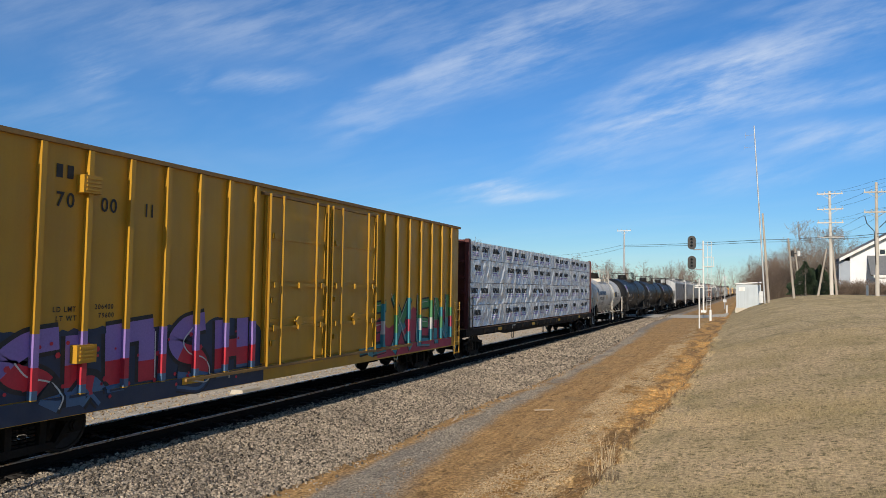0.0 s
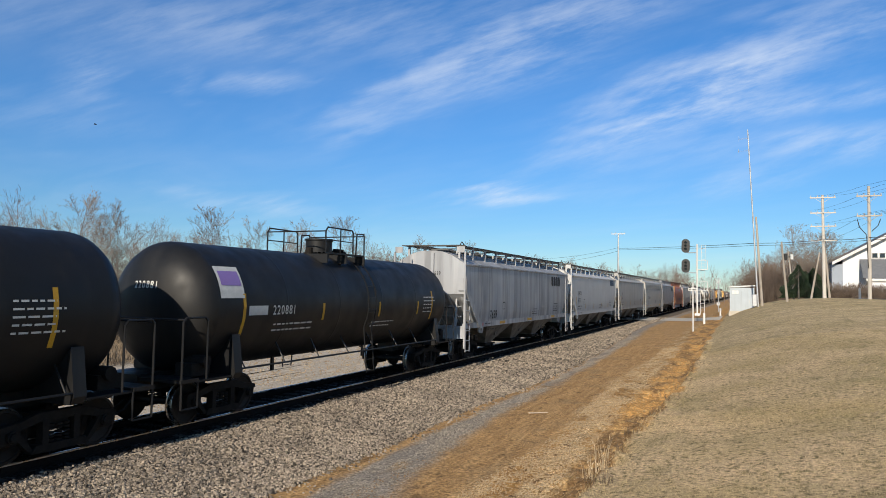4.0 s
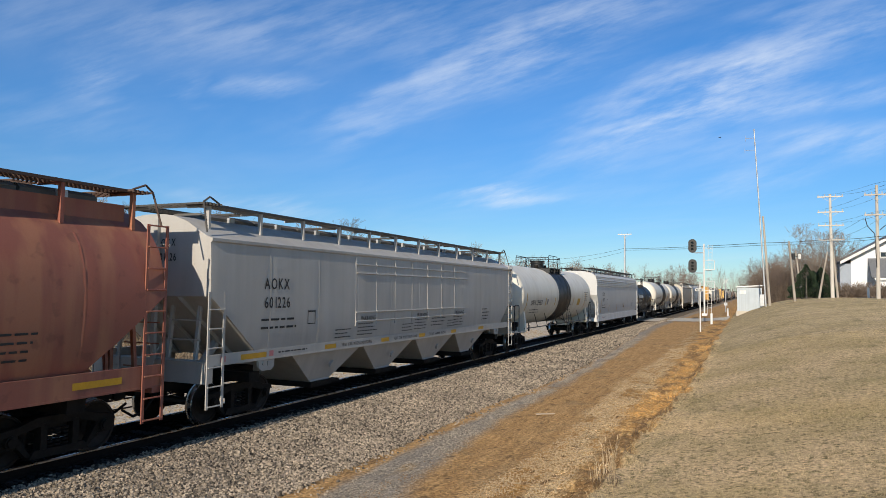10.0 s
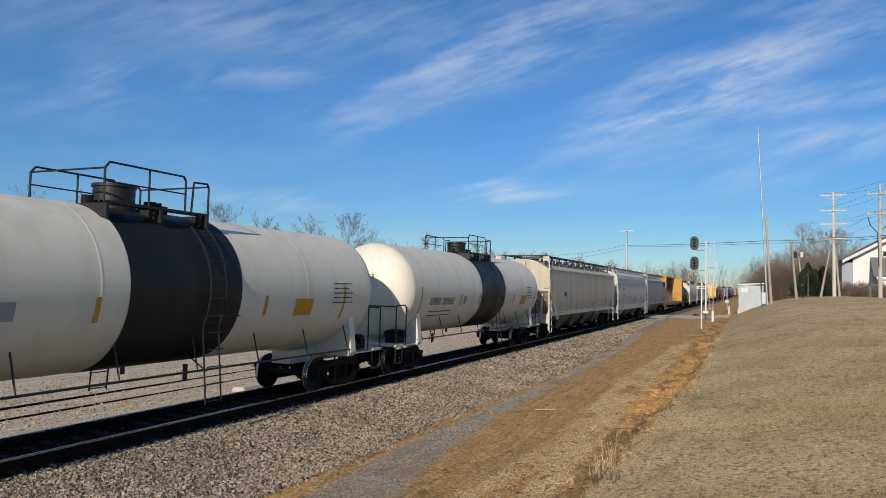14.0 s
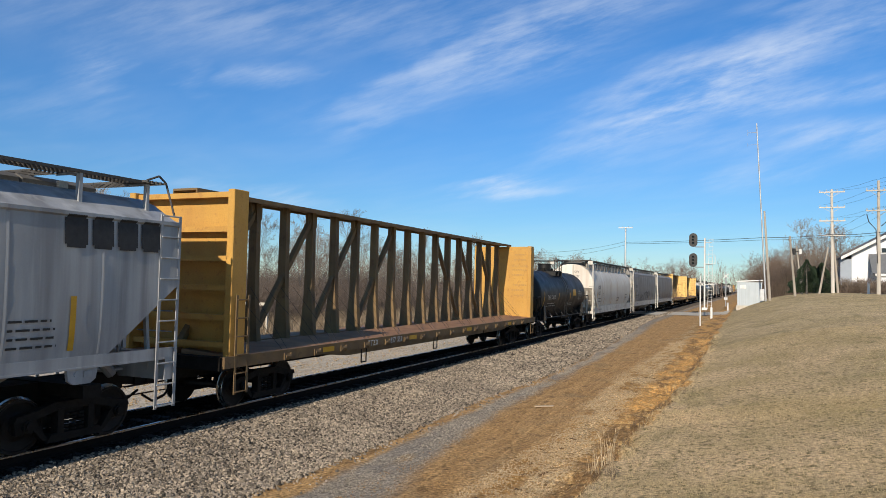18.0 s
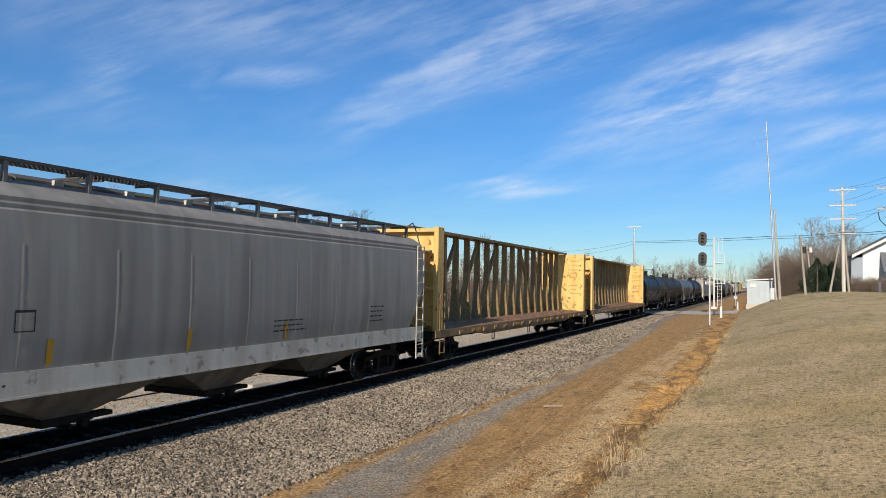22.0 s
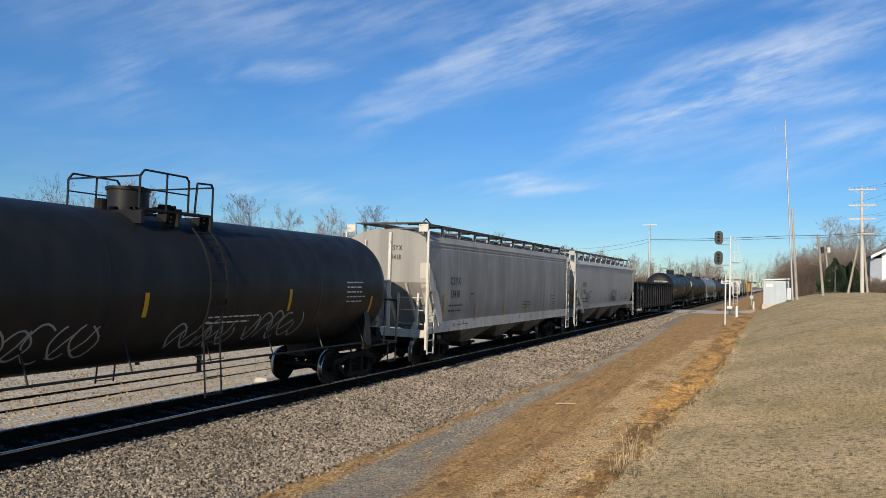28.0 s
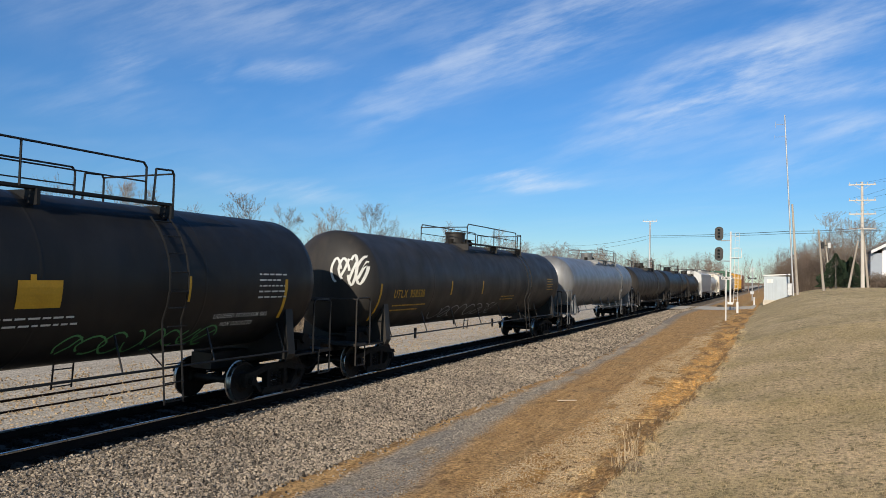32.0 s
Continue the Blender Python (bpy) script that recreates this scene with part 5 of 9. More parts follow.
# ---------------------------------------------------------------- centre-beam flat cars
def centrebeam(front, rear, paint, sill_paint, bulk_paint, label, posts=17, loaded=False):
    car, h = start_car("centre_beam_flat_car", front, rear, label, "flat car", 2.2)
    bi = h - 0.35          # bulkheads' outer faces
    for s in (-1, 1):
        bm = bmesh.new()
        box(bm, s * 1.55 - 0.06, s * 1.55 + 0.06, -h + 0.05, h - 0.05, 1.03, 1.28)
        plate(bm, [(-h + 3.6, 1.05), (h - 3.6, 1.05), (h - 5.2, 0.88), (-h + 5.2, 0.88)], s * 1.46, s * 1.52)
        part("side_sill", bm, sill_paint, car)
        bm = bmesh.new()
        slab(bm, [(0.12 * s, 1.36), (1.56 * s, 1.28), (1.56 * s, 1.22), (0.12 * s, 1.24)], -bi, bi)
        part("deck", bm, DECK_RUST, car, "worn steel deck sloping to the middle")
    bm = bmesh.new()
    box(bm, -0.33, 0.33, -h + 0.02, h - 0.02, 0.74, 1.24)
    box(bm, -1.55, 1.55, -h + 0.02, -h + 0.3, 0.98, 1.26)
    box(bm, -1.55, 1.55, h - 0.3, h - 0.02, 0.98, 1.26)
    for k in range(8):
        y = -h + 3.8 + k * (2 * h - 7.6) / 7
        box(bm, -1.5, 1.5, y - 0.06, y + 0.06, 0.95, 1.24)
    part("centre_sill", bm, STEEL_DARK, car)
    for s in (-1, 1):
        bm = bmesh.new()
        y = s * (bi - 0.15)
        box(bm, -1.50, 1.50, y - s * 0.15 - 0.02, y - s * 0.15 + 0.02, 1.30, 4.90)
        bulk = part("bulkhead", bm, bulk_paint, car, "steel end bulkhead of the flat car")
        for x in (-1.46, 1.46):
            bm = bmesh.new()
            deep = 0.10 if loaded else 0.25
            box(bm, x - 0.09, x + 0.09, y - deep, y + deep, 1.02, 4.92)
            bmesh.ops.bevel(bm, geom=bm.edges[:], offset=0.015, segments=1, affect="EDGES")
            part("bulkhead_post", bm, bulk_paint, bulk)
        for z in (1.5, 2.1, 2.75, 3.4, 4.05, 4.82):
            bm = bmesh.new()
            box(bm, -1.37, 1.37, min(y, y + s * 0.14), max(y, y + s * 0.14), z - 0.06, z + 0.06)
            part("cross_beam", bm, bulk_paint, bulk)
        bm = bmesh.new()
        g = random.Random(int(front))
        for k in range(9 if s > 0 and not loaded else 0):      # faded notices on the inner face
            z = 4.45 - k * 0.26
            x0, x1 = 0.45 + g.uniform(0, 0.2), 1.05 + g.uniform(0, 0.25)
            while x0 < x1 and k not in (2, 5):
                w = g.uniform(0.04, 0.13)
                patch(bm, lambda u, v: (u, y - s * 0.176, v), x0, x0 + w, z, z + g.uniform(0.05, 0.07), 1, 1)
                x0 += w + 0.03
        if s > 0:
            if not loaded:
                part("notice", bm, NOTICE, bulk, "faded stencilled warning notice")["kind"] = "stuff"
                lettering(bulk, "WARNING", lambda u, v: (u, y - s * 0.177, v), 0.48, 3.84, 0.14, NOTICE, 0.8)
            else:
                bm.free()
        else:
            bm.free()
        ladder(car, 1.60, min(s * (h - 0.4), s * (h - 0.8)), max(s * (h - 0.4), s * (h - 0.8)), 0.45, 2.6 if s < 0 else 1.3, sill_paint)
    bm = bmesh.new()
    slab(bm, [(-0.36, 4.89), (-0.33, 4.89), (-0.33, 4.95), (0.33, 4.95), (0.33, 4.89), (0.36, 4.89), (0.36, 5.0), (-0.36, 5.0)], -bi + 0.05, bi - 0.05)
    part("top_chord", bm, paint, car)
    pitch = (2 * bi - 2.6) / (posts - 1)
    for i in range(posts):
        y = -bi + 1.3 + i * pitch
        bm = bmesh.new()
        for s in (-1, 1):
            slab(bm, [(s * 0.002, 1.3), (s * 0.24, 1.3), (s * 0.13, 2.6), (s * 0.11, 4.93), (s * 0.002, 4.93)], y - 0.085, y + 0.085)
        part("upright_post", bm, paint, car)
    mid = (posts - 1) // 2
    for i in range(1, posts - 1, 1):
        y0 = -bi + 1.3 + i * pitch
        rise = 1 if i < mid else -1
        if (i % 2 == 0) == (i < mid) or i == mid:
            continue
        bm = bmesh.new()
        rod(bm, (0.0, y0, 4.75), (0.0, y0 - rise * 2 * pitch * 0.98, 1.5), 0.10, 4)
        box(bm, -0.05, 0.05, y0 - 0.22, y0 + 0.22, 4.5, 4.90)
        part("diagonal_brace", bm, paint, car)
    for i in range(posts - 1):
        y = -bi + 1.3 + (i + 0.5) * pitch
        if not loaded:
            bm = bmesh.new()
            for dy in (-0.35, 0.35):
                rod(bm, (0.14, y + dy, 2.75), (1.50, y + dy * 0.3 + 0.25 * math.sin(i * 2.3), 1.30), 0.006, 4)
            part("tie_down_cable", bm, GRIME_SHADE, car)
        bm = bmesh.new()
        rod(bm, (1.60, y - 0.10, 1.12), (1.60, y + 0.10, 1.12), 0.06, 8)
        box(bm, 1.58, 1.64, y - 0.16, y - 0.10, 1.04, 1.20)
        box(bm, 1.58, 1.64, y + 0.10, y + 0.16, 1.04, 1.20)
        part("winch", bm, sill_paint, car)
        if i % 4 == 1:
            mark(car, "reflective_plate", lambda u, v: (1.614, u, v), y + 0.25, 1.08, 0.55, 0.13, MARK_YELLOW)
        if i % 4 == 3:
            bm = bmesh.new()
            pipe(bm, [(1.52, y - 0.14, 1.0), (1.52, y - 0.14, 0.62), (1.52, y + 0.14, 0.62), (1.52, y + 0.14, 1.0)], 0.02)
            part("stirrup_step", bm, STEEL_DARK, car)

    def at(u, v):
        return (1.615, -h + u, v)
    return car, at, 2 * h, bi


# ---------------------------------------------------------------- gondola
def gondola(front, rear, paint, label, posts=(0.30, 1.46, 3.03, 4.37, 5.68, 6.97, 8.31, 9.57, 10.86, 12.16, 13.42, 14.68, 15.97, 17.34, 18.78, 20.45)):
    car, h = start_car("gondola_car", front, rear, label, "gondola car", 1.9)
    for s in (-1, 1):
        bm = bmesh.new()
        box(bm, s * 1.50 - 0.02, s * 1.50 + 0.02, -h + 0.25, h - 0.25, 1.10, 3.05)
        part("side_wall", bm, paint, car)
        bm = bmesh.new()
        box(bm, s * 1.54 - 0.09, s * 1.54 + 0.09, -h + 0.2, h - 0.2, 3.00, 3.13)
        g = random.Random(8)
        y = -h + 0.3
        while y < h - 0.6:           # bent and battered rim
            box(bm, s * 1.54 - 0.10, s * 1.54 + 0.10, y, y + g.uniform(0.05, 0.12), 3.00 - g.uniform(0, 0.05), 3.14 + g.uniform(0, 0.03))
            y += g.uniform(0.5, 1.6)
        part("top_rim", bm, paint, car)
        bm = bmesh.new()
        box(bm, s * 1.53 - 0.06, s * 1.53 + 0.06, -h + 0.15, h - 0.15, 1.07, 1.20)
        part("side_sill", bm, paint, car)
        bm = bmesh.new()
        box(bm, -1.5, 1.5, s * (h - 0.25) - 0.05, s * (h - 0.25) + 0.05, 0.95, 3.05)
        for z in (1.4, 2.0, 2.6):
            box(bm, -1.5, 1.5, s * (h - 0.17) - 0.06, s * (h - 0.17) + 0.06, z, z + 0.12)
        box(bm, -1.55, 1.55, s * (h - 0.1) - 0.1, s * (h - 0.1) + 0.1, 0.86, 1.08)
        part("end_wall", bm, paint, car)
        for sx in (-1, 1):
            ya = s * (h - 0.06)
            ladder(car, sx * 1.60, min(ya, ya - s * 0.42), max(ya, ya - s * 0.42), 0.45, 2.75, paint)
        for u in posts:
            y = -h + u
            bm = bmesh.new()
            slab(bm, [(s * 1.50, 0.90), (s * 1.66, 0.88), (s * 1.66, 1.2), (s * 1.62, 3.02), (s * 1.50, 3.02)], y - 0.07, y + 0.07)
            part("side_post", bm, paint, car)
    bm = bmesh.new()
    box(bm, -1.48, 1.48, -h + 0.3, h - 0.3, 1.10, 1.18)
    part("floor", bm, STEEL_DARK, car)
    bm = bmesh.new()
    box(bm, -0.33, 0.33, -h + 0.02, h - 0.02, 0.78, 1.10)
    for i in range(10):
        y = -h + 1.5 + i * (2 * h - 3.0) / 9
        box(bm, -1.5, 1.5, y - 0.05, y + 0.05, 0.95, 1.10)
    rod(bm, (0.9, -0.6, 0.80), (0.9, 0.7, 0.80), 0.22, 12)
    part("centre_sill", bm, STEEL_DARK, car)

    def at(u, v):
        return (1.526, -h + u, v)
    return car, at, 2 * h


# ---------------------------------------------------------------- wrapped timber
def wrap_x(u, v, length, height, depth, seed):
    """How far the crumpled wrap stands out at u along and v up the pack."""
    edge = min(1.0, 12 * min(u, length - u) / length, 10 * min(v, height - v) / height)
    d = noise.noise(Vector((u * 2.2 - v * 1.7 + seed * 3.1, v * 2.6 + u * 0.8, seed))) * 0.030
    d -= abs(noise.noise(Vector((u * 3.6 - v * 2.4, v * 0.9, seed + 5.5)))) * 0.105
    d -= abs(noise.noise(Vector((u * 7.5 - v * 5.5, v * 1.6 + u, seed + 9.5)))) * 0.058
    return depth / 2 - 0.025 * (1 - edge) + d * max(0.25, edge)


def bundle_mesh(length, height, depth, material, seed):
    """A pack of sawn boards in crumpled plastic wrap."""
    bm = bmesh.new()
    nx, nz = int(length / 0.055), int(height / 0.075)
    grid = []
    for i in range(nx + 1):
        col = []
        for j in range(nz + 1):
            u, v = length * i / nx, height * j / nz
            col.append(bm.verts.new((wrap_x(u, v, length, height, depth, seed), u - length / 2, v)))
        grid.append(col)
    for i in range(nx):
        for j in range(nz):
            bm.faces.new((grid[i][j], grid[i + 1][j], grid[i + 1][j + 1], grid[i][j + 1]))
    box(bm, -depth / 2, depth / 2 - 0.14, -length / 2 + 0.01, length / 2 - 0.01, 0.02, height - 0.01)
    return mesh_of("wrapped_timber_pack", bm, material, 60)


# ---------------------------------------------------------------- the train
YELLOW = surface("chrome_yellow_enamel", (0.54, 0.290, 0.020), (0.44, 0.230, 0.018), 0.5, 0, 0.7, streak=0.16, streak_color=(0.16, 0.085, 0.03), fine=0.05)
YELLOW_ROOF = surface("dirty_yellow_roof", (0.36, 0.20, 0.05), (0.22, 0.13, 0.06), 0.75, 0, 2, streak=0.2)
MAROON = surface("oxide_maroon", (0.13, 0.025, 0.025), (0.09, 0.02, 0.02), 0.6, 0, 2, streak=0.2)
WRAP = surface("silver_white_wrap", (0.800, 0.800, 0.800), (0.634, 0.647, 0.671), 0.26, 0, 3, contrast=0.3, fine=0.08)
TANK_WHITE = surface("cream_white_tank", (0.75, 0.71, 0.62), (0.72, 0.68, 0.585), 0.5, 0, 0.5, streak=0.15, streak_color=(0.32, 0.25, 0.18), fine=0.05)
TANK_OLDWHITE = surface("grimy_white_tank", (0.76, 0.72, 0.65), (0.64, 0.59, 0.52), 0.55, 0, 0.6, streak=0.45, streak_color=(0.25, 0.20, 0.15), fine=0.08)
TANK_BLACK = surface("black_tank_enamel", (0.011, 0.0115, 0.0125), (0.013, 0.013, 0.0138), 0.5, 0, 0.6, spec=0.28, streak=0.25, streak_color=(0.034, 0.031, 0.028), fine=0.1)
TANK_DUST = surface("dusty_black_tank", (0.030, 0.028, 0.026), (0.020, 0.019, 0.019), 0.55, 0, 0.5, spec=0.3, streak=0.35, streak_color=(0.065, 0.053, 0.042), fine=0.12)
TANK_GREY = surface("slate_grey_tank", (0.115, 0.125, 0.13), (0.085, 0.092, 0.098), 0.45, 0, 0.6, streak=0.2, streak_color=(0.06, 0.055, 0.05), fine=0.08)
TANK_SILVER = surface("silver_grey_tank", (0.23, 0.235, 0.24), (0.17, 0.175, 0.18), 0.42, 0.2, 0.6, streak=0.3, streak_color=(0.10, 0.08, 0.06), fine=0.08)


def grey(name, c, c2, streak, sc, **k):
    return surface(name, c, c2, 0.55, 0, 0.45, streak=streak, streak_color=sc, fine=0.06, **k)


H_DIRTY = grey("sooty_grey_hopper", (0.409, 0.422, 0.442), (0.310, 0.317, 0.330), 0.62, (0.172, 0.172, 0.178), pale=0.45, pale_color=(0.554, 0.554, 0.554))
H_CLEAN = grey("clean_pale_grey_hopper", (0.580, 0.580, 0.568), (0.510, 0.510, 0.499), 0.10, (0.371, 0.371, 0.371), pale=0.10, pale_color=(0.673, 0.673, 0.661))
H_BEIGE = grey("beige_grey_hopper", (0.439, 0.427, 0.403), (0.366, 0.354, 0.329), 0.22, (0.244, 0.232, 0.213), pale=0.12, pale_color=(0.573, 0.549, 0.512))
H_WARM = grey("warm_grey_hopper", (0.488, 0.470, 0.427), (0.427, 0.409, 0.372), 0.12, (0.317, 0.299, 0.268), pale=0.10, pale_color=(0.610, 0.586, 0.537))
H_RED = surface("faded_red_hopper", (0.34, 0.110, 0.070), (0.22, 0.082, 0.060), 0.65, 0, 0.5, streak=0.55, streak_color=(0.42, 0.19, 0.10), fine=0.08, spots=0.3, spot_color=(0.12, 0.05, 0.04), spot_scale=3)
H_ORANGE = surface("tan_orange_trim", (0.50, 0.27, 0.10), (0.38, 0.18, 0.07), 0.7, 0, 1.5, streak=0.4, streak_color=(0.20, 0.07, 0.03))
H_TAN = grey("tan_white_hopper", (0.56, 0.51, 0.42), (0.47, 0.42, 0.34), 0.35, (0.33, 0.24, 0.15))
H_RUSTWHITE = grey("rust_stained_white_hopper", (0.76, 0.735, 0.68), (0.60, 0.55, 0.47), 0.40, (0.42, 0.28, 0.18), pale=0.2, pale_color=(0.78, 0.76, 0.72))
# a darker grey than the car bodies, for the roof hatches
ROOF_GREY = surface("sooty_roof_steel", (0.15, 0.145, 0.135), (0.095, 0.09, 0.085), 0.8, 0, 1.2)
BAY_GRIME = surface("grimy_bay_paint", (0.231, 0.209, 0.182), (0.121, 0.110, 0.097), 0.8, 0, 0.9, streak=0.5, streak_color=(0.055, 0.047, 0.040), spots=0.3, spot_color=(0.066, 0.055, 0.044), spot_scale=3)
H_SOOT = grey("soot_streaked_grey_hopper", (0.293, 0.280, 0.260), (0.215, 0.202, 0.189), 0.45, (0.111, 0.104, 0.098), pale=0.25, pale_color=(0.442, 0.429, 0.403))
H_SOOT2 = grey("soot_streaked_mid_grey_hopper", (0.351, 0.332, 0.305), (0.260, 0.247, 0.227), 0.40, (0.156, 0.143, 0.130), pale=0.25, pale_color=(0.481, 0.468, 0.442))
H_STEELGREY = grey("plain_steel_grey_hopper", (0.472, 0.454, 0.425), (0.389, 0.372, 0.348), 0.18, (0.260, 0.236, 0.212), pale=0.15, pale_color=(0.590, 0.578, 0.543))
TRIM_WHITE = surface("chalky_white_trim", (0.66, 0.63, 0.56), (0.55, 0.52, 0.46), 0.65, 0, 2, streak=0.35, streak_color=(0.3, 0.22, 0.15), spots=0.6, spot_color=(0.20, 0.13, 0.09), spot_scale=3.5)
BOARD_DARK = surface("dark_grating", (0.055, 0.052, 0.05), (0.085, 0.08, 0.075), 0.75, 0, 3)
BOARD_GREY = surface("galvanised_grating", (0.20, 0.20, 0.195), (0.15, 0.15, 0.148), 0.7, 0.2, 3)
BOARD_RUST = surface("rusted_grating", (0.075, 0.045, 0.035), (0.10, 0.06, 0.045), 0.8, 0, 3)
BEAM_BROWN = surface("weathered_ochre_beam", (0.21, 0.135, 0.055), (0.14, 0.085, 0.040), 0.75, 0, 1.2, streak=0.3, spots=0.5, spot_color=(0.09, 0.05, 0.03), spot_scale=7)
BULK_YELLOW = surface("weathered_yellow_bulkhead", (0.56, 0.315, 0.065), (0.47, 0.25, 0.055), 0.7, 0, 1.2, streak=0.25, streak_color=(0.35, 0.17, 0.05), spots=0.35, spot_color=(0.30, 0.12, 0.04), spot_scale=8)
BULK_PALE = surface("peeling_yellow_bulkhead", (0.80, 0.56, 0.20), (0.72, 0.47, 0.14), 0.7, 0, 1.2, streak=0.3, streak_color=(0.42, 0.22, 0.07), spots=0.85, spot_color=(0.20, 0.08, 0.03), spot_scale=5, pale=0.5, pale_color=(0.50, 0.22, 0.05))
DECK_RUST = surface("rust_red_deck", (0.38, 0.20, 0.10), (0.20, 0.105, 0.06), 0.85, 0, 1.5, spots=0.5, spot_color=(0.24, 0.15, 0.10), spot_scale=5)
NOTICE = surface("faded_brown_stencil", (0.36, 0.20, 0.07), (0.44, 0.26, 0.09), 0.8)
BEAM_OCHRE = surface("worn_ochre_beam", (0.33, 0.225, 0.085), (0.20, 0.13, 0.055), 0.75, 0, 1.0, streak=0.35, streak_color=(0.15, 0.085, 0.045), spots=0.6, spot_color=(0.11, 0.055, 0.032), spot_scale=6)
SILL_RUST = surface("rust_brown_sill", (0.33, 0.225, 0.105), (0.22, 0.125, 0.065), 0.8, 0, 1.5, streak=0.3, spots=0.5, spot_color=(0.30, 0.20, 0.05), spot_scale=4)
GON_BLACK = surface("flat_black_gondola", (0.009, 0.010, 0.012), (0.014, 0.0145, 0.015), 0.65, 0, 1, spec=0.25, streak=0.15, streak_color=(0.035, 0.032, 0.030), fine=0.15)
GREEN_BOX = surface("dull_green_boxcar", (0.06, 0.14, 0.09), (0.05, 0.11, 0.075), 0.7)
BROWN_BOX = surface("brown_boxcar", (0.14, 0.06, 0.04), (0.10, 0.045, 0.03), 0.7)


def marked_hopper(front, rear, paint, label, text=None, number=None, text_u=3.0, text_v=2.35, size=0.36, ink=MARK_BLACK, brand=None, stripes=(), sill_plates=(), tags=(), prints=(), seed=1, **kw):
    car, at, sill, end, length = hopper(front, rear, paint, label, seed=seed, **kw)
    if text:
        lettering(car, text, at, text_u, text_v, size, ink, 0.8)
    if number:
        lettering(car, number, at, text_u, text_v - size * 1.75, size, ink, 0.8)
        if prints:
            for k, line in enumerate(prints):
                lettering(car, line, at, text_u - 0.1, text_v - size * 1.75 - 0.38 - k * 0.20, 0.11, ink, 0.8)
        else:
            small_print(car, at, text_u - 0.1, text_v - size * 1.75 - 0.32, 1.5, 2, 0.11, ink, seed)
        lettering(car, number, end, 0.10, 3.55, 0.16, ink, 0.7)
        if text:
            lettering(car, text, end, 0.10, 3.86, 0.16, ink, 0.7)
    if brand:
        u, v, hgt, mat = brand
        block_letters(car, at, u, v, hgt, 4, mat)
    for u, v, hh in stripes:
        mark(car, "reflective_stripe", at, u, v, 0.11, hh, MARK_YELLOW)
    for u, w in sill_plates:
        mark(car, "reflective_plate", sill, u, -0.065, w, 0.12, MARK_YELLOW)
    for u, v, w, hh, n, mat, wd in tags:
        scrawl(car, at, u, v, w, hh, n, mat, seed * 7 + int(u), wd)
    bm = bmesh.new()
    for a, b, c, d in ((0, 0.34, 0.30, 0.34), (0, 0.34, 0, 0.02), (0, 0.02, 0, 0.34), (0.32, 0.34, 0, 0.34)):
        patch(bm, at, text_u + 1.75 + a, text_u + 1.75 + b, 2.1 + c, 2.1 + d, 1, 1)
    part("plate_box", bm, ink, car)
    small_print(car, at, length * 0.55, 1.98, 1.3, 3, 0.07, ink, seed + 3)
    small_print(car, at, length * 0.80, 2.2, 0.9, 4, 0.08, ink, seed + 4)
    small_print(car, sill, 2.45, -0.02, 1.2, 1, 0.07, MARK_BLACK, seed + 5)
    for k in (0.45, 2.1):
        mark(car, "inspection_plate", sill, k, -0.06, 0.16, 0.13, MARK_PINK)
    return car, at, sill, end, length


def build_train():
    # yellow boxcar, sprayed along its foot
    car, at, n = boxcar(5.6, 25.27, YELLOW, YELLOW_ROOF, "chrome yellow boxcar with graffiti along its foot", door=(7.65, 13.0))
    for u, s in ((2.33, "70"), (3.20, "00"), (4.13, "11")):
        lettering(car, s, at, u, 4.19, 0.24, MARK_BLACK, 0.9)
    mark(car, "makers_mark", at, 2.32, 4.66, 0.12, 0.22, MARK_BLACK)
    mark(car, "makers_mark", at, 2.52, 4.66, 0.12, 0.22, MARK_BLACK)
    paint_boxcar(car, at)
    # centre-beam flat with wrapped timber
    car, at, n, bi = centrebeam(25.95, 50.7, MAROON, STEEL_DARK, MAROON, "maroon centre-beam flat car under a full load of wrapped timber", loaded=True)
    lettering(car, "37723", at, 5.9, 1.07, 0.16, MARK_WHITE, 0.9)
    load_timber(car, bi)
    # the first tanks
    tank_set()
    hopper_set()
    later_set()


def stroke_sheets(sheets, place, pts, wide, pick):
    """A flat painted stroke along a bent line, each short piece given to the sheet that pick names."""
    line = []
    for (a, b), (c, d) in zip(pts, pts[1:]):
        k = max(2, int(math.hypot(c - a, d - b) / 0.06))
        line += [(a + (c - a) * i / k, b + (d - b) * i / k) for i in range(k)]
    line.append(pts[-1])
    for _ in range(3):
        line = [line[0]] + [((p[0] + q[0] + r[0]) / 3, (p[1] + q[1] + r[1]) / 3) for p, q, r in zip(line, line[1:], line[2:])] + [line[-1]]
    sides = []
    for i, p in enumerate(line):
        a, b = line[max(0, i - 1)], line[min(len(line) - 1, i + 1)]
        dx, dy = b[0] - a[0], b[1] - a[1]
        m = math.hypot(dx, dy) or 1.0
        sides.append(((p[0] - dy / m * wide / 2, p[1] + dx / m * wide / 2), (p[0] + dy / m * wide / 2, p[1] - dx / m * wide / 2)))
    for i in range(len(line) - 1):
        bm = sheets[pick(*line[i])]
        bm.faces.new([bm.verts.new(place(*q)) for q in (sides[i][0], sides[i][1], sides[i + 1][1], sides[i + 1][0])])


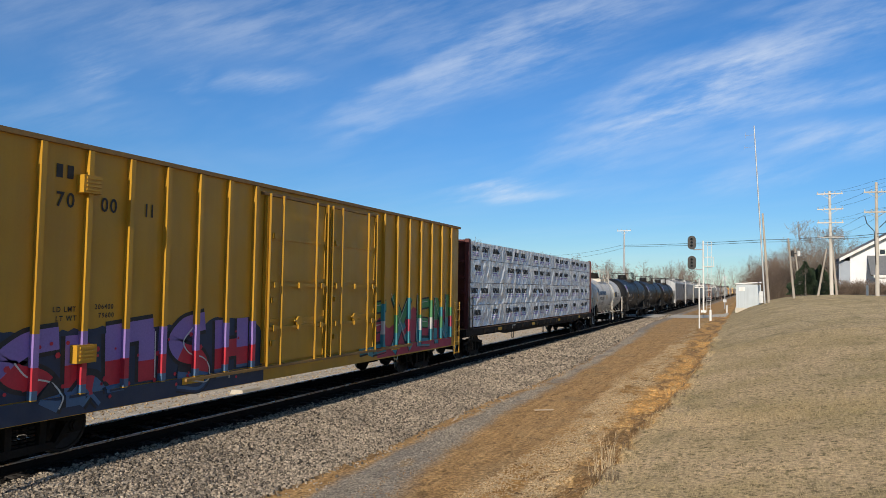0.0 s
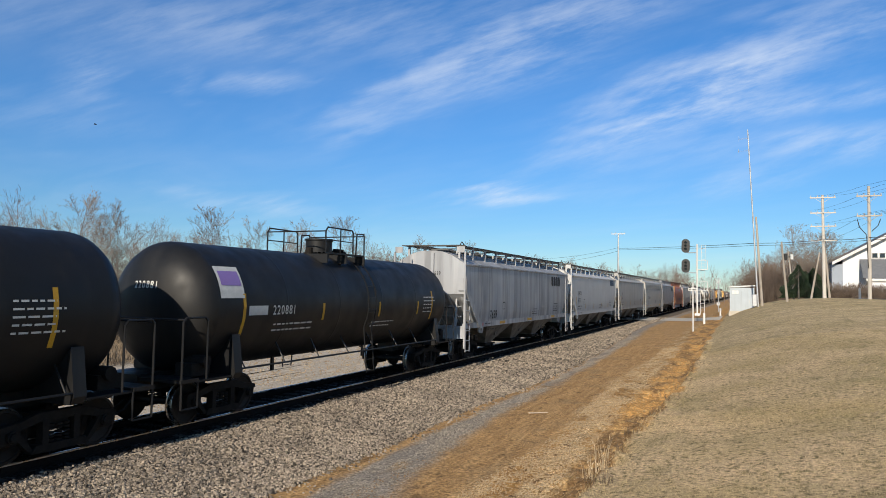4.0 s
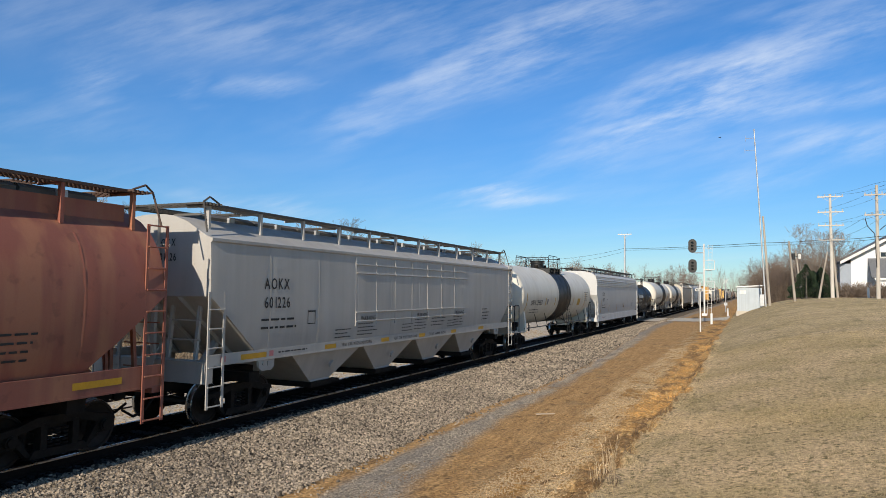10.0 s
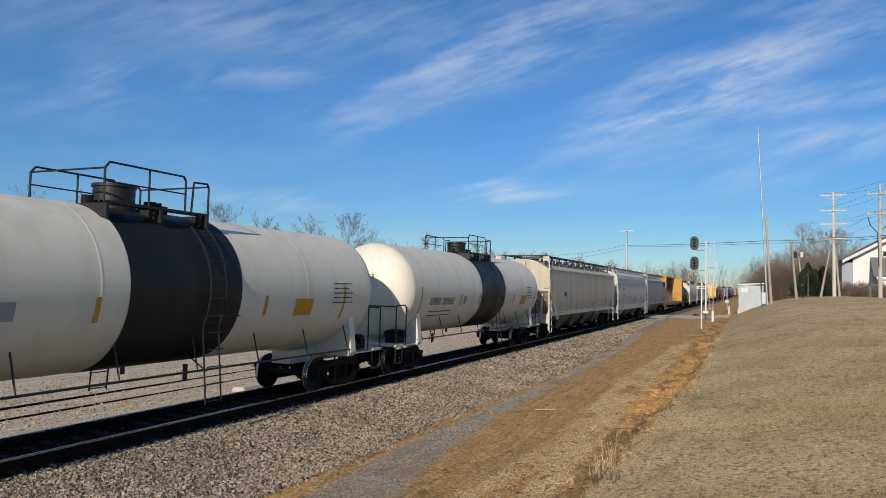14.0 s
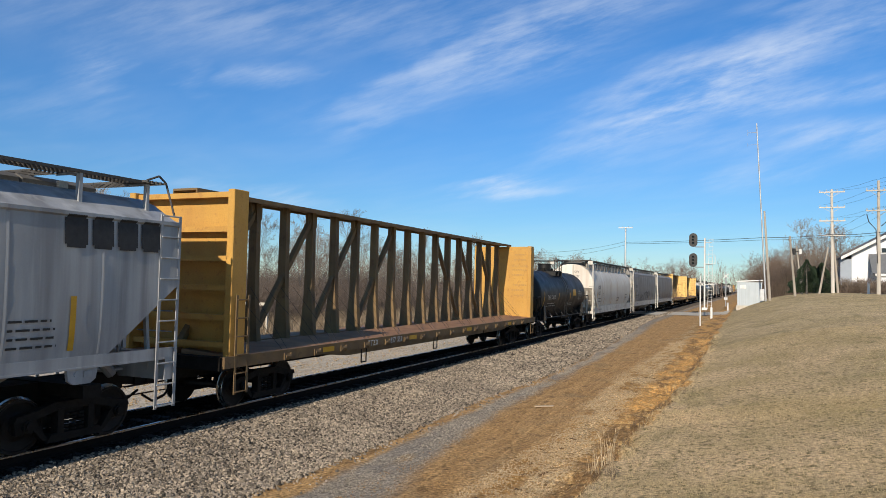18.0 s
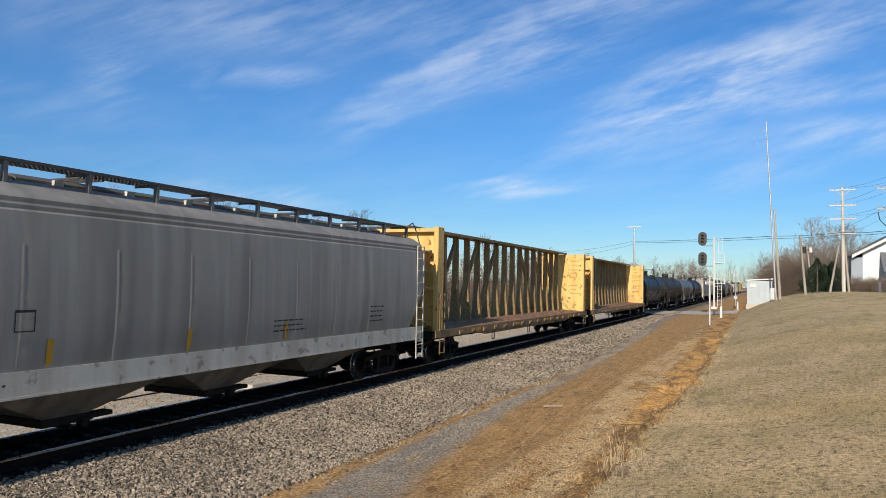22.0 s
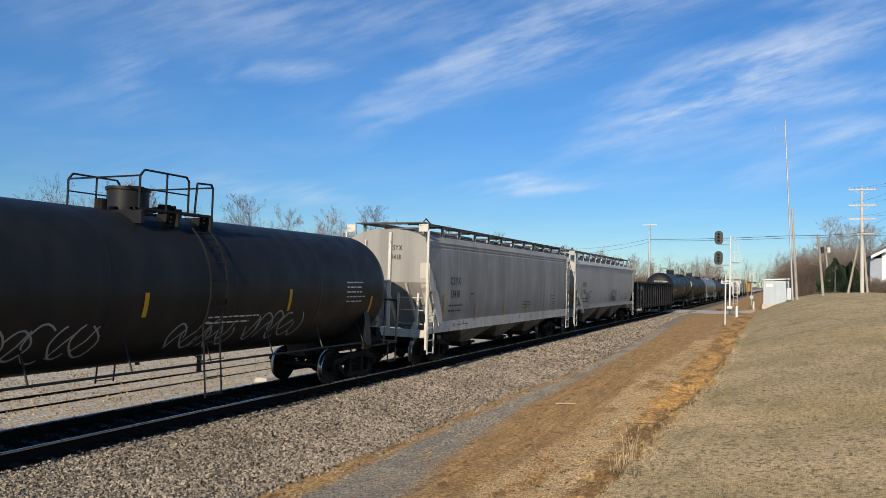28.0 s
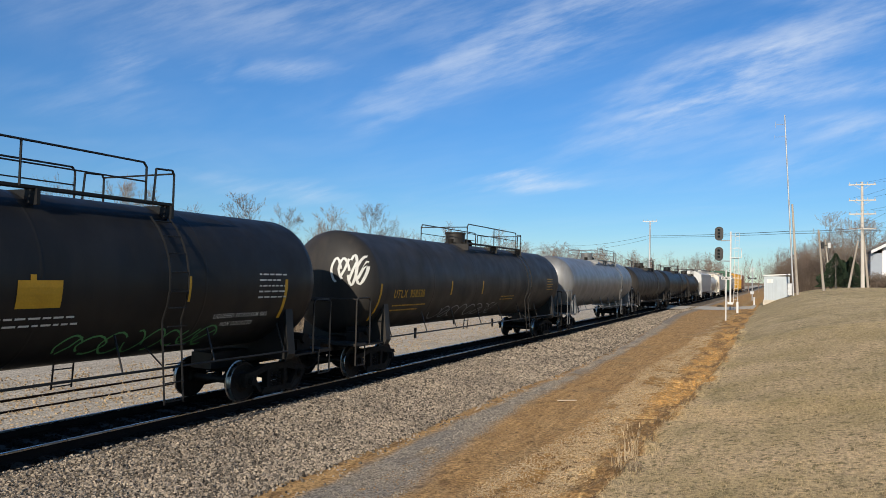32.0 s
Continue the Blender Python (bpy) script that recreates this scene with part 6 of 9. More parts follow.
def paint_boxcar(car, at):
    """Sprayed pictures between the ribs and over them: bulky violet, red and blue shapes, then green and teal ones."""
    g = random.Random(12)
    h = -at(0, 0)[1]

    def lift(k):
        return lambda u, v: (1.565 + k * 0.003 + (0.054 if v < 1.105 else 0.0), u - h, v)

    def cloud(u0, u1, low, top, wave, material, label, k=0):
        bm = bmesh.new()
        f = lift(k)
        m = int((u1 - u0) / 0.11)
        us = [u0 + (u1 - u0) * i / m for i in range(m + 1)]
        tops = [top + wave * math.sin(u * 2.1) + 0.5 * wave * math.sin(u * 5.3) - 0.7 * (max(0, 0.5 - (u - u0)) ** 2 + max(0, 0.5 - (u1 - u)) ** 2) * 2 + g.uniform(-0.03, 0.03) for u in us]
        for v0, v1 in ((low, 1.10), (1.11, None)):
            lo = [bm.verts.new(f(u, v0)) for u in us]
            hi = [bm.verts.new(f(u, v1 or t)) for u, t in zip(us, tops)]
            for i in range(m):
                bm.faces.new((lo[i], lo[i + 1], hi[i + 1], hi[i]))
        part("graffiti", bm, material, car, label)

    def letters(strokes, wide, pick, mats, layer, label):
        sheets = {m.name: bmesh.new() for m in mats}
        for i, pts in enumerate(strokes):
            stroke_sheets(sheets, lift(layer + 0.3 * (i % 3)), pts, wide, lambda u, v: pick(u, v).name)
        for m in mats:
            if len(sheets[m.name].faces):
                part("graffiti", sheets[m.name], m, car, label)

    cloud(0.9, 7.75, 0.77, 2.18, 0.06, MARK_BAND, "blue-black spray-painted ground of a graffito")
    big = [[(2.50, 2.05), (1.95, 2.0), (1.55, 1.75), (1.75, 1.5), (2.2, 1.4), (2.42, 1.15), (2.3, 0.95)],
           [(2.80, 2.08), (2.82, 0.92)], [(2.82, 1.0), (3.10, 1.3), (3.40, 0.98)],
           [(3.58, 2.08), (3.62, 1.05)], [(3.42, 2.02), (4.48, 2.12)], [(4.32, 2.1), (4.34, 1.15)],
           [(5.85, 2.2), (5.3, 2.12), (5.0, 1.85), (5.2, 1.6), (5.65, 1.5), (5.85, 1.25), (5.72, 0.98), (5.1, 1.1)],
           [(6.33, 2.2), (6.36, 1.0)], [(7.02, 2.22), (7.04, 1.15)], [(6.33, 1.58), (7.0, 1.6)],
           [(0.55, 1.95), (0.62, 1.0)]]

    def warm(u, v):
        w = v + 0.05 * math.sin(u * 9)
        return MARK_VIOLET if w > 1.64 else MARK_RED if w > 1.24 else MARK_LOWBLUE
    letters(big, 0.52, lambda u, v: MARK_BLACK, [MARK_BLACK], 1, "black outline of the graffito")
    letters(big, 0.37, warm, [MARK_VIOLET, MARK_RED, MARK_LOWBLUE], 3, "violet, red and blue spray-painted letters")
    edge = [[(u + 0.20, v - 0.04) for u, v in pts] for pts in (big[0][2:], big[5], big[6][1:], big[7])]
    letters(edge, 0.028, lambda u, v: MARK_WHITE, [MARK_WHITE], 6, "white highlight line of the graffito")
    dots = bmesh.new()
    for _ in range(46):
        u, v, r = g.uniform(1.4, 7.1), g.uniform(0.95, 2.05), g.uniform(0.02, 0.055)
        f = lift(8)
        dots.faces.new([dots.verts.new(f(u + r * math.cos(a * 1.05), v + r * math.sin(a * 1.05))) for a in range(6)])
    part("graffiti", dots, MARK_RED, car)
    # the second piece
    cloud(13.15, 18.9, 0.80, 1.95, 0.22, MARK_ROSE, "rose-red sprayed cloud behind the second graffito")
    spiky = [[(13.3, 0.95), (13.5, 1.7), (13.45, 2.5)], [(13.4, 1.1), (14.1, 1.15)], [(13.5, 1.7), (14.1, 1.75)], [(13.5, 2.25), (14.15, 2.3)],
             [(14.5, 2.6), (15.0, 1.8), (15.5, 1.0)], [(15.5, 2.55), (15.0, 1.8), (14.5, 0.95)],
             [(16.0, 1.0), (16.05, 2.6)], [(16.05, 1.15), (16.7, 1.1)], [(16.05, 1.75), (16.65, 1.7)], [(16.05, 2.3), (16.7, 2.35)],
             [(17.15, 1.0), (17.2, 2.5)], [(17.2, 2.4), (17.9, 1.2)], [(17.95, 1.1), (18.0, 2.6)], [(12.8, 1.15), (13.4, 1.2)]]

    spiky = [[(12.1 + (u - 12.8) * 1.24, 0.9 + (v - 0.95) * 1.08) for u, v in pts] for pts in spiky]

    def cool(u, v):
        w = v + 0.08 * math.sin(u * 5)
        return MARK_GREEN if w > 1.75 else MARK_ROSE if 1.45 < w and int(u) % 2 else MARK_TEAL
    letters(spiky, 0.40, lambda u, v: MARK_BLACK, [MARK_BLACK], 1, "dark outline of the second graffito")
    letters(spiky, 0.29, cool, [MARK_GREEN, MARK_ROSE, MARK_TEAL], 3, "green and teal spiky spray-painted letters")
    letters([[(u - 0.15, v + 0.05) for u, v in pts] for pts in spiky], 0.022, lambda u, v: MARK_WHITE, [MARK_WHITE], 6, "white edge line of the second graffito")
    # the spray on the ribs' faces
    u = 0.27
    while u < 18.9:
        if u < 7.5 or u > 13.1:
            first = u < 7.5
            for z0, z1, mat in ((1.12, 1.26, MARK_LOWBLUE), (1.26, 1.62, MARK_RED), (1.62, 2.14, MARK_VIOLET)) if first else ((1.12, 1.5, MARK_TEAL), (1.5, 1.9, (MARK_ROSE, MARK_WHITE, MARK_GREEN)[int(u) % 3]), (1.9, 2.3 + 0.3 * math.sin(u * 3), (MARK_GREEN, MARK_TEAL)[int(u) % 2])):
                bm = bmesh.new()
                box(bm, 1.566, 1.677, u - h - 0.049, u - h + 0.049, z0, z1)
                part("sprayed_rib", bm, mat, car)
        u += 0.88
    for u, v, s in ((2.36, 2.47, "LD LMT"), (2.42, 2.32, "LT WT"), (3.16, 2.50, "206400"), (3.24, 2.35, "79600")):
        lettering(car, s, lambda a, b: (1.568, a - h, b), u, v, 0.085, MARK_BLACK, 0.9)
    for k in range(4):
        mark(car, "reflective_plate", lambda u, v: (1.633, u - h, v), 0.8 + k * 4.4, 0.97, 0.6, 0.14, MARK_YELLOW)


def load_timber(car, bi):
    """Packs of boards in printed silver wrap, stacked four high on each side."""
    lengths = [2.45, 2.0, 4.45, 2.45, 2.0, 4.45, 2.45, 3.1]
    total = sum(lengths)
    scale = (2 * bi - 0.8) / total
    heights = [0.90, 0.92, 0.96, 0.74]
    sizes = sorted(set((round(l * scale, 3), hh) for l in lengths for hh in heights))
    meshes = {}
    for k, (l, hh) in enumerate(sizes):
        meshes[(l, hh)] = bundle_mesh(l - 0.012, hh - 0.018, 1.22, WRAP, k + 1)
    for sx in (-1, 1):
        z = 1.34
        for tier, hh in enumerate(heights):
            y = -bi + 0.40
            for i, l in enumerate(lengths):
                ll = round(l * scale, 3)
                pack = tagged(new("wrapped_timber_pack", meshes[(ll, hh)]), "pack of boards in crumpled printed silver wrap", "timber pack", group="timber packs on the flat car")
                pack.location = (TRACK_X + sx * 0.93, car.location.y + y + ll / 2, z)
                pack.rotation_euler = (0, 0, 0 if sx > 0 else math.pi)
                LOADS.append((pack, CARS[-1][1] + y + ll / 2, sx * 0.93, z, 0 if sx > 0 else math.pi))
                if sx > 0:
                    # the maker's print: repeated dark blocks
                    bm, slogan = bmesh.new(), bmesh.new()
                    g = random.Random(i * 9 + tier)
                    u = -ll / 2 + g.uniform(0.05, 0.5)
                    while u < ll / 2 - 0.86:
                        v0 = hh * 0.52 if tier != 3 else hh * 0.45
                        def on(p, q):
                            return (wrap_x(p + (ll - 0.012) / 2, q, ll - 0.012, hh - 0.018, 1.22, sizes.index((ll, hh)) + 1) + 0.006, p, q)
                        for k in range(5):
                            a = u + k * 0.165
                            patch(bm, on, a, a + 0.135, v0, v0 + 0.22, 4, 4)
                        for k in range(7):
                            a = u + 0.06 + k * 0.115
                            for row in (0.10, 0.19):
                                patch(slogan, on, a, a + 0.075, v0 - row, v0 - row + 0.045, 1, 1)
                        u += 1.16
                    part("slogan", slogan, MARK_VIOLET, pack, "small faded purple print as plain bars")
                    part("print", bm, MARK_BLACK, pack, "dark printed maker's mark as plain bars")
                y += ll
            z += hh


def tank_set():
    car, at, hd, n = tank_car(51.4, 64.9, TANK_OLDWHITE, "grimy white tank car with rusty rails", 1.40, 2.40, trim=STEEL_DARK, rail_paint=TRIM_WHITE, platform=(-1.9, 1.9), dome=0.4)
    tank_marks(car, at, n, 1.4, 2.4, MARK_BLACK, "PROX 17592", 2.96, 2.13, 0.22, [(2.05, 1.5, 1.25), (5.5, 2.1, 0.4), (5.95, 2.1, 0.4)], seed=1)
    block_letters(car, at, 2.98, 2.50, 0.30, 6, MARK_BLUE, 1.28)
    mark(car, "emblem", at, 2.40, 2.48, 0.46, 0.52, MARK_BLUE, "dark square emblem")
    mark(car, "warning_panel", at, 9.0, 2.35, 0.5, 0.3, MARK_YELLOW)
    mark(car, "warning_panel", at, 9.6, 2.3, 0.8, 0.42, MARK_BLACK)
    lettering(car, "PROX 17592", hd, -0.55, 2.85, 0.15, MARK_BLACK, 0.85)
    for f, r, num, s in ((65.9, 80.7, "219559", 2), (81.3, 96.0, "221370", 3), (96.6, 111.3, "220881", 4)):
        car, at, hd, n = tank_car(f, r, TANK_BLACK, "black tank car with white stencilling and a square placard", 1.45, 2.50, platform=(-1.4, 0.8), dome=-0.2, seed=s)
        tank_marks(car, at, n, 1.45, 2.5, MARK_WHITE, num, 3.0, 2.3, 0.22, [(1.9, 1.6, 1.2), (5.2, 2.1, 0.45), (8.4, 2.1, 0.45), (11.2, 2.1, 0.45), (12.4, 1.9, 1.0)], seed=s)
        mark(car, "makers_mark", at, 2.1, 2.3, 0.7, 0.22, MARK_WHITE)
        mark(car, "placard", at, 1.15, 2.70, 0.80, 0.70, MARK_WHITE, "white and red square company placard")
        mark(car, "placard_mark", lambda u, v: (at(u, v)[0] + 0.006, at(u, v)[1], v), 1.22, 2.98, 0.66, 0.32, MARK_VIOLET)
        lettering(car, num, hd, -0.3, 2.9, 0.15, MARK_WHITE, 0.85)


def hopper_set():
    marked_hopper(112.0, 129.9, H_DIRTY, "soot-streaked grey covered hopper with black block lettering", None, "7639", brand=(13.80, 3.27, 0.55, MARK_BLACK), sill_plates=((4.5, 0.8), (9.0, 0.8), (13.9, 0.8)), seed=11)
    marked_hopper(131.1, 148.7, H_CLEAN, "clean pale grey covered hopper with blue lettering", "GACX", "8122", 2.0, 2.73, 0.27, brand=(14.5, 3.50, 0.46, MARK_BLUE), stripes=((1.4, 1.72, 0.9), (4.42, 1.80, 0.36), (7.42, 1.76, 0.36), (10.37, 1.76, 0.36), (13.37, 1.76, 0.36)), seed=12)
    marked_hopper(150.1, 167.7, H_BEIGE, "dusty beige-grey covered hopper", "TILX", "516512", 1.6, 2.75, 0.24, profile=PLAIN, trim=H_BEIGE, end_paint=TRIM_WHITE, stripes=((1.25, 1.70, 0.95), (4.2, 1.72, 0.46), (7.2, 1.72, 0.46), (10.25, 1.71, 0.46), (13.35, 1.76, 0.46), (16.4, 1.68, 0.75)), seed=13)
    marked_hopper(169.0, 186.3, H_WARM, "warm grey ribbed-top covered hopper", "FURX", "851045", 2.57, 2.77, 0.30, profile=RIBBED, prints=("LD LMT 222300", "LT WT 63700"), gusset=False, sill_plates=((1.33, 0.94), (4.8, 0.40), (7.26, 0.40), (9.53, 0.40), (12.02, 0.40), (14.6, 0.80)), sill_z=(1.25, 1.66), seed=14, dent=0.006)
    marked_hopper(187.4, 204.7, H_DIRTY, "soot-streaked grey covered hopper with faded lettering", "GACX", "7589", 1.65, 3.0, 0.30, brand=(13.45, 3.26, 0.57, MARK_BLACK), sill_plates=((4.8, 0.8), (9.1, 0.8), (13.3, 0.8)), seed=15)
    car, at, sill, end, n = marked_hopper(206.0, 223.55, H_RED, "faded red round-sided covered hopper with orange-tan ends", "SHPX", "45064", 1.73, 2.78, 0.26, profile=ROUND, bays=3, trim=H_RED, board=BOARD_RUST, gusset=False, sill_z=(1.12, 1.52), coaming=True, pipes=True, bay_paint=GRIME_SHADE, bay_low=0.5, sill_plates=((4.1, 0.5), (7.1, 0.45), (10.2, 0.45), (15.6, 1.0)), seed=16, dent=0.006)
    for s, q in ((0.06, 1),):
        bm = bmesh.new()
        y = -n / 2 + s
        plate(bm, [(y, 4.1), (y + q * 0.10, 4.1), (y + q * 0.55, 3.3), (y + q * 1.5, 2.4), (y + q * 1.5, 1.4), (y + q * 1.35, 1.4), (y + q * 1.35, 2.3), (y + q * 0.3, 2.9), (y, 3.2)], 1.44, 1.655)
        part("end_gusset", bm, H_ORANGE, car, "tan-orange end gusset")
    mark(car, "paint_patch", at, 9.7, 3.3, 2.9, 0.42, BOARD_GREY, "grey paint-out patch")
    mark(car, "paint_patch", at, 8.8, 1.75, 2.6, 0.40, BOARD_GREY)
    mark(car, "sill_stripe", sill, 0.9, -0.12, 1.2, 0.15, MARK_YELLOW)
    car, at, sill, end, n = marked_hopper(224.7, 244.95, H_STEELGREY, "pale steel-grey four-bay covered hopper", "AOKX", "601226", 1.81, 2.97, 0.25, profile=PLAIN, bays=4, trim=H_STEELGREY, board=BOARD_DARK, gusset=False, bay_paint=H_STEELGREY, bay_low=1.15, sill_z=(1.36, 1.58), sill_plates=((1.1, 0.9), (4.45, 0.55), (7.55, 0.5), (10.2, 0.5), (13.0, 0.5), (15.9, 0.6)), seed=17, dent=0.008)
    for k in range(7):
        u0, u1 = 5.95 + k * 1.21, 5.95 + k * 1.21 + 1.17
        bm = bmesh.new()
        for v in (3.70, 3.45, 2.34, 2.08):
            rod(bm, at(u0, v), at(u1, v), 0.022, 5)
        rod(bm, at(u0 - 0.02, 1.95), at(u0 - 0.02, 3.9), 0.016, 5)
        part("side_ridge", bm, H_STEELGREY, car, "pressed ridge of the side sheet")
    for u in (6.23, 9.95, 13.3):
        lettering(car, "WARNING", at, u, 2.10, 0.12, MARK_BLACK, 0.9)
        small_print(car, at, u - 0.15, 1.98, 1.15, 4, 0.06, MARK_BLACK, int(u * 3))
    for u in (4.9, 8.9, 12.6):
        small_print(car, at, u, 1.86, 0.9, 3, 0.06, MARK_BLACK, int(u * 5))
    for u, line in ((5.28, "VENT CAR WHEN UNLOADING"), (8.37, "VENT CAR WHEN UNLOADING"), (11.0, "DO NOT HAMMER ON CAR")):
        lettering(car, line, lambda p, q: (sill(p, q)[0] + 0.004, sill(p, q)[1], sill(p, q)[2]), u, -0.045, 0.085, MARK_BLACK, 0.8)
    car, at, hd, n = white_tank(245.9, 263.85, "259850", 21)
    marked_hopper(265.0, 285.2, H_CLEAN, "new pale grey covered hopper with ribbed eaves", "NCIX", "40497", 2.1, 2.74, 0.25, profile=RIBBED, gusset=False, lean=1.1, trim=WHITE_PAINT, stripes=((1.5, 1.45, 1.0), (4.8, 1.5, 0.5), (8.3, 1.5, 0.5), (11.7, 1.5, 0.5)), tall_ladder=False, sill_z=(0.86, 1.32), cage=True, seed=18, dent=0.016)
    car, at, hd, n = tank_car(286.2, 298.9, TANK_BLACK, "short fat black tank car with large white lettering", 1.42, 2.42, platform=(-0.8, 0.8), dome=0.1, seed=22)
    tank_marks(car, at, n, 1.42, 2.42, MARK_WHITE, "PROX 15449", 2.03, 2.08, 0.22, [(1.35, 1.45, 1.15), (4.6, 2.05, 0.4), (5.0, 2.05, 0.4), (9.0, 2.0, 0.4), (9.4, 2.0, 0.4)], seed=22)
    block_letters(car, at, 2.03, 2.46, 0.29, 6, MARK_WHITE, 1.35)
    mark(car, "emblem", at, 1.54, 2.43, 0.36, 0.44, MARK_WHITE)
    mark(car, "warning_panel", at, 10.2, 2.2, 0.6, 0.36, MARK_YELLOW)
    scrawl(car, at, 5.2, 1.45, 1.6, 0.45, 3, MARK_GREY, 71, 0.035)
    scrawl(car, at, 8.6, 1.6, 1.8, 0.6, 4, MARK_GREY, 72, 0.045)
    lettering(car, "PROX 15449", hd, -0.6, 2.85, 0.15, MARK_WHITE, 0.85)
    white_tank(299.7, 317.4, "259549", 23)
    white_tank(318.3, 335.1, "259665", 24)
    marked_hopper(336.4, 356.4, H_TAN, "tan-stained white covered hopper", "TIMX", None, 3.2, 2.5, 0.25, bays=4, trim=TRIM_WHITE, sill_plates=((5, 0.5), (12, 0.5)), seed=19)
    marked_hopper(358.0, 375.0, H_CLEAN, "pale grey ribbed-top covered hopper with looping graffiti", "FURX", "850704", 2.6, 2.86, 0.26, profile=RIBBED, gusset=False, stripes=((1.3, 1.80, 0.94), (3.8, 1.80, 0.46), (6.1, 1.74, 0.45), (8.5, 1.82, 0.42), (10.9, 1.86, 0.42)), tags=((4.8, 1.68, 5.4, 0.68, 7, MARK_BLACK, 0.03),), trim=H_CLEAN, sill_z=(1.22, 1.66), seed=20)
    marked_hopper(376.3, 393.6, H_DIRTY, "streaked grey covered hopper with black block lettering", "GACX", "7453", 2.05, 2.70, 0.26, brand=(14.75, 3.42, 0.55, MARK_BLACK), stripes=((1.5, 1.70, 0.9), (4.6, 1.75, 0.4), (7.6, 1.75, 0.4), (10.6, 1.75, 0.4), (14.9, 1.72, 0.9)), seed=21)


def white_tank(front, rear, number, seed):
    car, at, hd, n = tank_car(front, rear, TANK_WHITE, "cream-white tank car with a black band round its middle", 1.60, 2.78, trim=TANK_WHITE, rail_paint=BLACK_PAINT, platform=(-1.1, 1.6), dome=0.0, band=(-0.95, 2.1), seed=seed)
    tank_marks(car, at, n, 1.6, 2.78, MARK_BLACK, "DPRX " + number, 2.4, 2.28, 0.25, [(1.6, 1.65, 1.25), (5.2, 2.2, 0.45), (7.2, 2.2, 0.45), (11.8, 2.2, 0.45), (15.2, 2.0, 0.9)], seed=seed)
    mark(car, "warning_panel", at, 13.0, 2.15, 0.75, 0.42, MARK_YELLOW)
    lettering(car, number, hd, -0.3, 3.15, 0.16, MARK_BLACK, 0.85)
    mark(car, "code_box", at, 5.5, 2.28, 0.26, 0.30, MARK_GREY)
    return car, at, hd, n


